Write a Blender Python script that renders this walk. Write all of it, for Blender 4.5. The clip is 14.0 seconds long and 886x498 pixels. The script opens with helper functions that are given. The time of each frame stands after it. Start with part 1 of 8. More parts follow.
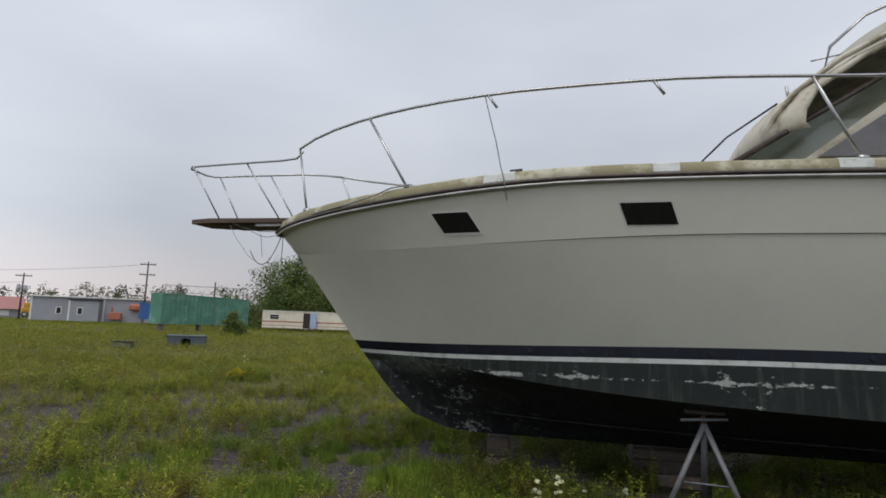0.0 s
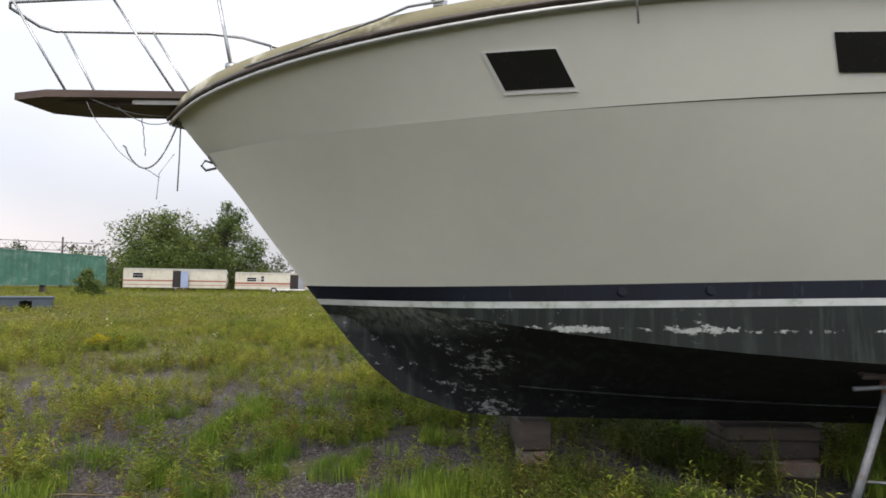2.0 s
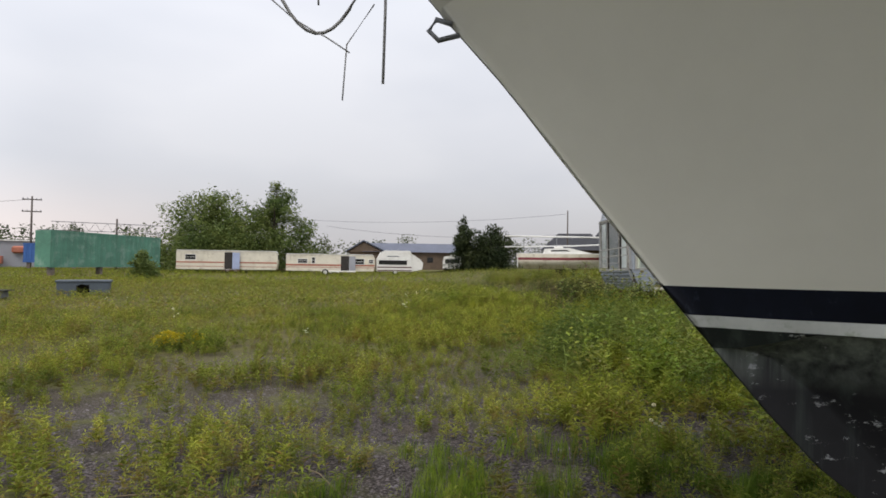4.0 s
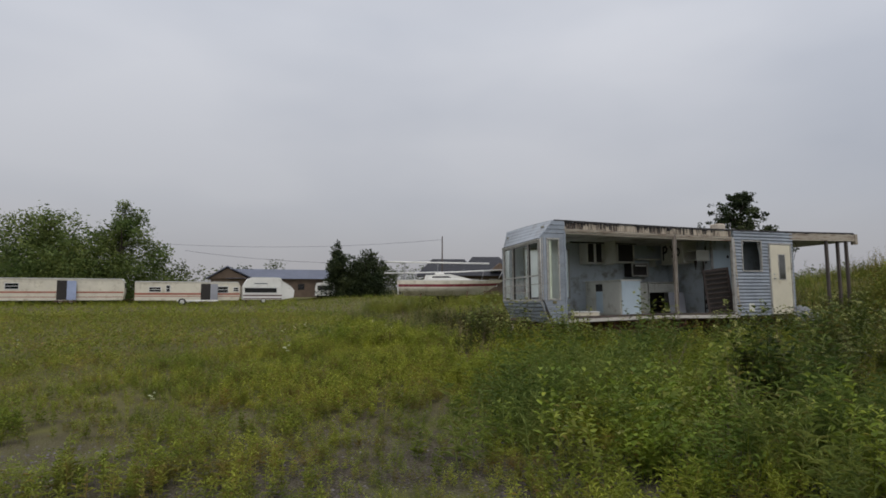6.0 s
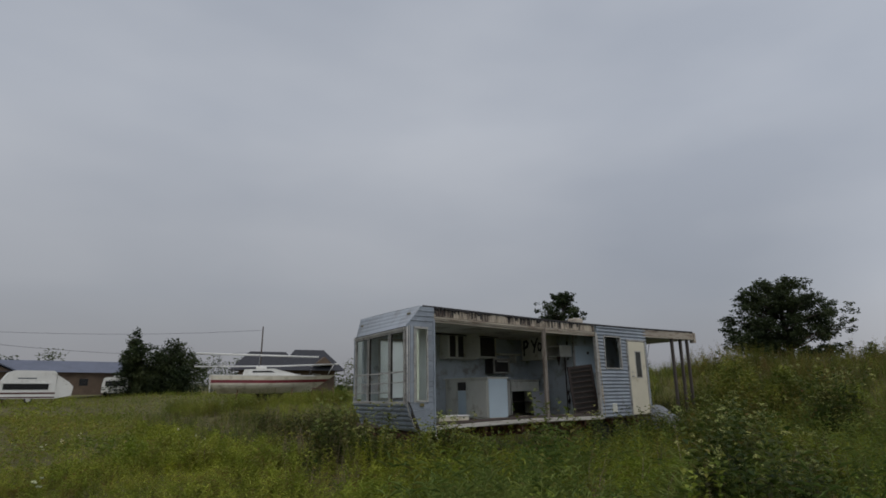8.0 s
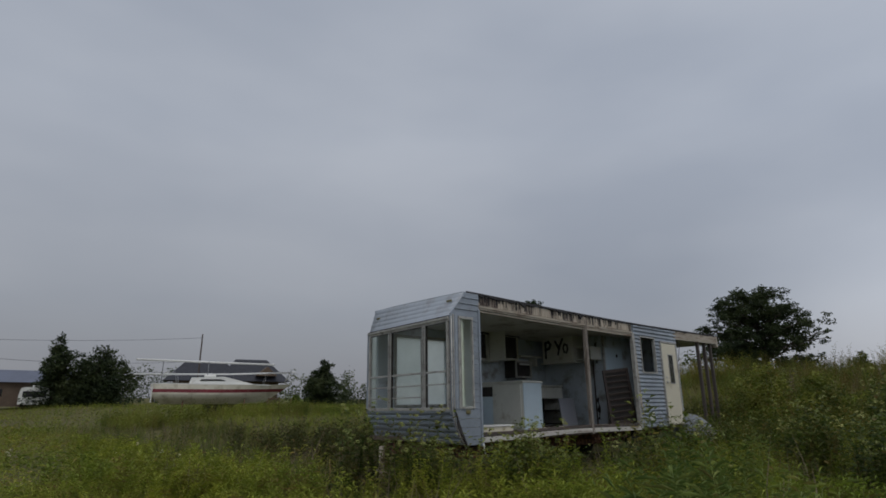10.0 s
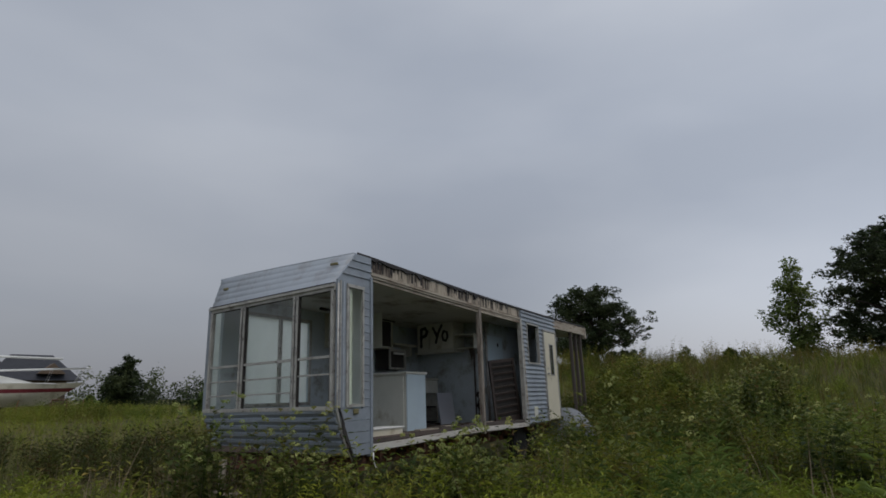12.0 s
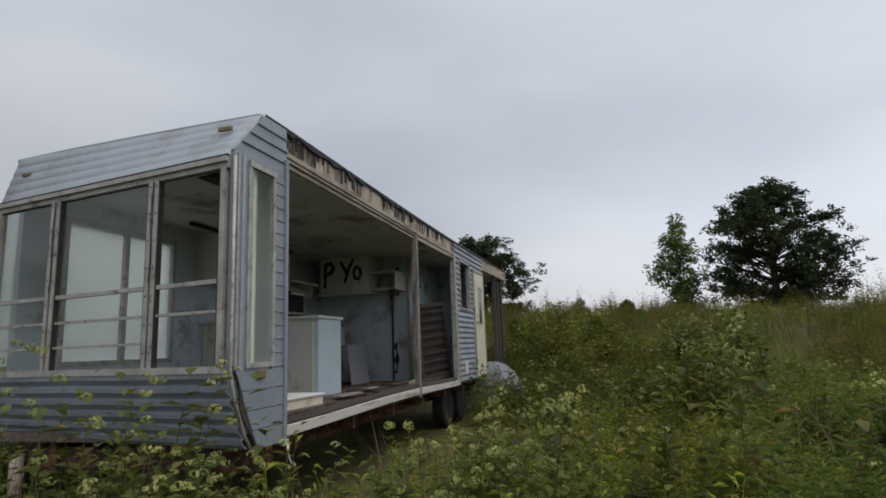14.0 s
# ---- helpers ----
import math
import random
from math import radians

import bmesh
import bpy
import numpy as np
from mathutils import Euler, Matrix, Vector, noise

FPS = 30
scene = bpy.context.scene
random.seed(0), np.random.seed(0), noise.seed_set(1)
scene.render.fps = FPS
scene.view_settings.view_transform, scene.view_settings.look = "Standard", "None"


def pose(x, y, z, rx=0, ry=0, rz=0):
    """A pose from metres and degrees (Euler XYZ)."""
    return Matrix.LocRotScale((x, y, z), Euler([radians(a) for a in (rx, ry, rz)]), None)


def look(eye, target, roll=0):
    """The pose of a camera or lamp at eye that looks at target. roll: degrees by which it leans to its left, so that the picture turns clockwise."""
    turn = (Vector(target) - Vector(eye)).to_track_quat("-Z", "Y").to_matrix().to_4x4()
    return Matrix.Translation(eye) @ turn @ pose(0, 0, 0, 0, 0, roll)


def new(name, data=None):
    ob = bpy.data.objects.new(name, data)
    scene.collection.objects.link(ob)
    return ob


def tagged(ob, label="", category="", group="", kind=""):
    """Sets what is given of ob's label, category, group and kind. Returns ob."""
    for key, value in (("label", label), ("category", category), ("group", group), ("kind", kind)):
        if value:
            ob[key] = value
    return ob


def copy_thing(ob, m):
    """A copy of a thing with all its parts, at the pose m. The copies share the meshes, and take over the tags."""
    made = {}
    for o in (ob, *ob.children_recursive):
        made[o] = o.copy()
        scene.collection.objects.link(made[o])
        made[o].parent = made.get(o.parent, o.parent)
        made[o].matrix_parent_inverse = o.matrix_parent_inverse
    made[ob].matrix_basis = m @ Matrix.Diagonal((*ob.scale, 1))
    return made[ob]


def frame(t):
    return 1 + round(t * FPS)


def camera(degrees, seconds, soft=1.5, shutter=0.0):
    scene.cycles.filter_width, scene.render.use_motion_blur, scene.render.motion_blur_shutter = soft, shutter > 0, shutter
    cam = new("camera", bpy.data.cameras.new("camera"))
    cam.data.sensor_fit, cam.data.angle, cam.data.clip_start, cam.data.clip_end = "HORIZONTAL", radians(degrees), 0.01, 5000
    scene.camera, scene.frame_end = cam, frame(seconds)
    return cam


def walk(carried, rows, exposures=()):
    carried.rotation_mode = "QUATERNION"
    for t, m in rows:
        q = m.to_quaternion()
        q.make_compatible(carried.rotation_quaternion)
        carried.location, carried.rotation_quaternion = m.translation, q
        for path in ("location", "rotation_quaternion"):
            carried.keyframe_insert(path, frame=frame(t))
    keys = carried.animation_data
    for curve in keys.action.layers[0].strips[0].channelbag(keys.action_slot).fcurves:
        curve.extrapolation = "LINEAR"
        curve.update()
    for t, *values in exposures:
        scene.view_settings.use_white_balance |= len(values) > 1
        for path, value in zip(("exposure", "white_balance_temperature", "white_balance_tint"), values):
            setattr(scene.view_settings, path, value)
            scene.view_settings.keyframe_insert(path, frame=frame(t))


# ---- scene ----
cam = camera(74.9, 14.0, soft=1.7)
PATH = [
    (0, (0.187, 0.046, 1.754), (0.103, 2.027, 2.012), 2.0),
    (0.5, (-0.139, 0.497, 1.635), (-0.483, 2.455, 1.847), 1.3),
    (1, (-0.385, 1.092, 1.557), (-0.456, 3.079, 1.768), 1.3),
    (1.5, (-0.674, 1.916, 1.587), (-0.337, 3.877, 1.793), 1.2),
    (2, (-0.933, 2.63, 1.552), (-0.6, 4.599, 1.671), 0.9),
    (2.5, (-1.274, 3.476, 1.557), (-0.936, 5.447, 1.589), 0.7),
    (3, (-1.719, 4.179, 1.561), (-1.478, 6.164, 1.6), 0.8),
    (3.5, (-2.017, 4.903, 1.522), (-1.806, 6.891, 1.566), 0.8),
    (3.7, (-2.178, 5.162, 1.548), (-1.978, 7.151, 1.594), 0.8),
    (5.8, (-2.604, 7.486, 1.697), (-2.08, 9.412, 1.822), 0.5),
    (6, (-2.553, 7.707, 1.738), (-1.921, 9.599, 1.879), 0.2),
    (6.5, (-2.416, 8.23, 1.825), (-1.588, 10.035, 2.06), 0.2),
    (7, (-2.297, 8.842, 1.866), (-1.324, 10.561, 2.181), 0.3),
    (7.5, (-2.251, 9.465, 1.824), (-1.144, 11.085, 2.213), 0.3),
    (8, (-2.248, 10.086, 1.816), (-1.109, 11.664, 2.277), 0.2),
    (8.2, (-2.287, 10.322, 1.775), (-1.139, 11.887, 2.259), 0.3),
    (10.3, (-2.408, 13.317, 1.645), (-1.11, 14.752, 2.149), 0.1),
    (10.5, (-2.397, 13.584, 1.65), (-1.094, 15.014, 2.157), -0.1),
    (11, (-2.106, 14.241, 1.604), (-0.773, 15.646, 2.104), -0.3),
    (11.5, (-1.744, 14.749, 1.645), (-0.342, 16.087, 2.139), -0.4),
    (12, (-1.304, 15.135, 1.618), (0.353, 16.141, 2.112), -0.6),
    (12.5, (-0.884, 15.799, 1.594), (0.88, 16.62, 2.06), -0.7),
    (13, (-0.502, 16.499, 1.594), (1.266, 17.314, 2.048), -0.6),
    (13.5, (0.047, 16.971, 1.553), (1.846, 17.768, 1.912), -0.9),
    (14, (0.679, 17.179, 1.624), (2.55, 17.8, 1.96), -0.8),
]
EXPOSURES = [(0.0, 0.38, 6750, 10), (0.5, 0.34, 6750, 12), (1.0, 0.42, 6800, 12), (1.5, 0.71, 6900, 12), (2.0, 1.10, 6950, 12), (2.5, 1.36, 7000, 12), (3.0, 1.36, 7000, 12), (3.4, 1.08, 7050, 12), (3.7, 0.92, 7100, 12), (5.8, 0.28, 6950, 12),
             (6.5, 0.15, 6900, 10), (7.5, -0.08, 6800, 10), (8.2, -0.25, 6700, 10), (10.3, -0.31, 6550, 10), (11.5, -0.29, 6550, 10), (12.5, -0.22, 6650, 10), (13.2, -0.18, 6750, 10), (14.0, 0.18, 6850, 10)]
walk(cam, [(t, look(eye, target, roll)) for t, eye, target, roll in PATH], EXPOSURES)

# world: overcast evening sky, a soft grey cloud sheet over a hazy sky
world = bpy.data.worlds.new("overcast_sky")
scene.world = world
world.use_nodes = True
wn, wl = world.node_tree.nodes, world.node_tree.links
wn.clear()
w_out = wn.new("ShaderNodeOutputWorld")
w_bg = wn.new("ShaderNodeBackground")
w_sky = wn.new("ShaderNodeTexSky")
w_sky.sky_type = "NISHITA"
w_sky.sun_disc = False
w_sky.sun_elevation, w_sky.sun_rotation = radians(65), radians(205)
w_sky.dust_density = 4.0
w_dim = wn.new("ShaderNodeVectorMath")
w_dim.operation = "SCALE"
w_dim.inputs["Scale"].default_value = 0.10
w_co = wn.new("ShaderNodeTexCoord")
w_sep = wn.new("ShaderNodeSeparateXYZ")
w_map = wn.new("ShaderNodeMapping")
w_map.inputs["Scale"].default_value = (1.0, 1.0, 2.6)
w_noise = wn.new("ShaderNodeTexNoise")
w_noise.inputs["Scale"].default_value = 1.7
w_noise.inputs["Detail"].default_value = 4.0
w_noise.inputs["Roughness"].default_value = 0.42
w_ramp = wn.new("ShaderNodeValToRGB")
w_ramp.color_ramp.elements[0].position, w_ramp.color_ramp.elements[0].color = 0.34, (0.465, 0.515, 0.61, 1)
w_ramp.color_ramp.elements[1].position, w_ramp.color_ramp.elements[1].color = 0.68, (0.61, 0.655, 0.74, 1)
w_fac = wn.new("ShaderNodeValToRGB")
w_fac.color_ramp.elements[0].position, w_fac.color_ramp.elements[0].color = 0.0, (0.30, 0.30, 0.30, 1)
w_fac.color_ramp.elements[1].position, w_fac.color_ramp.elements[1].color = 0.14, (0, 0, 0, 1)
w_mixh = wn.new("ShaderNodeMixRGB")
w_mix = wn.new("ShaderNodeMixRGB")
w_mix.inputs[0].default_value = 0.86
wl.new(w_co.outputs["Generated"], w_map.inputs[0])
wl.new(w_map.outputs[0], w_noise.inputs["Vector"])
wl.new(w_noise.outputs[0], w_ramp.inputs[0])
wl.new(w_co.outputs["Generated"], w_sep.inputs[0])
wl.new(w_sep.outputs["Z"], w_fac.inputs[0])
wl.new(w_fac.outputs[0], w_mixh.inputs[0])
wl.new(w_ramp.outputs[0], w_mixh.inputs[1])
w_mixh.inputs[2].default_value = (0.64, 0.62, 0.63, 1)
wl.new(w_sky.outputs[0], w_dim.inputs[0])
wl.new(w_dim.outputs[0], w_mix.inputs[1])
wl.new(w_mixh.outputs[0], w_mix.inputs[2])
w_up = wn.new("ShaderNodeValToRGB")
w_up.color_ramp.elements[0].position, w_up.color_ramp.elements[0].color = 0.02, (0.75, 0.74, 0.735, 1)
w_up.color_ramp.elements[1].position, w_up.color_ramp.elements[1].color = 0.42, (1.15, 1.15, 1.145, 1)
w_tone = wn.new("ShaderNodeMixRGB")
w_tone.blend_type = "MULTIPLY"
w_tone.inputs[0].default_value = 1.0
wl.new(w_sep.outputs["Z"], w_up.inputs[0])
wl.new(w_mix.outputs[0], w_tone.inputs[1])
wl.new(w_up.outputs[0], w_tone.inputs[2])
w_dot, w_side, w_lean = wn.new("ShaderNodeVectorMath"), wn.new("ShaderNodeMapRange"), wn.new("ShaderNodeVectorMath")
w_dot.operation, w_lean.operation = "DOT_PRODUCT", "SCALE"
w_dot.inputs[1].default_value = (0.25, 0.97, 0.0)
w_side.inputs["From Min"].default_value, w_side.inputs["From Max"].default_value = -1.0, 1.0
w_side.inputs["To Min"].default_value, w_side.inputs["To Max"].default_value = 1.22, 0.80
wl.new(w_co.outputs["Generated"], w_dot.inputs[0])
wl.new(w_dot.outputs["Value"], w_side.inputs["Value"])
wl.new(w_tone.outputs[0], w_lean.inputs[0])
wl.new(w_side.outputs[0], w_lean.inputs["Scale"])
# the cloud thins low in the east and in the west
w_east, w_thin, w_flat, w_low = wn.new("ShaderNodeVectorMath"), wn.new("ShaderNodeMapRange"), wn.new("ShaderNodeMath"), wn.new("ShaderNodeMapRange")
w_gain, w_open, w_abs = wn.new("ShaderNodeMath"), wn.new("ShaderNodeVectorMath"), wn.new("ShaderNodeMath")
w_east.operation, w_flat.operation, w_gain.operation, w_open.operation, w_abs.operation = "DOT_PRODUCT", "MULTIPLY", "ADD", "SCALE", "ABSOLUTE"
w_east.inputs[1].default_value = (0.95, -0.31, 0.0)
w_thin.inputs["From Min"].default_value, w_thin.inputs["From Max"].default_value = 0.68, 0.98
w_low.inputs["From Min"].default_value, w_low.inputs["From Max"].default_value = 0.42, 0.10
w_thin.interpolation_type = w_low.interpolation_type = "SMOOTHSTEP"
w_low.inputs["To Max"].default_value = 0.42
w_gain.inputs[1].default_value = 1.0
wl.new(w_co.outputs["Generated"], w_east.inputs[0])
wl.new(w_east.outputs["Value"], w_abs.inputs[0])
wl.new(w_abs.outputs[0], w_thin.inputs["Value"])
wl.new(w_sep.outputs["Z"], w_low.inputs["Value"])
wl.new(w_thin.outputs[0], w_flat.inputs[0])
wl.new(w_low.outputs[0], w_flat.inputs[1])
wl.new(w_flat.outputs[0], w_gain.inputs[0])
wl.new(w_lean.outputs[0], w_open.inputs[0])
wl.new(w_gain.outputs[0], w_open.inputs["Scale"])
w_west, w_near, w_strip, w_both, w_warm = wn.new("ShaderNodeVectorMath"), wn.new("ShaderNodeMapRange"), wn.new("ShaderNodeMapRange"), wn.new("ShaderNodeMath"), wn.new("ShaderNodeMixRGB")
w_west.operation, w_both.operation, w_warm.blend_type = "DOT_PRODUCT", "MULTIPLY", "ADD"
w_west.inputs[1].default_value = (-0.85, 0.53, 0.0)
w_near.inputs["From Min"].default_value, w_near.inputs["From Max"].default_value = 0.62, 1.0
w_strip.inputs["From Min"].default_value, w_strip.inputs["From Max"].default_value = 0.15, 0.02
w_near.interpolation_type = w_strip.interpolation_type = "SMOOTHSTEP"
w_warm.inputs[2].default_value = (0.21, 0.165, 0.145, 1)
wl.new(w_co.outputs["Generated"], w_west.inputs[0])
wl.new(w_west.outputs["Value"], w_near.inputs["Value"])
wl.new(w_sep.outputs["Z"], w_strip.inputs["Value"])
wl.new(w_near.outputs[0], w_both.inputs[0])
wl.new(w_strip.outputs[0], w_both.inputs[1])
wl.new(w_both.outputs[0], w_warm.inputs[0])
wl.new(w_open.outputs[0], w_warm.inputs[1])
wl.new(w_warm.outputs[0], w_bg.inputs[0])
w_bg.inputs[1].default_value = 1.0
wl.new(w_bg.outputs[0], w_out.inputs[0])

sun = new("sun", bpy.data.lights.new("sun", "SUN"))
sun.data.energy, sun.data.angle, sun.data.color = 1.12, radians(45), (1.0, 0.97, 0.92)
sun.matrix_world = look((-4, -8.5, 20), (0, 0, 0))


# ---- materials ----
def material(name, color, rough=0.6, metal=0.0, var=0.25, scale=3.0, stain=None, stain_amount=0.0, stain_scale=2.0,
             bump=0.0, bump_scale=40.0, stretch=(1, 1, 1), spec=0.5, rand=0.0, island=0.0, coords="Object"):
    """A surface with colour variation at two scales, optional stains of a second colour and fine relief."""
    m = bpy.data.materials.new(name)
    m.use_nodes = True
    n, l = m.node_tree.nodes, m.node_tree.links
    b = n["Principled BSDF"]
    b.inputs["Roughness"].default_value = rough
    b.inputs["Metallic"].default_value = metal
    b.inputs["Specular IOR Level"].default_value = spec
    co, mp = n.new("ShaderNodeTexCoord"), n.new("ShaderNodeMapping")
    mp.inputs["Scale"].default_value = stretch
    l.new(co.outputs[coords], mp.inputs[0])

    def noise_at(sc, detail=5.0, rough_=0.6):
        t = n.new("ShaderNodeTexNoise")
        t.inputs["Scale"].default_value, t.inputs["Detail"].default_value, t.inputs["Roughness"].default_value = sc, detail, rough_
        l.new(mp.outputs[0], t.inputs["Vector"])
        return t.outputs[0]

    def mix(kind, fac, a, c):
        x = n.new("ShaderNodeMixRGB")
        x.blend_type = kind
        for i, v in enumerate((fac, a, c)):
            if hasattr(v, "is_output"):
                l.new(v, x.inputs[i])
            else:
                x.inputs[i].default_value = v
        return x.outputs[0]

    def ramp(v, lo, hi, c0=(0, 0, 0, 1), c1=(1, 1, 1, 1)):
        r = n.new("ShaderNodeValToRGB")
        e = r.color_ramp.elements
        e[0].position, e[0].color, e[1].position, e[1].color = lo, c0, hi, c1
        l.new(v, r.inputs[0])
        return r.outputs[0]

    dark = tuple(c * (1 - var) for c in color) + (1,)
    light = tuple(min(1, c * (1 + var)) for c in color) + (1,)
    big = ramp(noise_at(scale), 0.3, 0.7, dark, light)
    fine = ramp(noise_at(scale * 11), 0.3, 0.7, (1 - var * 0.6,) * 3 + (1,), (1, 1, 1, 1))
    col = mix("MULTIPLY", 0.8, big, fine)
    if stain:
        lo = 0.5 - 0.28 * stain_amount + 0.14 * (1 - stain_amount)
        f = ramp(noise_at(stain_scale, 8.0, 0.68), lo, lo + 0.14)
        col = mix("MIX", f, col, (*stain, 1))
    if rand or island:
        src = n.new("ShaderNodeObjectInfo").outputs["Random"] if rand else n.new("ShaderNodeNewGeometry").outputs["Random Per Island"]
        k = rand or island
        col = mix("MULTIPLY", 1.0, col, ramp(src, 0, 1, (1 - k, 1 - k, 1 - k * 1.1, 1), (1, 1, 1, 1)))
    l.new(col, b.inputs["Base Color"])
    rr = n.new("ShaderNodeMapRange")
    rr.inputs["To Min"].default_value, rr.inputs["To Max"].default_value = max(0.02, rough - 0.12), min(1, rough + 0.12)
    l.new(noise_at(scale * 5), rr.inputs["Value"])
    l.new(rr.outputs[0], b.inputs["Roughness"])
    if bump:
        bp = n.new("ShaderNodeBump")
        bp.inputs["Strength"].default_value, bp.inputs["Distance"].default_value = bump, 0.01
        l.new(noise_at(bump_scale), bp.inputs["Height"])
        l.new(bp.outputs[0], b.inputs["Normal"])
    return m


def leaf_material(name, c_a, c_b, c_dry=None, patch=0.35, dry=0.2, plant=5.0, rust=0.0, rust_color=(0.20, 0.105, 0.050)):
    """Foliage: two greens by leaf and by patch of ground, some dry leaves, light shining through."""
    m = bpy.data.materials.new(name)
    m.use_nodes = True
    n, l = m.node_tree.nodes, m.node_tree.links
    b, out = n["Principled BSDF"], n["Material Output"]
    geo = n.new("ShaderNodeNewGeometry")
    r = n.new("ShaderNodeValToRGB")
    e = r.color_ramp.elements
    e[0].position, e[0].color, e[1].position, e[1].color = 0.0, (*c_a, 1), 1.0 - dry, (*c_b, 1)
    if c_dry:
        x = e.new(1.0)
        x.color = (*c_dry, 1)
    l.new(geo.outputs["Random Per Island"], r.inputs[0])
    t = n.new("ShaderNodeTexNoise")
    t.inputs["Scale"].default_value, t.inputs["Detail"].default_value = patch, 4
    l.new(geo.outputs["Position"], t.inputs["Vector"])
    rr = n.new("ShaderNodeValToRGB")
    rr.color_ramp.elements[0].position, rr.color_ramp.elements[0].color = 0.35, (0.62, 0.72, 0.6, 1)
    rr.color_ramp.elements[1].position, rr.color_ramp.elements[1].color = 0.65, (1.15, 1.08, 0.9, 1)
    l.new(t.outputs[0], rr.inputs[0])
    mx = n.new("ShaderNodeMixRGB")
    mx.blend_type = "MULTIPLY"
    mx.inputs[0].default_value = 1
    l.new(r.outputs[0], mx.inputs[1])
    l.new(rr.outputs[0], mx.inputs[2])
    col = mx.outputs[0]

    def spots(scale, lo, hi, c0, c1):
        q, k = n.new("ShaderNodeTexNoise"), n.new("ShaderNodeValToRGB")
        q.inputs["Scale"].default_value, q.inputs["Detail"].default_value = scale, 2
        k.color_ramp.elements[0].position, k.color_ramp.elements[0].color = lo, (*c0, 1)
        k.color_ramp.elements[1].position, k.color_ramp.elements[1].color = hi, (*c1, 1)
        l.new(geo.outputs["Position"], q.inputs["Vector"])
        l.new(q.outputs[0], k.inputs[0])
        return k.outputs[0]
    if plant:
        each = n.new("ShaderNodeMixRGB")
        each.blend_type = "MULTIPLY"
        each.inputs[0].default_value = 1
        l.new(col, each.inputs[1])
        l.new(spots(plant, 0.36, 0.64, (0.56, 0.60, 0.52), (1.30, 1.26, 1.12)), each.inputs[2])
        col = each.outputs[0]
    if rust:
        old = n.new("ShaderNodeMixRGB")
        l.new(spots(plant * 0.55 + 0.3, 0.50, 0.68, (0, 0, 0), (rust, rust, rust)), old.inputs[0])
        l.new(col, old.inputs[1])
        old.inputs[2].default_value = (*rust_color, 1)
        col = old.outputs[0]
    l.new(col, b.inputs["Base Color"])
    b.inputs["Roughness"].default_value = 0.6
    b.inputs["Specular IOR Level"].default_value = 0.25
    tr, ms = n.new("ShaderNodeBsdfTranslucent"), n.new("ShaderNodeMixShader")
    l.new(col, tr.inputs["Color"])
    ms.inputs[0].default_value = 0.4
    l.new(b.outputs[0], ms.inputs[1])
    l.new(tr.outputs[0], ms.inputs[2])
    l.new(ms.outputs[0], out.inputs["Surface"])
    return m


def glass_material(name, tint=(0.9, 0.93, 0.92), rough=0.05, dirt=0.25):
    """A dusty pane: clear through, mirror-like at its face, with a film of dirt."""
    m = bpy.data.materials.new(name)
    m.use_nodes = True
    n, l = m.node_tree.nodes, m.node_tree.links
    out = n["Material Output"]
    n.remove(n["Principled BSDF"])
    clear, gloss, dust = n.new("ShaderNodeBsdfTransparent"), n.new("ShaderNodeBsdfGlossy"), n.new("ShaderNodeBsdfDiffuse")
    clear.inputs[0].default_value = (*tint, 1)
    gloss.inputs["Roughness"].default_value = rough
    dust.inputs[0].default_value = (0.55, 0.57, 0.54, 1)
    fr, m1, m2 = n.new("ShaderNodeFresnel"), n.new("ShaderNodeMixShader"), n.new("ShaderNodeMixShader")
    fr.inputs[0].default_value = 1.5
    co, t, rp = n.new("ShaderNodeTexCoord"), n.new("ShaderNodeTexNoise"), n.new("ShaderNodeMapRange")
    t.inputs["Scale"].default_value = 2.5
    t.inputs["Detail"].default_value = 6
    rp.inputs["To Min"].default_value, rp.inputs["To Max"].default_value = dirt * 0.4, dirt * 1.6
    l.new(co.outputs["Object"], t.inputs["Vector"])
    l.new(t.outputs[0], rp.inputs["Value"])
    l.new(rp.outputs[0], m1.inputs[0])
    l.new(clear.outputs[0], m1.inputs[1])
    l.new(dust.outputs[0], m1.inputs[2])
    l.new(fr.outputs[0], m2.inputs[0])
    l.new(m1.outputs[0], m2.inputs[1])
    l.new(gloss.outputs[0], m2.inputs[2])
    l.new(m2.outputs[0], out.inputs["Surface"])
    return m


def frosted_material(name):
    """Obscured glass that lets daylight glow through."""
    m = bpy.data.materials.new(name)
    m.use_nodes = True
    n, l = m.node_tree.nodes, m.node_tree.links
    out = n["Material Output"]
    n.remove(n["Principled BSDF"])
    clear, milky, mx = n.new("ShaderNodeBsdfTransparent"), n.new("ShaderNodeBsdfTranslucent"), n.new("ShaderNodeMixShader")
    clear.inputs[0].default_value = (0.9, 0.94, 0.92, 1)
    milky.inputs[0].default_value = (0.92, 0.95, 0.92, 1)
    co, t, rp = n.new("ShaderNodeTexCoord"), n.new("ShaderNodeTexNoise"), n.new("ShaderNodeMapRange")
    t.inputs["Scale"].default_value, t.inputs["Detail"].default_value = 1.6, 6
    rp.inputs["To Min"].default_value, rp.inputs["To Max"].default_value = 0.45, 0.85
    l.new(co.outputs["Object"], t.inputs["Vector"])
    l.new(t.outputs[0], rp.inputs["Value"])
    l.new(rp.outputs[0], mx.inputs[0])
    l.new(clear.outputs[0], mx.inputs[1])
    l.new(milky.outputs[0], mx.inputs[2])
    l.new(mx.outputs[0], out.inputs["Surface"])
    return m


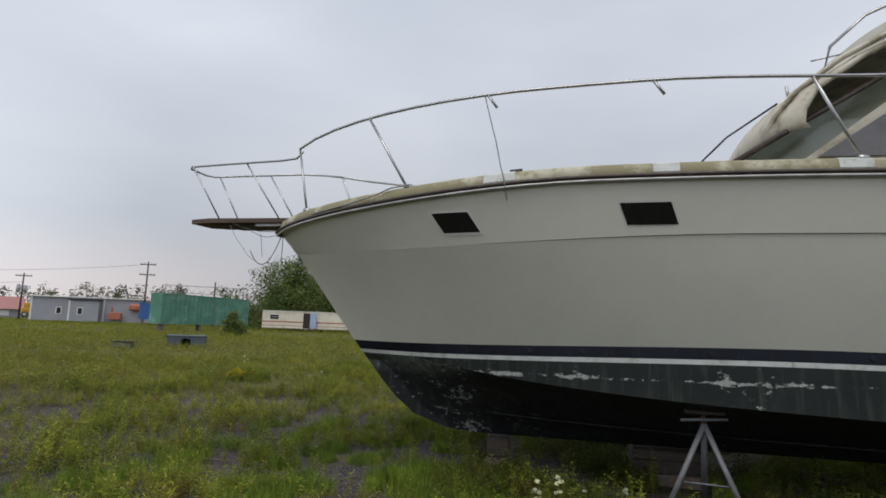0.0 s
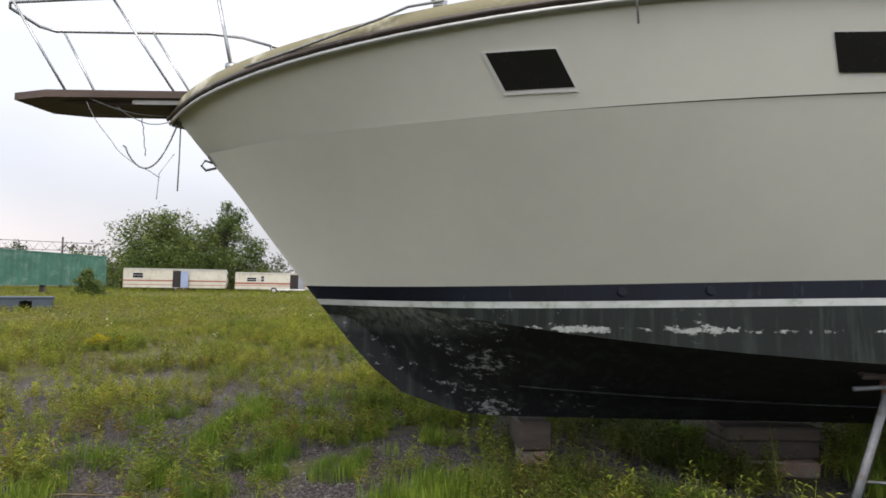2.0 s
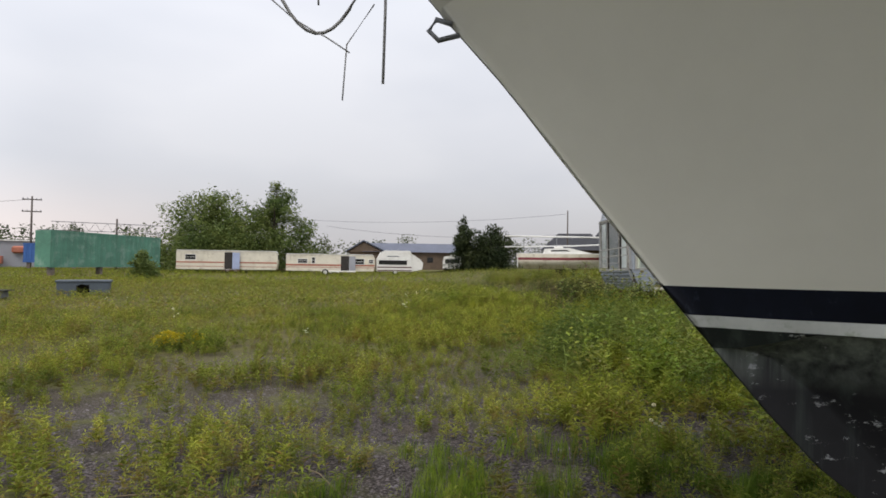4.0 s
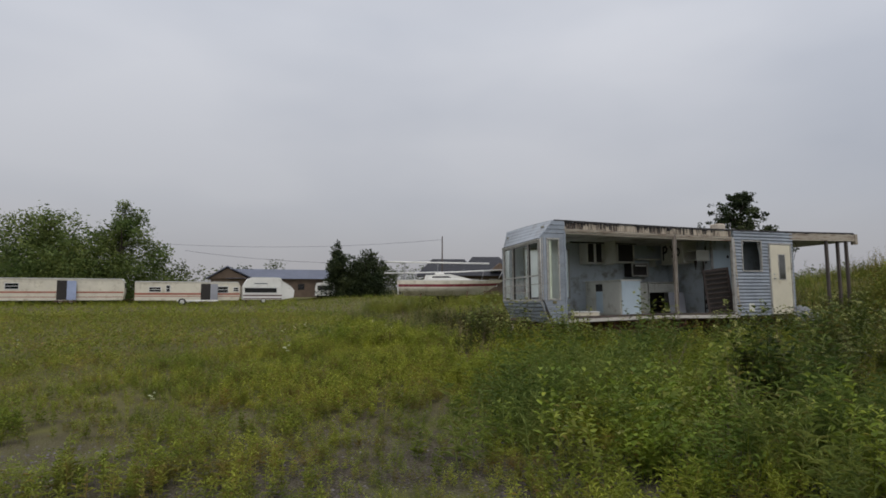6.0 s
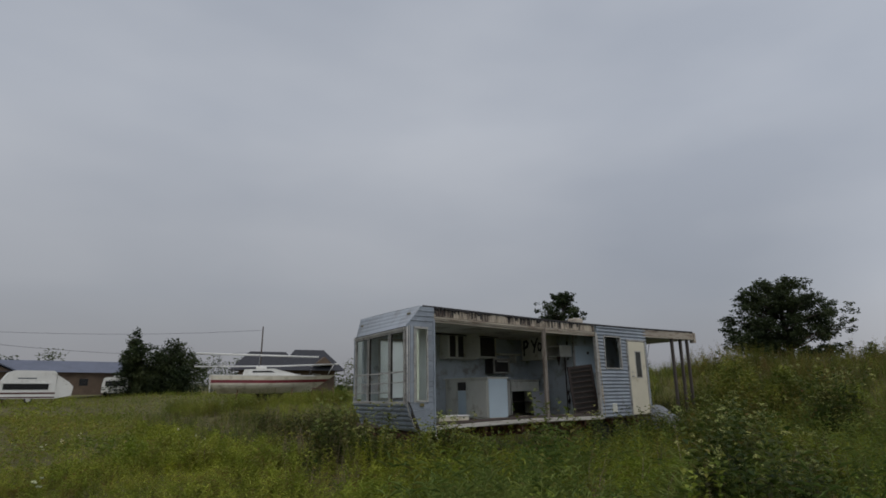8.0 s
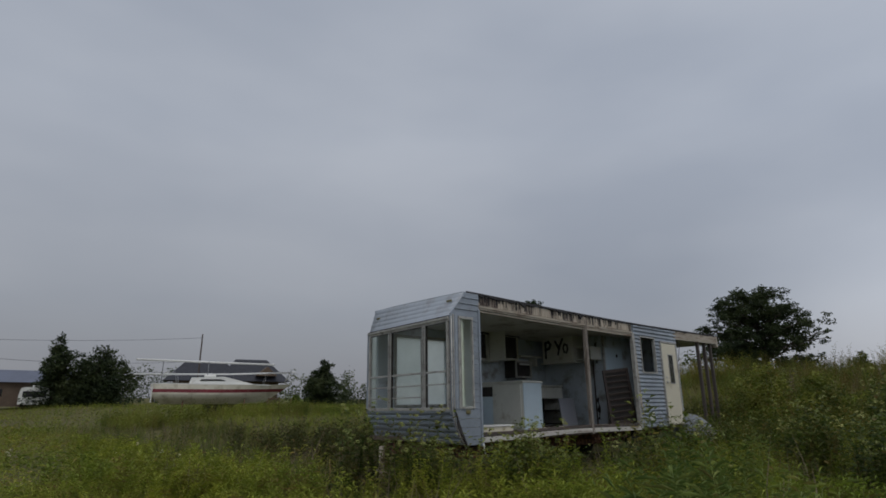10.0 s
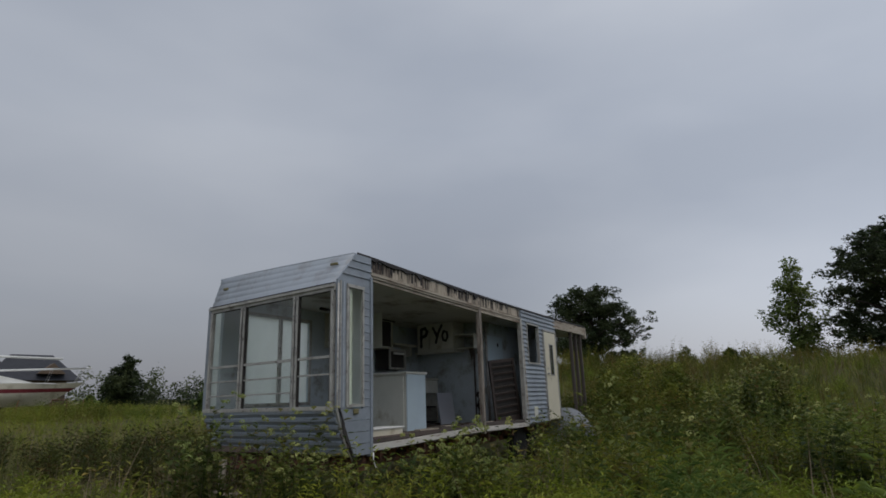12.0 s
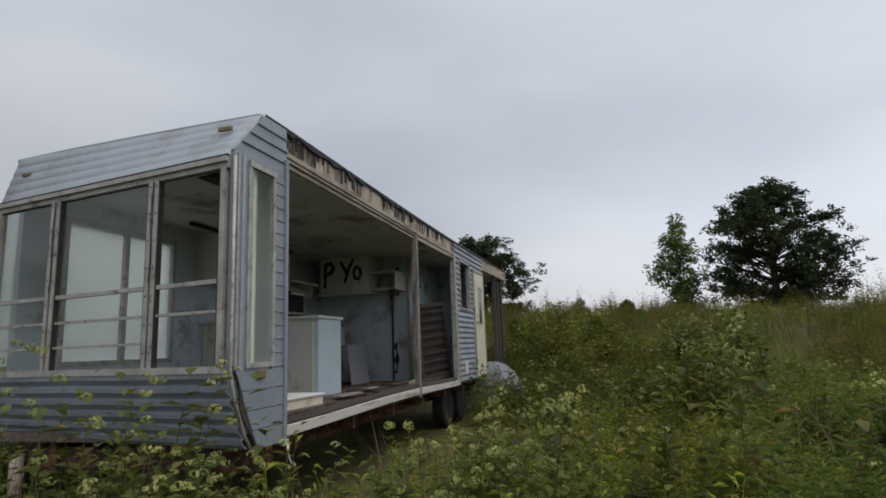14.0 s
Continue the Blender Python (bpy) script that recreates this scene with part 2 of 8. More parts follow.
def bottom_paint(name, base, scum, flake, flake_amount=0.5, bow_wear=0.0, run_amount=1.0, tide=0.0, drip=0.0):
    """Old antifouling: dark paint, pale scum running down in streaks, flaking white chips."""
    m = bpy.data.materials.new(name)
    m.use_nodes = True
    n, l = m.node_tree.nodes, m.node_tree.links
    b = n["Principled BSDF"]
    b.inputs["Roughness"].default_value = 0.62
    b.inputs["Specular IOR Level"].default_value = 0.3
    co = n.new("ShaderNodeTexCoord")

    def tex(scale, stretch, detail=6, rough=0.65):
        mp, t = n.new("ShaderNodeMapping"), n.new("ShaderNodeTexNoise")
        mp.inputs["Scale"].default_value = stretch
        t.inputs["Scale"].default_value, t.inputs["Detail"].default_value, t.inputs["Roughness"].default_value = scale, detail, rough
        l.new(co.outputs["Object"], mp.inputs[0])
        l.new(mp.outputs[0], t.inputs["Vector"])
        return t.outputs[0]

    def ramp(v, lo, hi, c0, c1):
        r = n.new("ShaderNodeValToRGB")
        e = r.color_ramp.elements
        e[0].position, e[0].color, e[1].position, e[1].color = lo, (*c0, 1), hi, (*c1, 1)
        l.new(v, r.inputs[0])
        return r.outputs[0]

    def mix(f, a, c):
        x = n.new("ShaderNodeMixRGB")
        l.new(f, x.inputs[0])
        l.new(a, x.inputs[1])
        l.new(c, x.inputs[2])
        return x.outputs[0]

    streak = ramp(tex(11, (1, 1, 0.06)), 0.50, 0.62, (0, 0, 0), (1, 1, 1))
    body = ramp(tex(3, (1, 1, 1)), 0.3, 0.7, tuple(c * 0.7 for c in base), tuple(c * 1.3 for c in base))
    pale = ramp(tex(20, (1, 1, 0.1)), 0.3, 0.7, tuple(c * 0.6 for c in scum), scum)
    run = n.new("ShaderNodeMath")
    run.operation = "MULTIPLY"
    l.new(streak, run.inputs[0])
    run.inputs[1].default_value = run_amount
    col = mix(run.outputs[0], body, pale)
    sep, nose, add = n.new("ShaderNodeSeparateXYZ"), n.new("ShaderNodeMapRange"), n.new("ShaderNodeMath")
    l.new(co.outputs["Object"], sep.inputs[0])
    if drip:
        high, fore, ragged, where = n.new("ShaderNodeMapRange"), n.new("ShaderNodeMapRange"), n.new("ShaderNodeMath"), n.new("ShaderNodeMath")
        high.inputs["From Min"].default_value, high.inputs["From Max"].default_value = 1.12, 1.38
        fore.inputs["From Min"].default_value, fore.inputs["From Max"].default_value = 2.9, 2.3
        fore.inputs["To Max"].default_value = drip
        l.new(sep.outputs["Z"], high.inputs["Value"])
        l.new(sep.outputs["X"], fore.inputs["Value"])
        ragged.operation = where.operation = "MULTIPLY"
        ragged.use_clamp = True
        lines = ramp(tex(15, (1, 1, 0.05)), 0.34, 0.62, (0.15, 0.15, 0.15), (1.6, 1.6, 1.6))
        l.new(lines, ragged.inputs[0])
        l.new(high.outputs[0], ragged.inputs[1])
        l.new(ragged.outputs[0], where.inputs[0])
        l.new(fore.outputs[0], where.inputs[1])
        col = mix(where.outputs[0], col, ramp(tex(25, (1, 1, 0.2)), 0.3, 0.7, (0.10, 0.12, 0.10), (0.26, 0.29, 0.26)))
    l.new(sep.outputs["X"], nose.inputs["Value"])
    nose.inputs["From Min"].default_value, nose.inputs["From Max"].default_value = 1.55, 2.3
    nose.inputs["To Min"].default_value, nose.inputs["To Max"].default_value = 0.25 * bow_wear, bow_wear
    fade, worn, patchy = n.new("ShaderNodeMapRange"), n.new("ShaderNodeMath"), n.new("ShaderNodeMapRange")
    fade.inputs["From Min"].default_value, fade.inputs["From Max"].default_value = 2.7, 3.6
    fade.inputs["To Min"].default_value, fade.inputs["To Max"].default_value = 1.0, 0.0
    l.new(sep.outputs["X"], fade.inputs["Value"])
    worn.operation = "MULTIPLY"
    l.new(nose.outputs[0], worn.inputs[0])
    l.new(fade.outputs[0], worn.inputs[1])
    patchy.inputs["From Min"].default_value, patchy.inputs["From Max"].default_value = 0.35, 0.65
    patchy.inputs["To Min"].default_value, patchy.inputs["To Max"].default_value = -0.12, 0.03
    l.new(tex(2.4, (1, 1, 1), 2, 0.5), patchy.inputs["Value"])
    both = n.new("ShaderNodeMath")
    l.new(worn.outputs[0], both.inputs[0])
    l.new(patchy.outputs[0], both.inputs[1])
    level, off, gap, edge, old = n.new("ShaderNodeMath"), n.new("ShaderNodeMath"), n.new("ShaderNodeMath"), n.new("ShaderNodeMapRange"), n.new("ShaderNodeMath")
    level.operation, off.operation, gap.operation = "MULTIPLY_ADD", "SUBTRACT", "ABSOLUTE"
    l.new(sep.outputs["X"], level.inputs[0])
    level.inputs[1].default_value, level.inputs[2].default_value = -0.02, -1.20
    l.new(sep.outputs["Z"], off.inputs[0])
    off.operation = "ADD"
    l.new(level.outputs[0], off.inputs[1])
    l.new(off.outputs[0], gap.inputs[0])
    l.new(gap.outputs[0], edge.inputs["Value"])
    edge.inputs["From Min"].default_value, edge.inputs["From Max"].default_value = 0.005, 0.040
    edge.inputs["To Min"].default_value, edge.inputs["To Max"].default_value = tide, 0.0
    l.new(both.outputs[0], old.inputs[0])
    l.new(edge.outputs[0], old.inputs[1])
    l.new(old.outputs[0], add.inputs[0])
    l.new(tex(11, (1, 1, 1.8), 9, 0.74), add.inputs[1])
    chips = ramp(add.outputs[0], 0.68 - 0.13 * flake_amount, 0.72 - 0.13 * flake_amount, (0, 0, 0), (1, 1, 1))
    white = ramp(tex(30, (1, 1, 1)), 0.3, 0.7, tuple(c * 0.6 for c in flake), flake)
    l.new(mix(chips, col, white), b.inputs["Base Color"])
    bp = n.new("ShaderNodeBump")
    bp.inputs["Strength"].default_value, bp.inputs["Distance"].default_value = 0.4, 0.004
    l.new(chips, bp.inputs["Height"])
    l.new(bp.outputs[0], b.inputs["Normal"])
    return m


M = {}
M["gelcoat"] = material("aged_gelcoat", (0.66, 0.65, 0.575), 0.42, var=0.05, scale=0.8, bump=0.02, bump_scale=6, spec=0.35)
M["navy"] = material("navy_stripe", (0.006, 0.008, 0.016), 0.5, spec=0.2, var=0.4, scale=4, stretch=(1, 1, 0.3), stain=(0.03, 0.04, 0.06), stain_amount=0.1, stain_scale=14)
M["waterline"] = material("white_waterline", (0.45, 0.47, 0.45), 0.5, var=0.12, scale=5, stain=(0.26, 0.29, 0.23), stain_amount=0.3, stain_scale=9)
M["scum"] = bottom_paint("scummed_bottom_paint", (0.007, 0.010, 0.009), (0.026, 0.036, 0.030), (0.36, 0.38, 0.36), 0.50, tide=0.17)
M["bottom"] = bottom_paint("black_bottom_paint", (0.010, 0.010, 0.012), (0.040, 0.052, 0.048), (0.30, 0.31, 0.32), 0.30, 0.11, 0.6, drip=0.75)
M["mossy"] = material("mossy_toe_rail", (0.42, 0.40, 0.31), 0.8, var=0.2, scale=2.2, stain=(0.21, 0.19, 0.11), stain_amount=0.62, stain_scale=3.2, bump=0.3, bump_scale=60)
M["rubrail"] = material("brown_rub_rail", (0.045, 0.030, 0.022), 0.5, var=0.35, scale=6, stain=(0.12, 0.09, 0.07), stain_amount=0.2, stain_scale=12)
M["alu"] = material("dull_aluminium", (0.46, 0.46, 0.45), 0.42, metal=0.75, var=0.18, scale=7)
M["stainless"] = material("stainless_tube", (0.40, 0.40, 0.40), 0.3, metal=0.9, var=0.2, scale=9)
M["teak"] = material("weathered_teak", (0.085, 0.055, 0.042), 0.75, var=0.35, scale=3, stretch=(0.6, 6, 6), bump=0.3, bump_scale=25)
M["void"] = material("dark_tinted_acrylic", (0.008, 0.008, 0.009), 0.25, var=0.2, scale=4)
M["cabin"] = material("stained_cabin_moulding", (0.47, 0.44, 0.36), 0.6, var=0.15, scale=1.5, stain=(0.22, 0.19, 0.13), stain_amount=0.4, stain_scale=2.5)
M["canvas"] = material("grey_canvas", (0.13, 0.13, 0.14), 0.9, var=0.15, scale=4, bump=0.2, bump_scale=80)
M["canvas_pale"] = material("faded_cream_canvas", (0.33, 0.33, 0.28), 0.9, var=0.15, scale=3, bump=0.2, bump_scale=60)
M["rope"] = material("grey_rope", (0.27, 0.27, 0.27), 0.9, var=0.3, scale=30, bump=0.5, bump_scale=150)
M["galv"] = material("galvanised_steel", (0.17, 0.18, 0.19), 0.6, metal=0.4, var=0.3, scale=7, stain=(0.14, 0.09, 0.06), stain_amount=0.15, stain_scale=8)
M["timber"] = material("wet_brown_timber", (0.048, 0.037, 0.029), 0.8, var=0.4, scale=3, stretch=(0.7, 5, 5), stain=(0.05, 0.035, 0.03), stain_amount=0.4, bump=0.4, bump_scale=30)
M["siding"] = material("faded_blue_siding", (0.262, 0.298, 0.345), 0.5, var=0.2, scale=1.6, stain=(0.20, 0.215, 0.235), stain_amount=0.28, stain_scale=3, spec=0.4, rand=0.15)
M["siding_roof"] = material("pale_grey_sheet_metal", (0.31, 0.345, 0.39), 0.5, var=0.1, scale=1.2, stain=(0.24, 0.25, 0.26), stain_amount=0.3, stain_scale=3)
M["trim"] = material("chalky_aluminium_trim", (0.385, 0.375, 0.35), 0.55, metal=0.15, var=0.25, scale=6, stain=(0.10, 0.085, 0.07), stain_amount=0.22, stain_scale=9)
M["beam"] = material("peeling_cream_timber", (0.38, 0.335, 0.27), 0.8, var=0.18, scale=2, stretch=(0.5, 4, 4), stain=(0.12, 0.075, 0.05), stain_amount=0.32, stain_scale=4, bump=0.4, bump_scale=40)
M["fascia"] = material("stripped_fascia", (0.44, 0.38, 0.30), 0.85, var=0.2, scale=3, stretch=(4.0, 1, 0.5), stain=(0.035, 0.022, 0.018), stain_amount=0.45, stain_scale=2.4, bump=0.4, bump_scale=30)
M["pale_edge"] = material("weathered_white_edging", (0.52, 0.50, 0.46), 0.75, var=0.15, scale=2, stretch=(0.5, 4, 4), stain=(0.20, 0.16, 0.13), stain_amount=0.25, stain_scale=4, bump=0.3, bump_scale=40)
M["weathered"] = material("grey_weathered_timber", (0.25, 0.22, 0.19), 0.85, var=0.25, scale=3, stretch=(4, 4, 0.5), stain=(0.09, 0.065, 0.05), stain_amount=0.35, stain_scale=5, bump=0.4, bump_scale=40)
M["tar"] = material("torn_roof_tar", (0.022, 0.020, 0.021), 0.9, var=0.4, scale=9, bump=0.5, bump_scale=50)
M["wallblue"] = material("pale_blue_panelling", (0.46, 0.52, 0.56), 0.7, var=0.1, scale=1.2, stain=(0.22, 0.22, 0.20), stain_amount=0.3, stain_scale=2.2)
M["ceil"] = material("water_stained_ceiling", (0.50, 0.50, 0.46), 0.8, var=0.12, scale=1.0, stain=(0.18, 0.15, 0.11), stain_amount=0.25, stain_scale=1.6)
M["planks"] = material("rotten_floor_boards", (0.13, 0.095, 0.08), 0.85, var=0.4, scale=3, stretch=(1, 5, 5), stain=(0.22, 0.20, 0.18), stain_amount=0.10, rand=0.55, bump=0.3, bump_scale=30)
M["cab_white"] = material("yellowed_cabinet_paint", (0.56, 0.56, 0.50), 0.55, var=0.08, scale=2, stain=(0.36, 0.33, 0.26), stain_amount=0.2, stain_scale=3)
M["cab_blue"] = material("pale_blue_cabinet_end", (0.47, 0.57, 0.63), 0.5, var=0.06, scale=2)
# near-black: shade of hollows put into colour; also joints, gaskets and screws
M["dark_in"] = material("hollow_shade_and_dark_trim", (0.03, 0.026, 0.024), 0.9, var=0.3, scale=5)
M["slat"] = material("dark_brown_slats", (0.042, 0.030, 0.026), 0.7, var=0.3, scale=5, stretch=(1, 1, 6))
M["door"] = material("cream_door_paint", (0.60, 0.56, 0.44), 0.55, var=0.07, scale=2, stain=(0.40, 0.35, 0.24), stain_amount=0.15, stain_scale=3)
M["rust"] = material("rusty_steel", (0.060, 0.030, 0.022), 0.85, metal=0.15, var=0.4, scale=6, stain=(0.20, 0.09, 0.05), stain_amount=0.4, stain_scale=8, bump=0.4, bump_scale=60)
M["spray"] = material("black_spray_paint", (0.012, 0.012, 0.013), 0.8, var=0.3, scale=12)
M["amber"] = material("amber_marker_lens", (0.16, 0.14, 0.06), 0.45, var=0.2, scale=20)
M["concrete"] = material("rubble_concrete", (0.17, 0.145, 0.125), 0.9, var=0.3, scale=5, stain=(0.15, 0.09, 0.06), stain_amount=0.3, bump=0.5, bump_scale=30)
M["tarp"] = material("pale_grey_fibreglass", (0.20, 0.22, 0.25), 0.6, var=0.15, scale=2, stain=(0.2, 0.2, 0.18), stain_amount=0.25)
M["caravan"] = material("cream_caravan_skin", (0.60, 0.565, 0.47), 0.5, var=0.1, scale=0.9, stain=(0.38, 0.34, 0.26), stain_amount=0.25, stain_scale=1.2)
M["caravan_white"] = material("white_caravan_skin", (0.66, 0.66, 0.63), 0.5, var=0.08, scale=0.9, stain=(0.42, 0.41, 0.37), stain_amount=0.2, stain_scale=1.4)
M["stripe_red"] = material("faded_red_stripe", (0.36, 0.12, 0.075), 0.6, var=0.2, scale=2)
M["maroon"] = material("maroon_boat_stripe", (0.17, 0.022, 0.032), 0.5, var=0.2, scale=2)
M["stripe_brown"] = material("brown_stripe", (0.10, 0.045, 0.04), 0.6, var=0.2, scale=2)
M["container"] = material("green_sheet_metal", (0.075, 0.22, 0.155), 0.6, var=0.25, scale=0.7, stain=(0.18, 0.30, 0.24), stain_amount=0.3, stain_scale=1.0)
M["blue_box"] = material("blue_sheet_metal", (0.030, 0.105, 0.32), 0.55, var=0.2, scale=1)
M["grey_wall"] = material("grey_cladding", (0.27, 0.28, 0.31), 0.7, var=0.08, scale=0.6)
M["white_trim"] = material("white_trim_paint", (0.66, 0.66, 0.64), 0.6, var=0.08, scale=1)
M["red_roof"] = material("red_metal_roof", (0.30, 0.125, 0.115), 0.6, var=0.15, scale=0.3)
M["dark_roof"] = material("dark_shingle_roof", (0.028, 0.030, 0.038), 0.85, var=0.2, scale=1.5)
M["slate_roof"] = material("blue_grey_metal_roof", (0.10, 0.115, 0.16), 0.6, var=0.15, scale=0.5)
M["brown_wall"] = material("brown_boarded_wall", (0.12, 0.085, 0.06), 0.85, var=0.25, scale=1)
M["plastic_grey"] = material("blue_grey_tank_plastic", (0.062, 0.080, 0.100), 0.6, var=0.15, scale=2)
M["pole"] = material("weathered_pole_wood", (0.075, 0.062, 0.055), 0.9, var=0.25, scale=2, stretch=(4, 4, 0.4))
M["wire"] = material("black_cable", (0.02, 0.02, 0.022), 0.8, var=0.2, scale=3)
M["tyre"] = material("black_tyre", (0.02, 0.02, 0.02), 0.85, var=0.3, scale=6)
M["rim"] = material("white_wheel_rim", (0.5, 0.5, 0.48), 0.5, var=0.15, scale=6)
M["bark"] = material("grey_brown_bark", (0.070, 0.055, 0.045), 0.9, var=0.35, scale=3, stretch=(3, 3, 0.5), bump=0.6, bump_scale=20)
M["yellow_machine"] = material("yellow_machine_paint", (0.60, 0.34, 0.03), 0.5, var=0.15, scale=2)
M["glass"] = glass_material("dusty_window_glass", dirt=0.07)
M["frosted"] = frosted_material("milky_frosted_glass")
M["glass_dark"] = glass_material("smoked_window_glass", (0.10, 0.10, 0.11), 0.04, 0.12)
M["pebble"] = material("grey_gravel", (0.165, 0.150, 0.165), 0.85, var=0.4, scale=8, island=0.55)
M["stick"] = material("dry_stalk", (0.22, 0.17, 0.11), 0.9, var=0.3, scale=6, island=0.4)
M["weed"] = leaf_material("yellow_green_weed", (0.165, 0.205, 0.036), (0.285, 0.318, 0.066), (0.29, 0.18, 0.085), 0.6, 0.18, 4.0, 0.62, (0.215, 0.135, 0.055))
M["weed_tip"] = leaf_material("bright_weed_tips", (0.235, 0.290, 0.048), (0.340, 0.380, 0.080), None, 0.6, 0.0, 4.0)
M["dock"] = leaf_material("dark_dock_leaf", (0.040, 0.055, 0.022), (0.090, 0.100, 0.036), (0.095, 0.048, 0.030), 0.8, 0.3)
# darker gelcoat tone painting the shadow line under the knuckle
M["step_shade"] = material("shadow_line_gelcoat", (0.17, 0.16, 0.13), 0.8, var=0.3, scale=3)
M["weed_green"] = leaf_material("fresh_green_weed", (0.180, 0.232, 0.034), (0.310, 0.352, 0.060), (0.25, 0.20, 0.08), 0.6, 0.12, 2.6, 0.45)
M["horsetail"] = leaf_material("fine_green_horsetail", (0.120, 0.200, 0.030), (0.225, 0.315, 0.052), (0.22, 0.20, 0.07), 0.6, 0.1, 6.0)
M["grass"] = leaf_material("tall_meadow_grass", (0.098, 0.130, 0.032), (0.178, 0.200, 0.058), (0.25, 0.175, 0.085), 0.35, 0.16, 1.6, 0.5, (0.19, 0.125, 0.06))
M["bush"] = leaf_material("broad_green_leaf", (0.054, 0.088, 0.023), (0.138, 0.166, 0.042), (0.20, 0.16, 0.06), 0.8, 0.12, 3.5, 0.35, (0.14, 0.075, 0.04))
M["willow"] = leaf_material("light_green_long_leaf", (0.150, 0.220, 0.072), (0.275, 0.335, 0.126), (0.21, 0.19, 0.08), 0.5, 0.1, 3.0)
M["sapling"] = leaf_material("light_green_sapling", (0.150, 0.228, 0.038), (0.282, 0.352, 0.070), (0.22, 0.19, 0.06), 0.8, 0.1, 3.0, 0.3)
M["thicket"] = leaf_material("dark_dogwood_leaf", (0.042, 0.072, 0.020), (0.110, 0.140, 0.036), (0.16, 0.11, 0.05), 0.8, 0.1, 3.5, 0.3, (0.12, 0.065, 0.035))
M["field_green"] = leaf_material("open_field_green", (0.140, 0.188, 0.037), (0.245, 0.283, 0.062), (0.26, 0.20, 0.08), 0.2, 0.15, 0.7, 0.4)
M["rod"] = leaf_material("yellow_brown_goldenrod", (0.098, 0.118, 0.028), (0.190, 0.195, 0.050), (0.27, 0.17, 0.08), 0.25, 0.2, 0.8, 0.75, (0.185, 0.115, 0.05))
M["willow_bush"] = leaf_material("yellow_green_willow", (0.100, 0.135, 0.028), (0.190, 0.215, 0.050), (0.23, 0.18, 0.07), 0.6, 0.12, 2.2, 0.25)
M["heads"] = leaf_material("yellow_green_flower_heads", (0.30, 0.34, 0.11), (0.44, 0.46, 0.20), (0.24, 0.22, 0.09), 1.0, 0.2, 0)
M["blossom"] = leaf_material("pale_yellow_blossom", (0.36, 0.39, 0.14), (0.50, 0.51, 0.24), (0.32, 0.30, 0.14), 1.0, 0.2, 0)
M["daisy"] = leaf_material("white_blossom", (0.62, 0.62, 0.58), (0.75, 0.75, 0.70), None, 1.0, 0.0)
M["yellow"] = leaf_material("bright_yellow_blossom", (0.46, 0.36, 0.02), (0.62, 0.48, 0.03), None, 1.0, 0.0)
M["foliage"] = leaf_material("tree_foliage", (0.080, 0.125, 0.042), (0.172, 0.215, 0.080), None, 0.25, 0.0, plant=0.9)
M["foliage_dark"] = leaf_material("dark_tree_foliage", (0.026, 0.041, 0.023), (0.064, 0.084, 0.042), None, 0.3, 0.0, plant=0.9)
# air haze painted into the leaf colour: paler, greyer greens
M["foliage_haze"] = leaf_material("hazed_tree_foliage", (0.075, 0.098, 0.062), (0.120, 0.145, 0.088), None, 0.1, 0.0, plant=0.9)


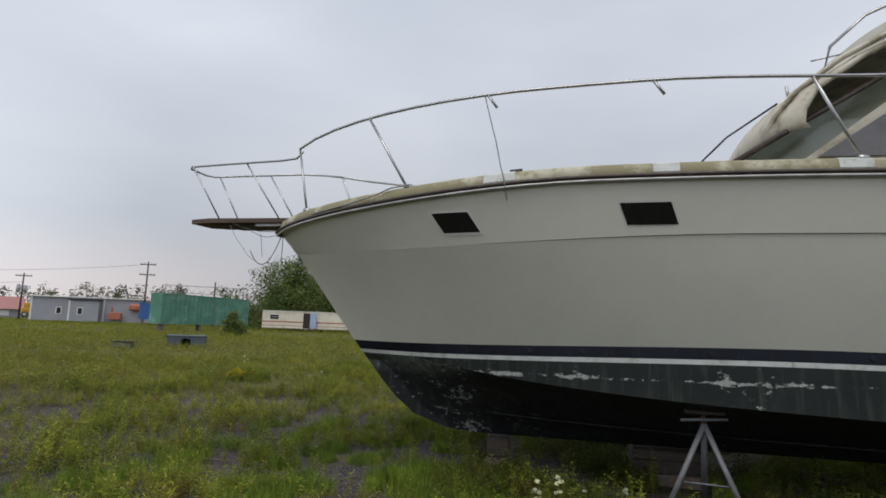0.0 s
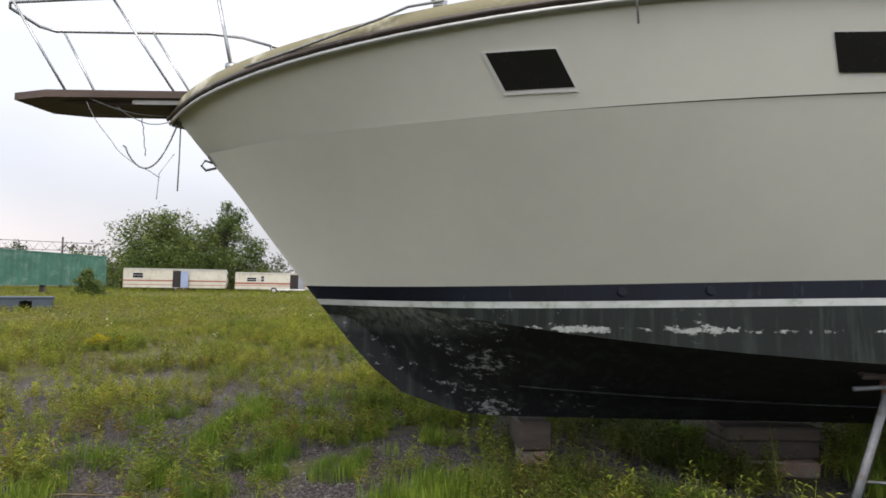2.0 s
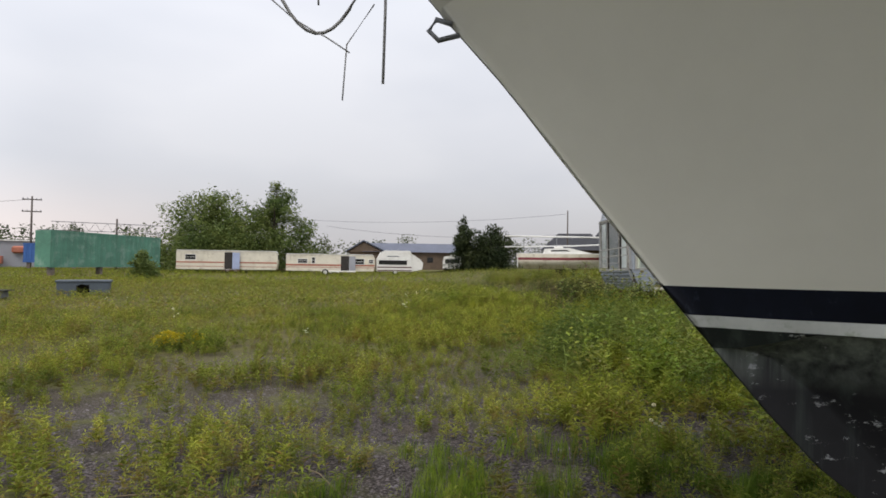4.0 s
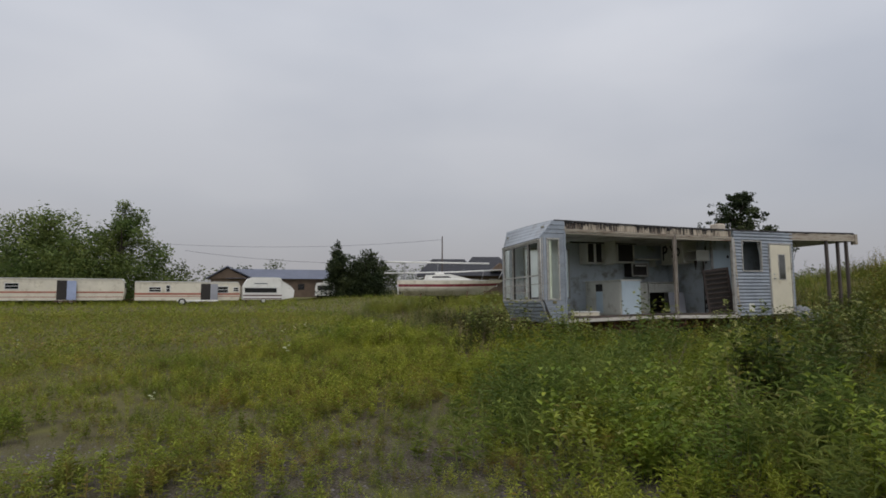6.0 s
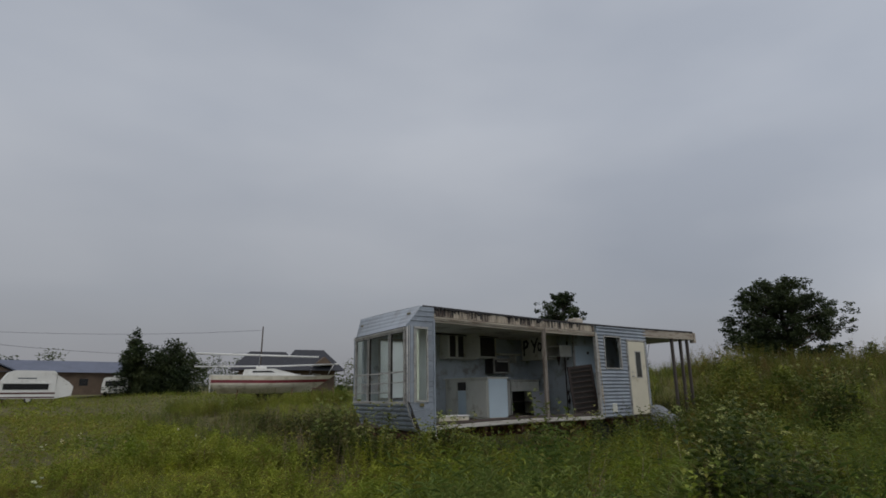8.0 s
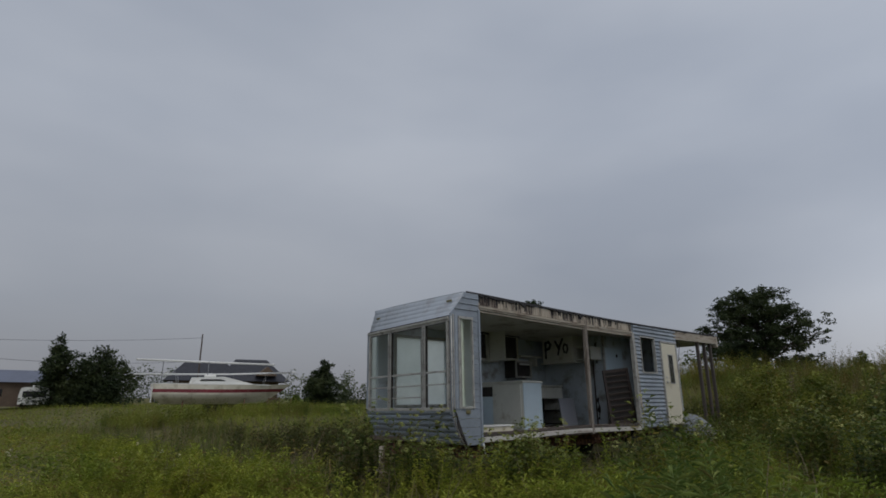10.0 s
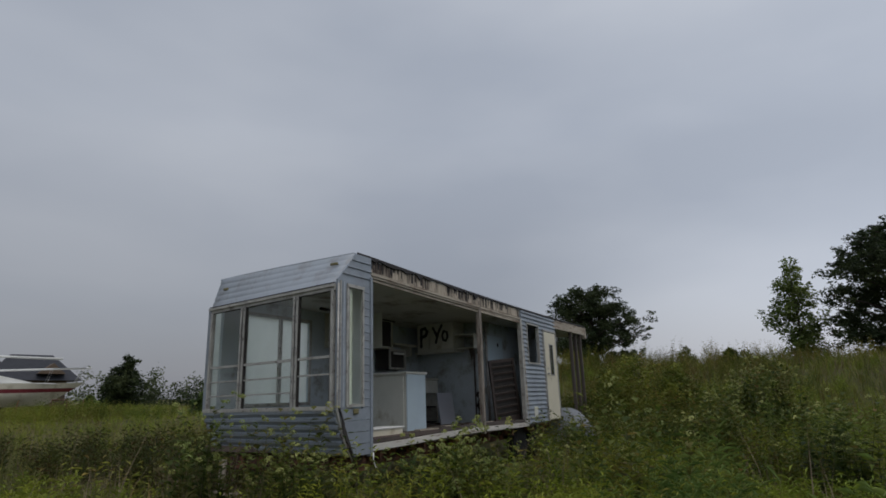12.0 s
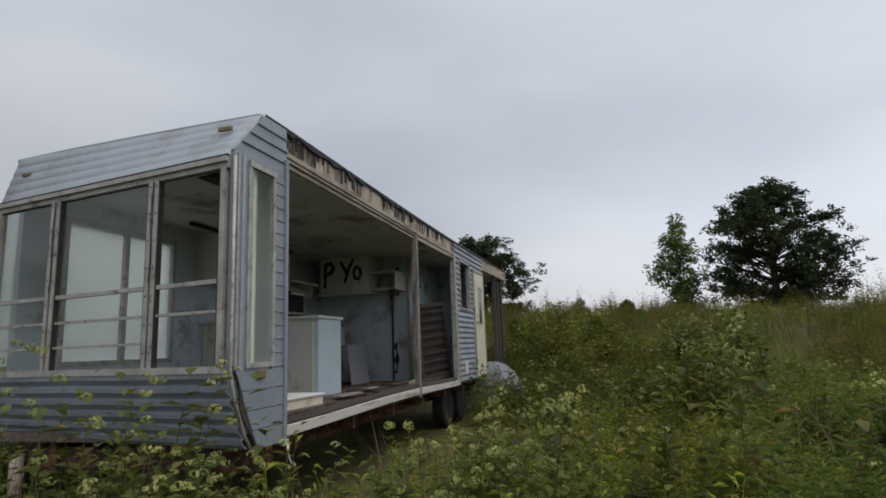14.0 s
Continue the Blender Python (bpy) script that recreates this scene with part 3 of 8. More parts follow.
def ground_material():
    """Bare dark gravel and soil showing through thin moss and thatch."""
    m = bpy.data.materials.new("gravel_and_moss_ground")
    m.use_nodes = True
    n, l = m.node_tree.nodes, m.node_tree.links
    b = n["Principled BSDF"]
    b.inputs["Roughness"].default_value = 0.95
    b.inputs["Specular IOR Level"].default_value = 0.2
    geo = n.new("ShaderNodeNewGeometry")

    def tex(kind, scale, detail=6):
        t = n.new(kind)
        t.inputs["Scale"].default_value = scale
        if kind == "ShaderNodeTexNoise":
            t.inputs["Detail"].default_value = detail
        l.new(geo.outputs["Position"], t.inputs["Vector"])
        return t

    def ramp(v, lo, hi, c0, c1):
        r = n.new("ShaderNodeValToRGB")
        e = r.color_ramp.elements
        e[0].position, e[0].color, e[1].position, e[1].color = lo, (*c0, 1), hi, (*c1, 1)
        l.new(v, r.inputs[0])
        return r.outputs[0]

    def mix(f, a, c, kind="MIX"):
        x = n.new("ShaderNodeMixRGB")
        x.blend_type = kind
        for i, v in enumerate((f, a, c)):
            if hasattr(v, "is_output"):
                l.new(v, x.inputs[i])
            else:
                x.inputs[i].default_value = v
        return x.outputs[0]

    stones = tex("ShaderNodeTexVoronoi", 52)
    grav = ramp(stones.outputs["Color"], 0.1, 0.9, (0.024, 0.020, 0.023), (0.175, 0.152, 0.158))
    edge = ramp(stones.outputs["Distance"], 0.15, 0.65, (1, 1, 1), (0.35, 0.33, 0.32))
    grav = mix(1.0, grav, edge, "MULTIPLY")
    soil = ramp(tex("ShaderNodeTexNoise", 5).outputs[0], 0.3, 0.7, (0.035, 0.026, 0.020), (0.085, 0.065, 0.045))
    base = mix(ramp(tex("ShaderNodeTexNoise", 0.9).outputs[0], 0.56, 0.72, (0, 0, 0), (0.7, 0.7, 0.7)), grav, soil)
    moss = ramp(tex("ShaderNodeTexNoise", 14).outputs[0], 0.3, 0.7, (0.050, 0.056, 0.018), (0.125, 0.132, 0.036))
    col = mix(ramp(tex("ShaderNodeTexNoise", 1.1, 8).outputs[0], 0.53, 0.66, (0.05, 0.05, 0.05), (0.75, 0.75, 0.75)), base, moss)
    sep, far = n.new("ShaderNodeSeparateXYZ"), n.new("ShaderNodeMapRange")
    l.new(geo.outputs["Position"], sep.inputs[0])
    l.new(sep.outputs["X"], far.inputs["Value"])
    far.inputs["From Min"].default_value, far.inputs["From Max"].default_value = 3.0, 8.0
    thatch = ramp(tex("ShaderNodeTexNoise", 3).outputs[0], 0.3, 0.7, (0.030, 0.034, 0.014), (0.080, 0.078, 0.030))
    col = mix(far.outputs[0], col, thatch)
    deep = n.new("ShaderNodeMapRange")
    deep.inputs["From Min"].default_value, deep.inputs["From Max"].default_value = 11.5, 17.0
    deep.inputs["To Max"].default_value = 0.85
    l.new(sep.outputs["Y"], deep.inputs["Value"])
    litter = ramp(tex("ShaderNodeTexNoise", 2.2).outputs[0], 0.3, 0.7, (0.075, 0.062, 0.026), (0.130, 0.125, 0.040))
    col = mix(deep.outputs[0], col, litter)
    l.new(col, b.inputs["Base Color"])
    bp = n.new("ShaderNodeBump")
    bp.inputs["Strength"].default_value, bp.inputs["Distance"].default_value = 0.8, 0.015
    l.new(stones.outputs["Distance"], bp.inputs["Height"])
    l.new(bp.outputs[0], b.inputs["Normal"])
    return m


M["ground"] = ground_material()


# ---- building helpers ----
def part(name, bm, mat, parent, label=""):
    """Links a bmesh as one mesh object under a thing or a part."""
    me = bpy.data.meshes.new(name)
    bm.to_mesh(me)
    bm.free()
    me.materials.append(mat)
    ob = new(name, me)
    ob.parent = parent
    if label:
        ob["label"] = label
    return ob


def thing(name, m, label, category, group="", kind=""):
    ob = new(name)
    ob.empty_display_size = 0.2
    ob.matrix_world = m
    return tagged(ob, label, category, group, kind)


def solid(*boxes, bevel=0.0):
    """Boxes (x0, x1, y0, y1, z0, z1) as one bmesh."""
    bm = bmesh.new()
    for x0, x1, y0, y1, z0, z1 in boxes:
        m = Matrix.LocRotScale(((x0 + x1) / 2, (y0 + y1) / 2, (z0 + z1) / 2), None, (abs(x1 - x0), abs(y1 - y0), abs(z1 - z0)))
        bmesh.ops.create_cube(bm, size=1, matrix=m)
    if bevel:
        bmesh.ops.bevel(bm, geom=bm.edges[:], offset=bevel, segments=1, affect="EDGES", clamp_overlap=True)
    return bm


def tube(points, radius, sides=6, bm=None, closed=False, taper=None):
    """A round bar along a line of points."""
    bm = bm or bmesh.new()
    pts = [Vector(p) for p in points]
    rings = []
    for i, p in enumerate(pts):
        d = (pts[min(i + 1, len(pts) - 1)] - pts[max(i - 1, 0)])
        d = d.normalized() if d.length > 1e-9 else Vector((0, 0, 1))
        a = d.cross(Vector((0, 0, 1)) if abs(d.z) < 0.9 else Vector((1, 0, 0))).normalized()
        b = d.cross(a)
        r = radius if taper is None else radius + (taper - radius) * i / max(1, len(pts) - 1)
        rings.append([bm.verts.new(p + (a * math.cos(k * math.tau / sides) + b * math.sin(k * math.tau / sides)) * r) for k in range(sides)])
    for r0, r1 in zip(rings, rings[1:]):
        for k in range(sides):
            f = bm.faces.new((r0[k], r0[(k + 1) % sides], r1[(k + 1) % sides], r1[k]))
            f.smooth = True
    for r, flip in ((rings[0], True), (rings[-1], False)):
        bm.faces.new(r[::-1] if not flip else r)
    bmesh.ops.recalc_face_normals(bm, faces=bm.faces[:])
    return bm


def prism(outline, axis, a, b, bm=None):
    """A closed outline of 2D points drawn out along an axis from a to b ('y': points are x, z; 'x': y, z; 'z': x, y)."""
    bm = bm or bmesh.new()

    def at(p, k):
        return {"y": (p[0], k, p[1]), "x": (k, p[0], p[1]), "z": (p[0], p[1], k)}[axis]
    lo, hi = [bm.verts.new(at(p, a)) for p in outline], [bm.verts.new(at(p, b)) for p in outline]
    n = len(outline)
    fs = [bm.faces.new(lo), bm.faces.new(hi[::-1])]
    for i in range(n):
        fs.append(bm.faces.new((lo[i], hi[i], hi[(i + 1) % n], lo[(i + 1) % n])))
    bmesh.ops.recalc_face_normals(bm, faces=fs)
    return bm


def sheet(rows, thick=0.0, smooth=False):
    """A grid of points as a surface, with a thickness."""
    bm = bmesh.new()
    g = [[bm.verts.new(p) for p in r] for r in rows]
    for a, b in zip(g, g[1:]):
        for i in range(len(a) - 1):
            f = bm.faces.new((a[i], a[i + 1], b[i + 1], b[i]))
            f.smooth = smooth
    if thick:
        bmesh.ops.recalc_face_normals(bm, faces=bm.faces[:])
        bmesh.ops.solidify(bm, geom=bm.faces[:], thickness=thick)
    return bm


def raw(name, verts, faces, mats, mat_index=None, smooth=False):
    """A mesh object straight from arrays of points and triangles."""
    me = bpy.data.meshes.new(name)
    verts, faces = np.asarray(verts, np.float32), np.asarray(faces, np.int32)
    me.vertices.add(len(verts))
    me.vertices.foreach_set("co", verts.ravel())
    k = faces.shape[1]
    me.loops.add(faces.size)
    me.loops.foreach_set("vertex_index", faces.ravel())
    me.polygons.add(len(faces))
    me.polygons.foreach_set("loop_start", np.arange(len(faces), dtype=np.int32) * k)
    if mat_index is not None:
        me.polygons.foreach_set("material_index", np.asarray(mat_index, np.int32))
    if smooth:
        me.polygons.foreach_set("use_smooth", np.ones(len(faces), bool))
    for m in mats:
        me.materials.append(m)
    me.update(calc_edges=True)
    return new(name, me)


def sstep(a, b, v):
    t = np.clip((v - a) / (b - a), 0, 1)
    return t * t * (3 - 2 * t)


RNG = np.random.default_rng(7)
LATTICE = RNG.random((256, 256))


def value_noise(x, y, scale):
    """Smooth random field over the plan, 0 to 1."""
    u, v = np.asarray(x, float) / scale + 100, np.asarray(y, float) / scale + 100
    i, j = np.floor(u).astype(int), np.floor(v).astype(int)
    f, g = u - i, v - j
    f, g = f * f * (3 - 2 * f), g * g * (3 - 2 * g)
    a, b, c, d = LATTICE[i % 256, j % 256], LATTICE[(i + 1) % 256, j % 256], LATTICE[i % 256, (j + 1) % 256], LATTICE[(i + 1) % 256, (j + 1) % 256]
    return (a * (1 - f) + b * f) * (1 - g) + (c * (1 - f) + d * f) * g


def ground_z(x, y):
    """Height of the land: level yard, a low rise under the house trailer, a weedy bank beyond it."""
    x, y = np.asarray(x, float), np.asarray(y, float)
    z = 0.3 * sstep(13, 4, np.hypot((x - 8) * 0.7, y - 21))
    z = z + 2.5 * sstep(11, 25, x) * sstep(40, 26, y) * sstep(-25, 0, y)
    z = z + 0.07 * sstep(8, 4, np.hypot((x - 2) * 0.7, y - 6.8))
    z = z + 0.6 * sstep(4, 13, x) * sstep(28, 46, y) + 0.05 * (value_noise(x, y, 2.5) - 0.5) + 0.12 * (value_noise(x, y, 11) - 0.5) * sstep(9, 20, np.hypot(x, y - 7))
    return z


def gz(x, y):
    return float(ground_z(x, y))


# ---- the land ----
def make_ground():
    k = np.linspace(-1, 1, 261)
    gx = 2 + np.sign(k) * (np.abs(k) * 26 + np.abs(k) ** 7 * 2500)
    gy = 14 + np.sign(k) * (np.abs(k) * 30 + np.abs(k) ** 7 * 2500)
    X, Y = np.meshgrid(gx, gy)
    V = np.stack([X, Y, ground_z(X, Y)], -1).reshape(-1, 3)
    n = len(k)
    i = np.arange(n * n).reshape(n, n)
    F = np.stack([i[:-1, :-1], i[:-1, 1:], i[1:, 1:], i[1:, :-1]], -1).reshape(-1, 4)
    return tagged(raw("ground", V, F, [M["ground"]], smooth=True), "dark gravel yard grown over with moss and weeds", "ground", kind="structure")


make_ground()


# ---- the motor yacht on its stands ----
BOAT = pose(-2.40, 7.90, 0, 0, 0, -10)
STEM = [(0.0, 2.95), (0.24, 2.65), (0.6, 2.24), (0.89, 1.86), (1.17, 1.515), (1.28, 1.375), (1.53, 1.07), (1.74, 0.84), (2.0, 0.635), (2.27, 0.52), (2.6, 0.465), (3.0, 0.45), (13.0, 0.43)]


def stem_z(u):
    return float(np.interp(u, [p[0] for p in STEM], [p[1] for p in STEM]))


def stem_u(z):
    return float(np.interp(-z, [-p[1] for p in STEM], [p[0] for p in STEM]))


def grow(u, u0, full, rate):
    return full * (1 - math.exp(-max(0.0, u - u0) / rate)) * (1 - 0.10 * float(sstep(7.0, 13.0, u)))


def sheer(u):
    return grow(u, 0, 2.17, 1.33), 2.93 + 0.175 * float(sstep(0.7, 4.2, u)) - 0.03 * float(sstep(5, 8, u))


def knuckle(u):
    return grow(u, 0.36, 2.0, 1.45), 2.535 + 0.085 * float(sstep(2.0, 5.5, u)) + 0.10 * math.exp(-max(0, u - 0.36) / 0.45)


def wline(u):
    return grow(u, 1.17, 1.63, 2.1), 1.515 + 0.125 * float(sstep(1.2, 6.5, u))


def chine(u):
    z = 1.02 + 0.49 * math.exp(-(u - 1.4) / 2.1)
    k = float(sstep(1.36, 1.95, u))
    return grow(u, 1.36, 1.66, 1.95), stem_z(1.36) * (1 - k) + z * k


def blend(f, g, k, sag=0.0):
    def h(u):
        (b0, z0), (b1, z1) = f(u), g(u)
        return max(0.0, b0 + (b1 - b0) * k - sag * min(1, b0)), z0 + (z1 - z0) * k
    return h


def top_line(k):
    """A line of the topsides, k from the knuckle (0) to the waterline (1)."""
    u0 = stem_u(2.60 - 1.085 * k)

    def h(u):
        b = grow(u, u0, 1.98 - 0.35 * k + 0.06 * k * (1 - k), 1.45 + 0.65 * k)
        z0, z1 = knuckle(u)[1] - 0.004, wline(u)[1]
        return b, z0 + (z1 - z0) * k
    return h, u0


def below_wl(drop):
    def h(u):
        b0, z0 = wline(u)
        b1, z1 = chine(u)
        k = min(1.0, drop / max(0.02, z0 - z1))
        return b0 + (b1 - b0) * k, z0 - drop
    return h


def bottom(k):
    def h(u):
        z = chine(u)[1]
        kz = stem_z(u)
        b = grow(u, stem_u(1.27 - 0.80 * k ** 1.15), 1.66 * (1 - k) * (1 + 0.10 * k), 1.95)
        return b, z + (kz - z) * (k ** 1.15)
    return h


def hull_strip(lines, starts, n=64, length=12.6):
    """Skin between longitudinal lines, on both sides of the boat."""
    bm = bmesh.new()
    for side in (-1, 1):
        rows = []
        for f, u0 in zip(lines, starts):
            row = []
            for i in range(n + 1):
                s = (i / n) ** 1.9
                u = u0 + (length - u0) * s
                b, z = f(u)
                if i == 0:
                    b, z = 0.012, stem_z(u0)
                row.append(bm.verts.new((u, side * max(b, 0.012), z)))
            rows.append(row)
        for a, b in zip(rows, rows[1:]):
            for i in range(n):
                f = bm.faces.new((a[i], a[i + 1], b[i + 1], b[i]))
                f.smooth = True
    bmesh.ops.recalc_face_normals(bm, faces=bm.faces[:])
    return bm


def yacht():
    y = thing("motor_yacht", BOAT, "abandoned cream motor yacht propped on stands and timber blocks", "boat")
    U0 = {"sheer": 0.0, "kn": 0.38, "wl": 1.16, "ch": 1.36}
    nb, wb = below_wl(0.110), below_wl(0.156)
    sU = lambda z: stem_u(z)
    part("upper_topside", hull_strip([sheer, blend(sheer, knuckle, 0.5), knuckle], [0, 0.16, 0.36]), M["gelcoat"], y)
    tl = [top_line(k) for k in (0.0, 0.25, 0.5, 0.75)]
    kn2 = tl[0][0]
    part("lower_topside", hull_strip([f for f, _ in tl] + [wline], [u0 for _, u0 in tl] + [1.16]), M["gelcoat"], y)
    lip = hull_strip([knuckle, kn2], [0.36, tl[0][1]])
    # the step's cast shadow is put into its colour
    part("knuckle_step", lip, M["step_shade"], y, "narrow moulded step along the topsides, its shadow line painted on")
    part("boot_stripe", hull_strip([wline, nb], [1.16, sU(1.405)]), M["navy"], y, "faded navy boot stripe")
    part("waterline_stripe", hull_strip([nb, wb], [sU(1.405), sU(1.36)]), M["waterline"], y, "off-white waterline stripe")
    part("scummed_band", hull_strip([wb, blend(wb, chine, 0.5), chine], [sU(1.36), sU(1.31), 1.36]), M["scum"], y, "grey-green scummed paint with white flakes")
    part("bottom", hull_strip([chine, bottom(0.12), bottom(0.35), bottom(0.6), bottom(0.82), bottom(1.0)],
                              [1.36] + [stem_u(1.27 - 0.80 * k ** 1.15) for k in (0.12, 0.35, 0.6, 0.82)] + [2.4]), M["bottom"], y, "flaking black bottom paint")
    # spray strakes on the bottom
    for k, u0, u1 in ((0.66, 2.95, 8.5),):
        f = bottom(k)
        for sd in (-1, 1):
            pts = [(u, sd * (f(u)[0] + 0.012), f(u)[1] - 0.012) for u in np.linspace(u0, u1, 22)]
            part("spray_strake", tube(pts, 0.010, 4, taper=0.014), M["bottom"], y)
    # transom
    tr = bmesh.new()
    sec = [f(12.6) for f in (sheer, knuckle, wline, chine)]
    pts = [(-b, z) for b, z in sec] + [(0, 0.36)] + [(b, z) for b, z in reversed(sec)]
    tr.faces.new([tr.verts.new((12.6, p[0], p[1])) for p in pts])
    part("transom", tr, M["gelcoat"], y)
    # deck, toe rail and rub rail
    us = [12.6 * (i / 40) ** 1.5 for i in range(41)]
    part("deck", sheet([[(u, -sheer(u)[0] * f, sheer(u)[1] + 0.05 + 0.07 * (1 - f * f)) for f in np.linspace(-1, 1, 9)] for u in us]), M["cabin"], y)
    for sd in (-1, 1):
        rows = []
        for u in us:
            b, z = sheer(u)
            b = max(b, 0.02)
            prof = [(0.0, -0.02), (0.012, 0.03), (-0.01, 0.10), (-0.06, 0.125), (-0.13, 0.115), (-0.14, 0.03)]
            lean = [(u - 0.05 * math.exp(-u), sd * max(0.0, b + db), z + dz) for db, dz in prof]
            rows.append(lean)
        part("toe_rail", sheet(rows, 0.0, True), M["mossy"], y, "moss-stained moulded toe rail")
        rows = []
        for u in us:
            b, z = sheer(u)
            prof = [(0.0, -0.052), (0.02, -0.046), (0.028, -0.034), (0.02, -0.02), (0.0, -0.016)]
            rows.append([(u - 0.06 * math.exp(-u * 2), sd * max(0.0, b + db), z + dz) for db, dz in prof])
        part("rub_rail_insert", sheet(rows, 0.0, True), M["alu"], y, "thin metal strip")
        rows = []
        for u in us:
            b, z = sheer(u)
            prof = [(0.0, -0.016), (0.026, -0.014), (0.036, 0.0), (0.028, 0.018), (0.0, 0.02)]
            rows.append([(u - 0.08 * math.exp(-u * 2), sd * max(0.0, b + db), z + dz) for db, dz in prof])
        part("rub_rail", sheet(rows, 0.0, True), M["rubrail"], y, "split brown rub rail")
    # repaired pale patches on the toe rail
    for u0, u1 in ((3.11, 3.41), (4.62, 4.84), (6.05, 6.3)):
        rows = [[(u, -(sheer(u)[0] + db), sheer(u)[1] + dz) for db, dz in ((0.003, 0.0), (0.016, 0.03), (-0.006, 0.104), (-0.06, 0.130))] for u in np.linspace(u0, u1, 7)]
        part("toe_rail_patch", sheet(rows), M["waterline"], y, "bare white gelcoat patch")
    # hull windows, raked parallelograms let into the topsides
    for uc, zc, wd, rake in ((2.81, 2.755, 0.19, 0.66), (4.60, 2.79, 0.215, 0.38)):
        for sd in (-1, 1):
            def on(du, dz, out):
                u = uc + du - dz * rake
                (b0, z0), (b1, z1) = sheer(u), knuckle(u)
                z = zc + dz
                k = (z0 - z) / (z0 - z1)
                return (u, sd * (b0 + (b1 - b0) * k + out - 0.012), z)
            w, h = wd, 0.093
            part("window_frame", sheet([[on(-w - 0.016, dz, 0.012), on(-w * 0.3, dz, 0.012), on(w * 0.3, dz, 0.012), on(w + 0.010, dz, 0.012)] for dz in (-h - 0.02, 0, h + 0.006)], 0.01), M["white_trim"], y)
            part("window_pane", sheet([[on(-w, dz, 0.020), on(-w * 0.3, dz, 0.020), on(w * 0.3, dz, 0.020), on(w, dz, 0.020)] for dz in (-h, 0, h)], 0.006), M["void"], y, "black tinted hull window")
    # through-hull fittings in the boot stripe
    for u in (3.52, 4.05, 5.21, 6.5):
        b, z = wline(u)
        bm = bmesh.new()
        for r, d in ((0.034, 0.014), (0.021, 0.02)):
            bmesh.ops.create_cone(bm, cap_ends=True, segments=14, radius1=r, radius2=r * 0.85, depth=d,
                                  matrix=Matrix.Translation((u, -(b + 0.004), z - 0.05)) @ Matrix.Rotation(radians(78), 4, "X"))
        part("through_hull", bm, M["navy"], y, "dark drain fitting")
    bm = bmesh.new()
    bmesh.ops.create_cone(bm, cap_ends=True, segments=12, radius1=0.03, radius2=0.02, depth=0.03, matrix=Matrix.Translation((1.18, -0.86, 2.68)) @ Matrix.Rotation(radians(65), 4, "X"))
    part("drain_cap", bm, M["alu"], y)
    # bow eye
    part("bow_eye", tube([(0.33, -0.02, 2.555), (0.265, -0.02, 2.575), (0.235, -0.02, 2.53), (0.275, -0.02, 2.49), (0.36, -0.02, 2.51)], 0.011), M["galv"], y, "bent steel bow eye")
    # bow pulpit plank and its rail
    tipw = 0.30
    plank = [(-1.28, -tipw + 0.1), (-0.95, -tipw), (0.55, -0.30), (0.55, 0.30), (-0.95, tipw), (-1.22, tipw - 0.1)]
    part("pulpit_plank", prism(plank, "z", 3.03, 3.09), M["teak"], y, "weathered dark teak pulpit")
    part("pulpit_beam", prism([(-0.92, 3.03), (0.35, 3.03), (0.35, 2.995), (-0.7, 3.0)], "y", -0.20, 0.20), M["teak"], y)
    part("anchor_slot", solid((-0.25, 0.30, -0.268, -0.262, 2.985, 3.02)), M["trim"], y, "pale worn strip")
    for sd in (-1, 1):
        top = [(-1.38, 0, 3.83), (-1.38, sd * 0.18, 3.83), (-1.30, sd * 0.28, 3.83), (-0.7, sd * 0.32, 3.845), (0.1, sd * 0.36, 3.86), (0.38, sd * 0.44, 3.86), (0.50, sd * 0.5, 3.93) if sd < 0 else (0.56, 0.716, 3.90)]
        part("pulpit_rail", tube(top, 0.014), M["stainless"], y)
        for u0, z0, u1 in ((-1.25, 3.835, -0.80), (-0.42, 3.855, 0.10)):
            part("pulpit_stanchion", tube([(u0, sd * 0.33, z0), (u1, sd * 0.27, 3.08)], 0.011), M["stainless"], y)
        main = []
        for u in np.linspace(0.56, 9.5, 26):
            b, z = sheer(u)
            main.append((u, sd * max(0.45, b - 0.03), 3.90 + 0.09 * float(sstep(0.4, 3.6, u)) - 0.10 * float(sstep(4.6, 7, u))))
        part("hand_rail", tube(main, 0.015), M["stainless"], y)
        for ut, ub in ((0.56, 0.82), (1.79, 2.30), (5.90, 6.25), (8.2, 8.6)):
            bt, bb = max(0.45, sheer(ut)[0] - 0.03), sheer(ub)[0] - 0.06
            zt = 3.90 + 0.09 * float(sstep(0.4, 3.6, ut)) - 0.10 * float(sstep(4.6, 7, ut))
            part("stanchion", tube([(ut, sd * bt, zt), (ub, sd * bb, sheer(ub)[1] + 0.10)], 0.014), M["stainless"], y)
            part("stanchion_foot", tube([(ub - 0.04, sd * bb, sheer(ub)[1] + 0.125), (ub + 0.04, sd * bb, sheer(ub)[1] + 0.125)], 0.03), M["stainless"], y)
        for ut in (3.13, 4.64):
            bt = sheer(ut)[0] - 0.03
            part("broken_stanchion", tube([(ut, sd * bt, 3.98), (ut + 0.09, sd * bt, 3.85)], 0.014), M["stainless"], y, "stanchion stub broken off below the rail")
    part("deck_cleat", tube([(3.35, -1.86, 3.23), (3.47, -1.86, 3.24)], 0.02), M["void"], y)
    part("bow_light", solid((0.36, 0.44, -0.25, -0.19, 3.10, 3.17), bevel=0.015), M["void"], y)
    # deckhouse with raked windscreen and flybridge
    house = [(4.9, 3.12), (5.2, 3.26), (5.7, 3.36), (11.8, 3.42), (11.8, 3.1)]
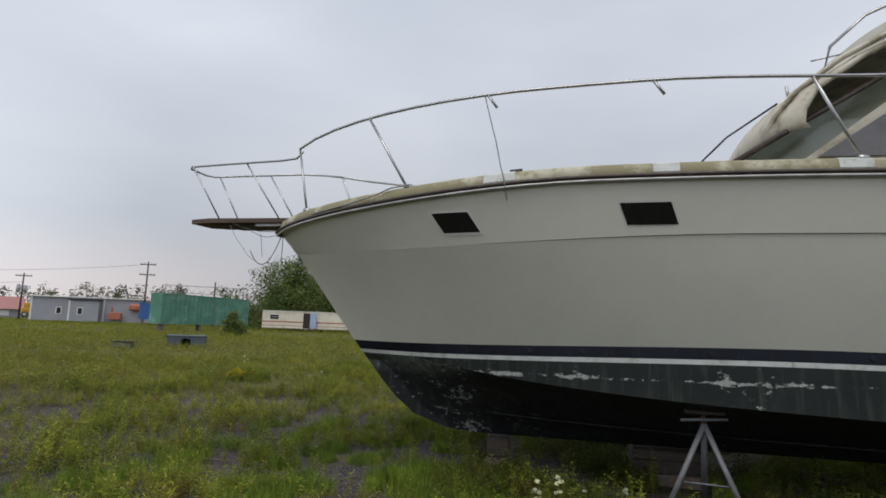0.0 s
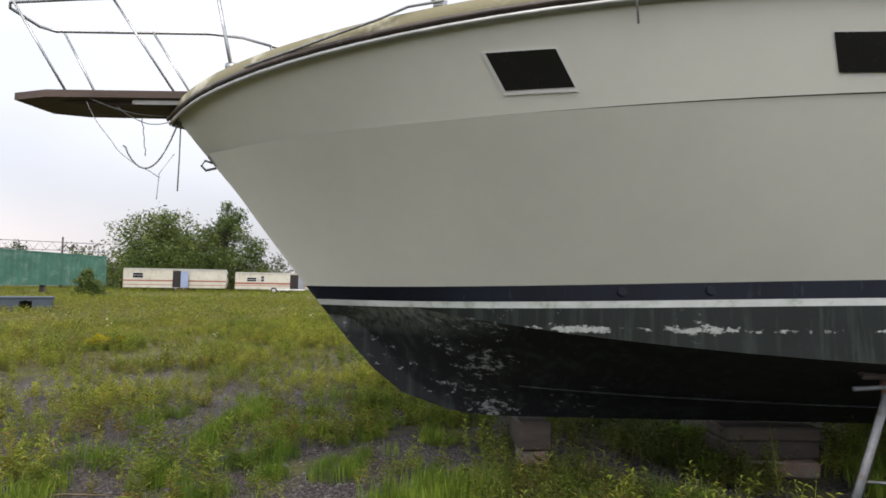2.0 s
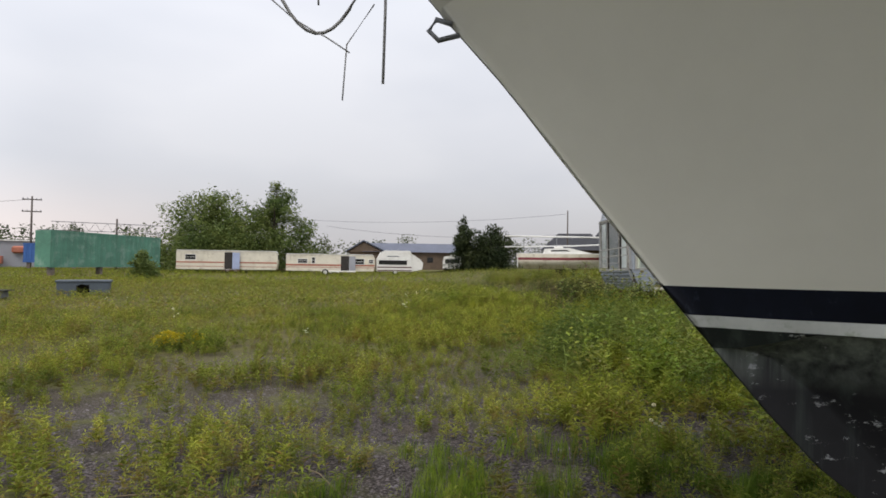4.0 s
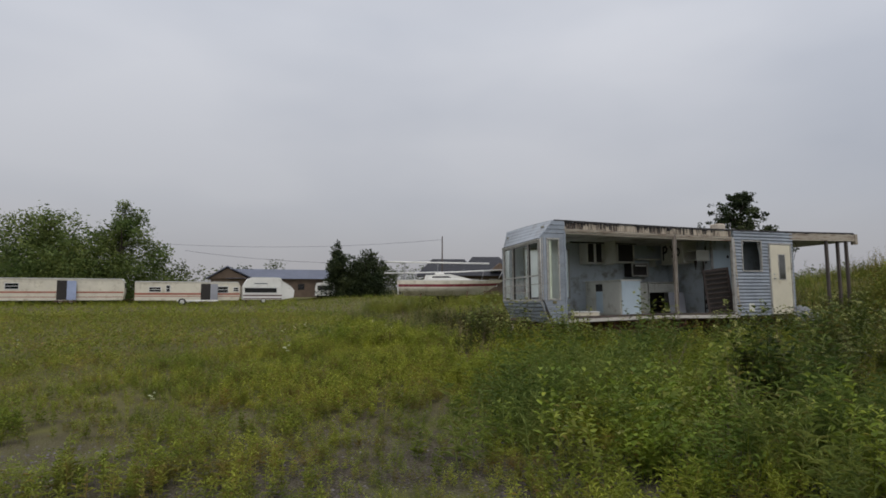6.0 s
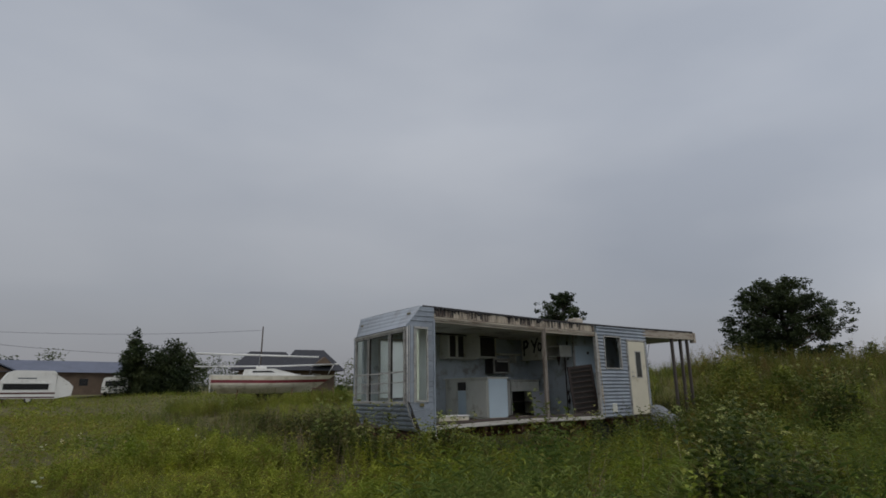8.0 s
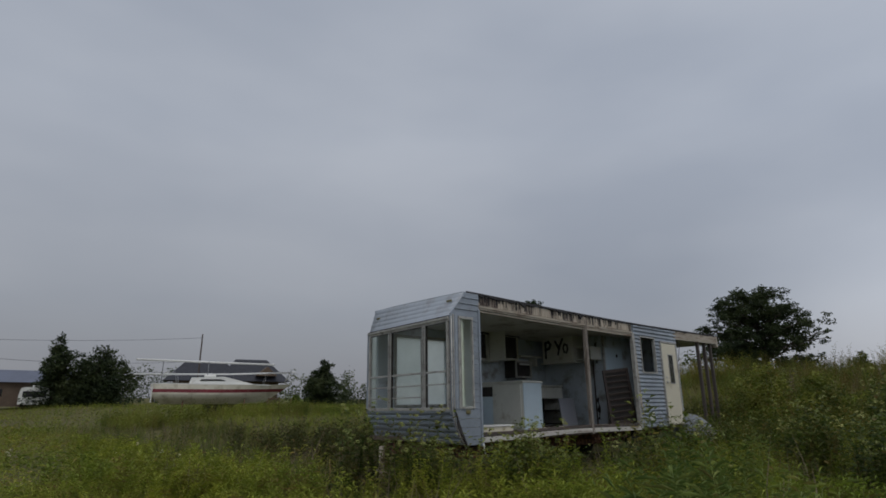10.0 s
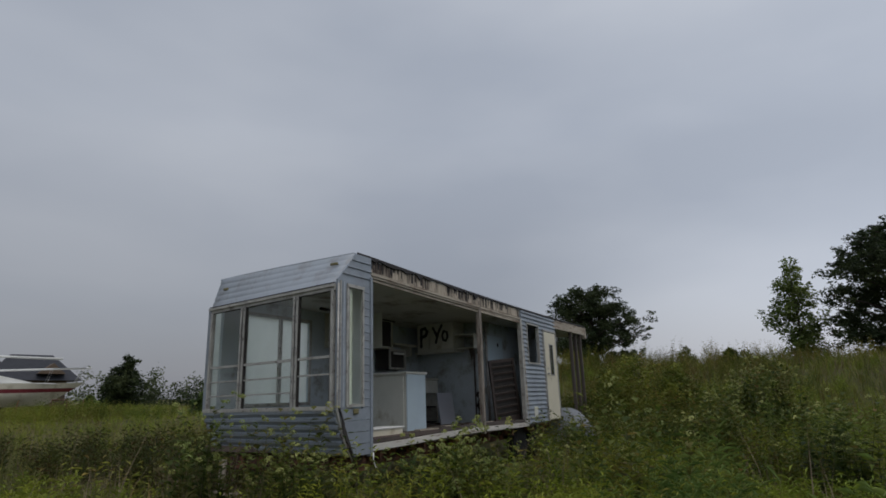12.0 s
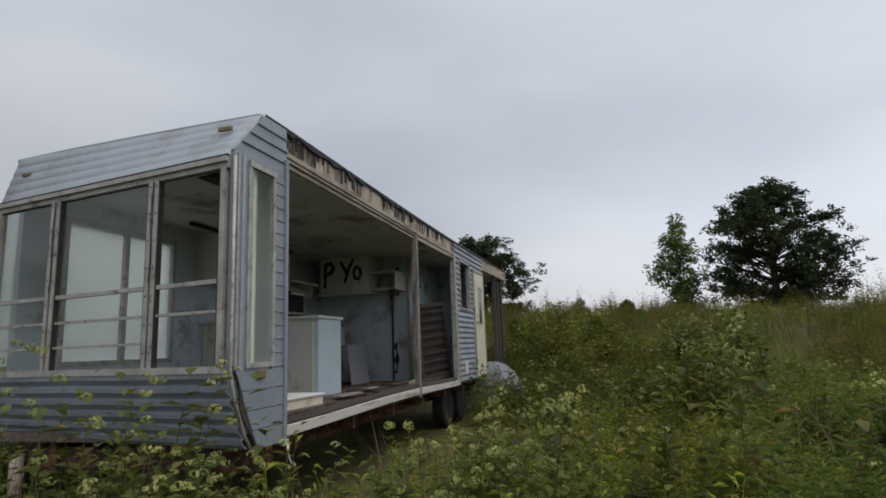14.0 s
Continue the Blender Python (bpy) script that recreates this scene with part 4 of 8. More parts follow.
    part("trunk", prism(house, "y", -1.5, 1.5), M["cabin"], y, "beige moulded cabin trunk")
    side = [(6.0, 3.36), (7.3, 4.34), (11.6, 4.5), (11.6, 3.36)]
    part("deckhouse", prism(side, "y", -1.30, 1.30), M["cabin"], y)
    for sd in (-1, 1):
        part("side_window", prism([(6.22, 3.46), (7.38, 4.26), (8.6, 4.3), (8.6, 3.46)], "y", sd * 1.305, sd * 1.32), M["canvas"], y, "side windscreen covered in grey canvas")
        part("windscreen_frame", tube([(5.42, sd * 1.18, 3.40), (7.05, sd * 1.24, 4.40)], 0.030, 5), M["rubrail"], y)
        part("brow_edge", tube([(5.94, sd * 0.85, 3.76), (5.96, sd * 1.05, 3.94), (6.05, sd * 1.2, 4.12), (6.45, sd * 1.36, 4.42), (7.1, sd * 1.42, 4.76), (8.6, sd * 1.44, 4.95)], 0.028, 6), M["cabin"], y)
        part("flybridge_rail", tube([(6.40, sd * 1.05, 4.36), (6.48, sd * 1.05, 4.68), (6.8, sd * 1.08, 4.98), (7.4, sd * 1.1, 5.24), (9.2, sd * 1.1, 5.4)], 0.017), M["stainless"], y)
        part("wing_pane", sheet([[(5.45, sd * 1.17, 3.41), (6.25, sd * 1.28, 3.42)], [(6.95, sd * 1.23, 4.32), (7.25, sd * 1.29, 4.30)]], 0.008), M["frosted"], y, "raked side pane")
    for a, b in ((-1.16, -0.42), (-0.38, 0.38), (0.42, 1.16)):
        part("windscreen_pane", sheet([[(5.40, a, 3.40), (5.40, b, 3.40)], [(7.02, a, 4.42), (7.02, b, 4.42)]], 0.01), M["glass_dark"], y, "raked windscreen pane")
    part("windscreen_base", solid((5.2, 5.5, -1.2, 1.2, 3.2, 3.40), bevel=0.02), M["cabin"], y)
    brow = []
    for k in np.linspace(-1, 1, 17):
        lead = 5.86 + 0.22 * k * k
        brow.append([(lead + du, 1.40 * math.sin(k * 1.45) / math.sin(1.45), z - 0.04 * k * k) for du, z in ((0.04, 3.76), (0.0, 3.82), (0.02, 3.96), (0.14, 4.17), (0.56, 4.48), (1.16, 4.78), (2.46, 4.95), (5.3, 5.0))])
    part("flybridge_brow", sheet(brow, 0.04, True), M["cabin"], y, "stained overhanging flybridge moulding")
    cowl = []
    for k in np.linspace(-1, 1, 13):
        cowl.append([(6.55 + 0.3 * k * k + du, 1.04 * k, z) for du, z in ((0.0, 4.56), (0.15, 4.80), (0.5, 5.1), (1.0, 5.32))])
    part("flybridge_screen", sheet(cowl, 0.02, True), M["canvas_pale"], y, "faded canvas flybridge screen")
    part("wiper_arm", tube([(5.15, -1.0, 3.42), (5.5, -1.0, 3.78), (5.99, -1.0, 4.12)], 0.011), M["void"], y)
    part("antenna_base", tube([(6.10, -1.0, 4.16), (6.08, -1.0, 4.30)], 0.016), M["alu"], y)
    part("spotlight_bracket", tube([(6.32, -1.0, 4.56), (6.62, -1.0, 4.62)], 0.009), M["stainless"], y)
    return y


def curve_between(a, b, sag, n=12):
    a, b = Vector(a), Vector(b)
    return [a.lerp(b, i / n) - Vector((0, 0, sag * 4 * (i / n) * (1 - i / n))) for i in range(n + 1)]


def rope(points, r, label, wob=0.0):
    pts = [BOAT @ Vector(p) for p in points]
    if wob:
        rg = random.Random(len(points) + int(points[0][2] * 100))
        pts = [p + Vector((rg.uniform(-wob, wob), rg.uniform(-wob, wob), 0)) if 0 < i < len(pts) - 1 else p for i, p in enumerate(pts)]
    e = thing("rope", Matrix.Translation(pts[-1]), label, "rope", "ropes hanging at the bow")
    part("strand", tube([p - pts[-1] for p in pts], r, 5), M["rope"], e)


yacht()
rope(curve_between((0.05, -0.06, 2.93), (-0.32, -0.18, 2.60), 0.26) + [(-0.34, -0.18, 2.65), (-0.36, -0.18, 2.66)], 0.007, "thick grey mooring line looped under the bow")
rope([(0.06, -0.06, 2.93), (0.065, -0.07, 2.6), (0.06, -0.07, 2.30)], 0.006, "frayed grey line hanging from the bow")
rope(curve_between((0.04, -0.05, 2.96), (-0.62, -0.28, 3.04), 0.06), 0.005, "thin tangled line slung under the pulpit")
rope(curve_between((0.05, -0.05, 2.94), (-0.40, -0.22, 2.98), 0.10), 0.004, "second thin line slung under the pulpit", 0.008)
rope(curve_between((-0.62, -0.28, 3.00), (-0.15, -0.16, 2.46), 0.10) + [(-0.06, -0.14, 2.40)], 0.003, "fine frayed cord under the pulpit", 0.01)
rope([(0.02, -0.07, 2.62), (-0.08, -0.12, 2.44), (-0.09, -0.12, 2.22)], 0.003, "thin broken cord hanging at the bow", 0.006)
rope(curve_between((-0.22, -0.16, 2.90), (-0.18, -0.16, 2.58), 0.0), 0.004, "short grey cord under the pulpit", 0.008)
rope([(3.1, -1.92, 3.97), (3.17, -1.95, 3.70), (3.22, -1.97, 3.50), (3.27, -2.01, 3.25), (3.31, -2.04, 3.12), (3.34, -1.99, 2.92)], 0.006, "pale cord tied to the hand rail", 0.004)
rope([(u, -(sheer(u)[0] + 0.004 - o), sheer(u)[1] + dz) for u, o, dz in ((2.32, 0.03, 0.135), (2.12, 0.0, 0.13), (1.95, -0.02, 0.08), (1.75, -0.03, 0.05), (1.4, -0.035, 0.035), (1.0, -0.035, 0.03))], 0.008, "grey line lying along the toe rail", 0.02)


def jack_stand(m, top, group="boat stands"):
    """A tripod boat stand: three splayed legs, a screw and a padded plate."""
    e = thing("boat_stand", m, "grey galvanised steel tripod boat stand with padded plate", "boat stand", group)
    apex = Vector((0, 0, top - 0.16))
    for a in (200, 320, 80):
        foot = Vector((0.42 * math.cos(radians(a)), 0.42 * math.sin(radians(a)), 0.0))
        part("leg", tube([apex, foot], 0.030, 4), M["galv"], e)
    part("brace", tube([(0.25 * math.cos(radians(200)), 0.25 * math.sin(radians(200)), 0.32), (0.25 * math.cos(radians(320)), 0.25 * math.sin(radians(320)), 0.32)], 0.010, 4), M["galv"], e)
    part("screw", tube([(0, 0, top - 0.25), (0, 0.03, top - 0.02)], 0.026, 8), M["rust"], e)
    part("handle", tube([(-0.21, 0, top - 0.13), (0.21, 0, top - 0.10)], 0.016, 6), M["galv"], e)
    pl = solid((-0.18, 0.18, -0.10, 0.10, -0.015, 0.015), bevel=0.004)
    bmesh.ops.transform(pl, matrix=Matrix.Translation((0, 0.04, top)) @ Matrix.Rotation(radians(32), 4, "X"), verts=pl.verts)
    part("pad", pl, M["timber"], e, "worn plywood pad")
    return e


stand = jack_stand(BOAT @ pose(5.18, -1.18, 0.05), 1.0)
copy_thing(stand, BOAT @ pose(8.6, -1.25, 0.05))
copy_thing(stand, BOAT @ pose(5.18, 1.18, 0.05, 0, 0, 180))
copy_thing(stand, BOAT @ pose(8.6, 1.25, 0.05, 0, 0, 180))


def keel_block(u, pieces, label):
    e = thing("keel_block", BOAT @ pose(u, 0, 0.08), label, "timber block", "blocks under the keel")
    for i, (x0, x1, y0, y1, z0, z1) in enumerate(pieces):
        bm = solid((x0, x1, y0, y1, z0, z1), bevel=0.018)
        bmesh.ops.rotate(bm, cent=((x0 + x1) / 2, (y0 + y1) / 2, 0), matrix=Matrix.Rotation(radians((-4, 5, 2)[i % 3]), 3, "Z"), verts=bm.verts)
        part("timber", bm, M["timber"] if i else M["concrete"], e)


keel_block(3.09, [(-0.13, 0.13, -0.16, 0.2, 0.0, 0.13), (-0.14, 0.13, -0.18, 0.22, 0.13, 0.36)], "short brown timber block on a concrete pad")
keel_block(5.02, [(-0.34, 0.34, -0.24, 0.2, -0.03, 0.10), (-0.42, 0.36, -0.20, 0.16, 0.10, 0.24), (-0.40, 0.38, -0.19, 0.17, 0.24, 0.355)], "stacked reddish-brown railway timbers")
keel_block(8.8, [(-0.4, 0.4, -0.2, 0.2, 0.0, 0.14), (-0.42, 0.4, -0.2, 0.2, 0.14, 0.35)], "stacked dark brown keel timbers")


# ---- the wrecked house trailer ----
TRAILER = pose(4.56, 19.76, 1.07, -1.2, -0.45, 2.6)


def skew(v):
    """The front wall's place along the trailer at v metres across."""
    return -0.70 + 0.15 * v


def lap_board(name, x0, x1, z0, z1, y, mat, parent):
    """One ribbed siding board facing outwards."""
    zs = [(0.0, 0.0), (0.010, 0.004), (0.016, 0.020), (0.35 * (z1 - z0), 0.022), (0.75 * (z1 - z0), 0.008), (z1 - z0, 0.0)]
    out = [(y - d, z0 + k) for k, d in zs] + [(y + 0.02, z1), (y + 0.02, z0)]
    return part(name, prism([(p[0], p[1]) for p in out], "x", x0, x1), mat, parent)


def roof_z(u):
    return 2.33 - 0.05 * math.sin(math.pi * min(1, max(0, u / 10)))


def trailer():
    e = thing("house_trailer", TRAILER, "wrecked pale blue house trailer with its side wall torn open", "trailer")
    W = 2.62
    # floor and chassis
    fl = part("floor", solid((-0.25, 7.5, 0.05, W, -0.10, -0.03)), M["planks"], e, "rotten timber floor deck")
    rg = random.Random(3)
    v = 0.06
    plank_mesh = []
    while v < 1.9:
        w = rg.uniform(0.09, 0.15)
        u0 = rg.uniform(-0.1, 0.2)
        while u0 < 5.1:
            ln = rg.uniform(1.0, 2.3)
            bm = solid((u0, min(5.25, u0 + ln), v, v + w - 0.012, -0.03, -0.008 + rg.uniform(0, 0.018)))
            bmesh.ops.rotate(bm, cent=(u0 + ln / 2, v, 0), matrix=Matrix.Rotation(radians(rg.gauss(0, 1.2)), 3, "Z"), verts=bm.verts)
            bmesh.ops.rotate(bm, cent=(u0 + ln / 2, v, 0), matrix=Matrix.Rotation(radians(rg.gauss(0, 0.5)), 3, "Y"), verts=bm.verts)
            part("plank", bm, M["planks"], fl)
            u0 += ln + rg.uniform(0.0, 0.25)
        v += w
    # sagging edge beam below the opening
    def beam_z(u):
        return -0.060 + 0.03 * math.sin(u / 5.4 * math.pi) ** 2
    rows = [[(u, 0.0, beam_z(u) + 0.05), (u, -0.02, beam_z(u) + 0.045), (u, -0.02, beam_z(u) - 0.028), (u, 0.03, beam_z(u) - 0.032)] for u in np.linspace(-0.02, 5.4, 24)]
    part("edge_beam", sheet(rows, 0.012), M["pale_edge"], e, "sagging pale edge beam")
    part("floor_edge", sheet([[(u, 0.03, beam_z(u) + 0.10), (u, 0.01, beam_z(u) + 0.055)] for u in np.linspace(-0.02, 5.4, 20)], 0.02), M["timber"], e)
    for y in (0.55, 2.0):
        part("chassis_rail", solid((-0.15, 9.8, y - 0.04, y + 0.04, -0.34, -0.12)), M["rust"], e, "rusty steel chassis rail")
    for u in np.arange(0.3, 9, 1.1):
        part("cross_member", solid((u - 0.025, u + 0.025, 0.05, W - 0.05, -0.22, -0.105)), M["rust"], e)
    part("front_bolster", solid((-0.12, 0.14, 0.15, W - 0.3, -0.34, -0.16), bevel=0.02), M["rust"], e, "rusted front cross member")
    for u in (5.6, 6.5):
        for y in (0.35, W - 0.35):
            wh = bmesh.new()
            bmesh.ops.create_cone(wh, cap_ends=True, segments=20, radius1=0.34, radius2=0.34, depth=0.2, matrix=Matrix.Translation((u, y, -0.44)) @ Matrix.Rotation(radians(90), 4, "X"))
            bmesh.ops.bevel(wh, geom=wh.edges[:], offset=0.03, segments=1, affect="EDGES")
            part("wheel", wh, M["tyre"], e, "flat black tyre")
    # walls: back, ends, with back windows cut through
    holes = [(0.34, 1.74)]
    boxes, u = [], -0.12
    for a, b in holes:
        boxes += [(u, a, -0.06, 2.22), (a, b, -0.06, 0.52), (a, b, 1.86, 2.22)]
        u = b
    boxes.append((u, 7.5, -0.06, 2.22))
    for a, b, c, d in boxes:
        part("back_wall", solid((a, b, W - 0.06, W, c, d)), M["wallblue"], e)
        part("back_siding", solid((a, b, W, W + 0.02, c, d)), M["siding"], e)
    # partition of the washroom, with a pale panel and a black hole in it
    part("partition", solid((5.40, 5.45, 0.86, W - 0.06, -0.03, 2.10)), M["wallblue"], e, "pale blue partition wall")
    part("partition", solid((5.45, 7.44, 0.86, 0.91, -0.03, 2.10)), M["wallblue"], e, "pale blue partition wall")
    part("partition_panel", solid((5.46, 6.30, 0.845, 0.857, 1.09, 1.80), bevel=0.004), M["cab_blue"], e, "pale blue wallboard panel")
    # the hole is a near-black disc, its shade painted
    part("pipe_hole", tube([(6.02, 0.84, 1.62), (6.02, 0.846, 1.62)], 0.045, 10), M["dark_in"], e)
    part("partition_edge", solid((5.38, 5.46, 0.838, 0.858, -0.03, 2.10)), M["trim"], e)
    for z, v0, v1 in ((1.93, 1.0, 1.30), (0.62, 1.05, 1.5)):
        part("torn_paper", sheet([[(5.394, v0 + 0.02 * math.sin(k * 9), z - 0.5 * k), (5.392, v0 + 0.05 + 0.03 * math.sin(k * 14), z - 0.5 * k)] for k in np.linspace(0, 1, 8)], 0.003), M["dark_in"], e, "dark torn strip of wall lining")
    part("wall_stain_batten", solid((5.375, 5.395, 1.12, 1.15, 0.0, 1.62)), M["timber"], e)
    part("ceiling_batten", solid((1.6, 3.9, 2.18, 2.22, 2.045, 2.085)), M["dark_in"], e, "dark batten along the ceiling")
    for a, b in holes:
        for bx in ((a - 0.05, b + 0.05, W - 0.08, W - 0.06, 1.86, 1.91), (a - 0.05, b + 0.05, W - 0.08, W - 0.06, 0.47, 0.52), (a - 0.05, a, W - 0.08, W - 0.06, 0.52, 1.86), (b, b + 0.05, W - 0.08, W - 0.06, 0.52, 1.86), (1.03, 1.09, W - 0.07, W - 0.02, 0.52, 1.86)):
            part("back_window_frame", solid(bx), M["trim"], e)
        part("back_window_pane", solid((a, b, W - 0.03, W - 0.025, 0.52, 1.86)), M["frosted"], e).visible_shadow = False
    part("end_wall", solid((7.44, 7.5, 0.04, W - 0.06, -0.06, 2.24)), M["wallblue"], e)
    # ceiling and roof
    part("ceiling", sheet([[(u, 0.06, roof_z(u) - 0.20), (u, W / 2, roof_z(u) - 0.17), (u, W - 0.05, roof_z(u) - 0.20)] for u in np.linspace(-0.20, 7.5, 14)], 0.02), M["ceil"], e, "water-stained ceiling panel")
    rows = []
    for k in np.linspace(0, 1, 24):
        row = []
        for v, dz in ((-0.01, -0.02), (0.02, 0.0), (0.7, 0.02), (W / 2, 0.03), (W - 0.7, 0.02), (W - 0.06, -0.02)):
            u = (-0.35 + 0.05 * v) * (1 - k) + 10.25 * k
            row.append((u, v, roof_z(u) + dz * (0.3 + 0.7 * min(1, k * 4))))
        rows.append(row)
    part("roof", sheet(rows, 0.03, False), M["siding_roof"], e, "sheet metal roof")
    rg = random.Random(11)
    tear = []
    for i in range(110):
        u = -0.30 + i * 0.096
        z = roof_z(u)
        d = abs(rg.gauss(0, 0.018)) * (1.6 if u < 3.4 else 0.7)
        tear.append([(u, -0.016, z + 0.012), (u, -0.024, z - 0.012 - d), (u, -0.010, z - 0.02 - d)])
    part("torn_roof_edge", sheet(tear, 0.006), M["tar"], e, "torn black roofing edge")
    rows = [[(u, 0.0, roof_z(u) - 0.005), (u, -0.004, roof_z(u) - 0.19)] for u in np.linspace(-0.18, 5.26, 30)]
    part("fascia_board", sheet(rows, 0.02), M["fascia"], e, "stripped fascia with black tar runs")
    for i in range(46):
        u = -0.1 + rg.random() ** 1.5 * 5.1
        h = rg.uniform(0.05, 0.15)
        w = rg.uniform(0.012, 0.05)
        part("tar_run", solid((u, u + w, -0.0075, -0.004, roof_z(u) - 0.03 - h, roof_z(u) - 0.02)), M["tar"], e)
    for a, b, y in ((-0.1, 3.30, -0.030), (3.36, 5.28, -0.018)):
        for dz, h, d in ((-0.20, 0.045, 0.03), (-0.245, 0.03, 0.018), (-0.28, 0.035, 0.0)):
            part("header_moulding", sheet([[(u, y + 0.03 - d, roof_z(u) + dz), (u, y + 0.03 - d, roof_z(u) + dz - h + 0.005)] for u in np.linspace(a, b, 12)], 0.03), M["beam"], e)
    part("porch_fascia", sheet([[(u, -0.01, roof_z(u) - 0.02), (u, -0.012, roof_z(u) - 0.24)] for u in np.linspace(7.45, 10.25, 8)], 0.025), M["beam"], e, "peeling cream porch fascia")
    part("porch_soffit", sheet([[(u, 0.02, roof_z(u) - 0.22), (u, W, roof_z(u) - 0.24)] for u in np.linspace(7.5, 10.2, 8)], 0.02), M["ceil"], e)
    part("porch_rafter_end", solid((10.2, 10.3, -0.03, 0.12, 2.0, 2.30)), M["beam"], e)
    for u, yy in ((9.02, 0.05), (9.55, 0.08), (9.88, 0.05)):
        part("porch_post", solid((u - 0.038, u + 0.038, yy - 0.038, yy + 0.038, -1.0, 2.1), bevel=0.004), M["pole"], e, "weathered grey porch post")
    part("loose_wire", tube([(7.55, -0.02, 2.05), (7.72, -0.02, 1.9), (7.62, -0.02, 1.65), (7.56, -0.02, 1.5)], 0.008, 4), M["wire"], e)
    # front end: sloping top panel, window band, sloping bottom panel
    def fx(v, x, z):
        return (skew(v) + x, v, z)
    va, vb = -0.03, W
    rows = []
    ribs = [(0.0, 1.86, 0.0), (0.0, 1.90, -0.02)]
    for i in range(5):
        k0 = i / 5
        for kk, d in ((0.1, -0.018), (0.5, -0.03), (0.9, -0.012), (1.0, 0.0)):
            k = k0 + kk / 5
            ribs.append((k, 1.90 + 0.42 * k, d))
    for x, z, d in ribs:
        rows.append([fx(v, 0.02 + (0.33 - 0.10 * v) * x + d * 0.22, z) for v in np.linspace(va + 0.02 * max(0, (z - 1.9)), vb - 0.10 * max(0, (z - 1.9)) / 0.42, 10)])
    part("front_top_panel", sheet(rows, 0.012, True), M["siding_roof"], e, "ribbed pale sheet metal front panel")
    rows = []
    nb = 6
    for i in range(nb):
        for kk, d in ((0.04, 0.0), (0.18, -0.024), (0.55, -0.030), (0.80, -0.012), (0.94, 0.0)):
            k = (i + kk) / nb
            z = 0.43 - 0.54 * k
            back = 0.26 * k ** 1.3
            rows.append([fx(v, back + d + 0.004 * math.sin(v * 9 + k * 7) + 0.003 * math.sin(v * 23 + k * 5), z + 0.002 * math.sin(v * 5 + k * 3)) for v in np.linspace(0.0, vb, 26)])
    part("front_bottom_panel", sheet(rows, 0.012, False), M["siding"], e, "dented ribbed blue front panel")
    # window band of the front
    def fbar(v0, v1, z0, z1, d0, d1, mat, name):
        rows_ = [(v0, z0), (v1, z0), (v1, z1), (v0, z1)]
        bm = bmesh.new()
        lo = [bm.verts.new(fx(v, d0, z)) for v, z in rows_]
        hi = [bm.verts.new(fx(v, d1, z)) for v, z in rows_]
        bm.faces.new(lo)
        bm.faces.new(hi[::-1])
        for i in range(4):
            bm.faces.new((lo[i], hi[i], hi[(i + 1) % 4], lo[(i + 1) % 4]))
        bmesh.ops.recalc_face_normals(bm, faces=bm.faces[:])
        return part(name, bm, mat, e)
    fbar(0.0, W, 0.415, 0.46, -0.035, 0.04, M["trim"], "front_sill")
    fbar(0.0, W, 0.395, 0.415, -0.02, 0.03, M["siding_roof"], "front_sill_flashing")
    fbar(0.0, W, 1.84, 1.875, -0.045, 0.04, M["trim"], "front_head")
    fbar(0.0, W, 1.80, 1.84, -0.02, 0.04, M["trim"], "front_head_rail")
    for v in (0.035, 0.665, 0.725, 1.765, 1.83, W - 0.07):
        fbar(v - 0.020, v + 0.020, 0.46, 1.80, -0.03, 0.03, M["trim"], "front_mullion")
    for v in (0.665, 0.725, 1.765, 1.83):
        for z in np.arange(0.56, 1.78, 0.20):
            fbar(v - 0.005, v + 0.005, z - 0.005, z + 0.005, -0.034, -0.028, M["dark_in"], "screw")
    for z, d in ((1.886, -0.03), (1.787, -0.012)):
        fbar(0.0, W, z, z + 0.008, d, 0.0, M["dark_in"], "head_joint")
    for v in (0.065, 0.640, 0.752, 1.738, 1.856):
        fbar(v - 0.005, v + 0.005, 0.46, 1.80, -0.024, 0.02, M["dark_in"], "pane_gasket")
    for v in (0.69, 1.79):
        part("hanging_seal", tube([fx(v, -0.036, 1.79), fx(v + 0.012, -0.04, 1.5), fx(v - 0.006, -0.038, 1.2), fx(v + 0.008, -0.04, 1.06)], 0.004, 4), M["wire"], e)
    for v in (0.695, 1.797):
        fbar(v - 0.02, v + 0.02, 0.46, 1.80, -0.012, 0.02, M["dark_in"], "front_mullion_gap")
    fbar(W - 0.05, W + 0.02, 0.40, 1.86, -0.025, 0.05, M["siding"], "front_corner_post")
    bays = [(0.065, 0.636), (0.755, 1.735), (1.86, W - 0.10)]
    for i, (a, b) in enumerate(bays):
        fbar(a, b, 1.005, 1.035, -0.02, 0.02, M["trim"], "transom_bar")
        fbar(a, b, 0.81, 0.83, -0.014, 0.014, M["trim"], "louvre_bar")
        if i:
            fbar(a, b, 0.62, 0.638, -0.014, 0.014, M["trim"], "louvre_bar")
            pane = sheet([[fx(a, 0, 0.47), fx(b, 0, 0.47)], [fx(a, 0, 1.795), fx(b, 0, 1.795)]])
            bmesh.ops.recalc_face_normals(pane, faces=pane.faces[:])
            if pane.faces[:][0].normal.x > 0:
                bmesh.ops.reverse_faces(pane, faces=pane.faces[:])
            part("front_pane", pane, M["glass"], e).visible_shadow = False
    # near corner: short side panel with a tall narrow window
    part("corner_panel", solid((-0.69, -0.52, -0.03, 0.0, 0.42, 1.93), (-0.19, -0.03, -0.03, 0.0, 0.42, 1.93), (-0.52, -0.19, -0.03, 0.0, 1.86, 1.93)), M["siding"], e, "blue corner siding")
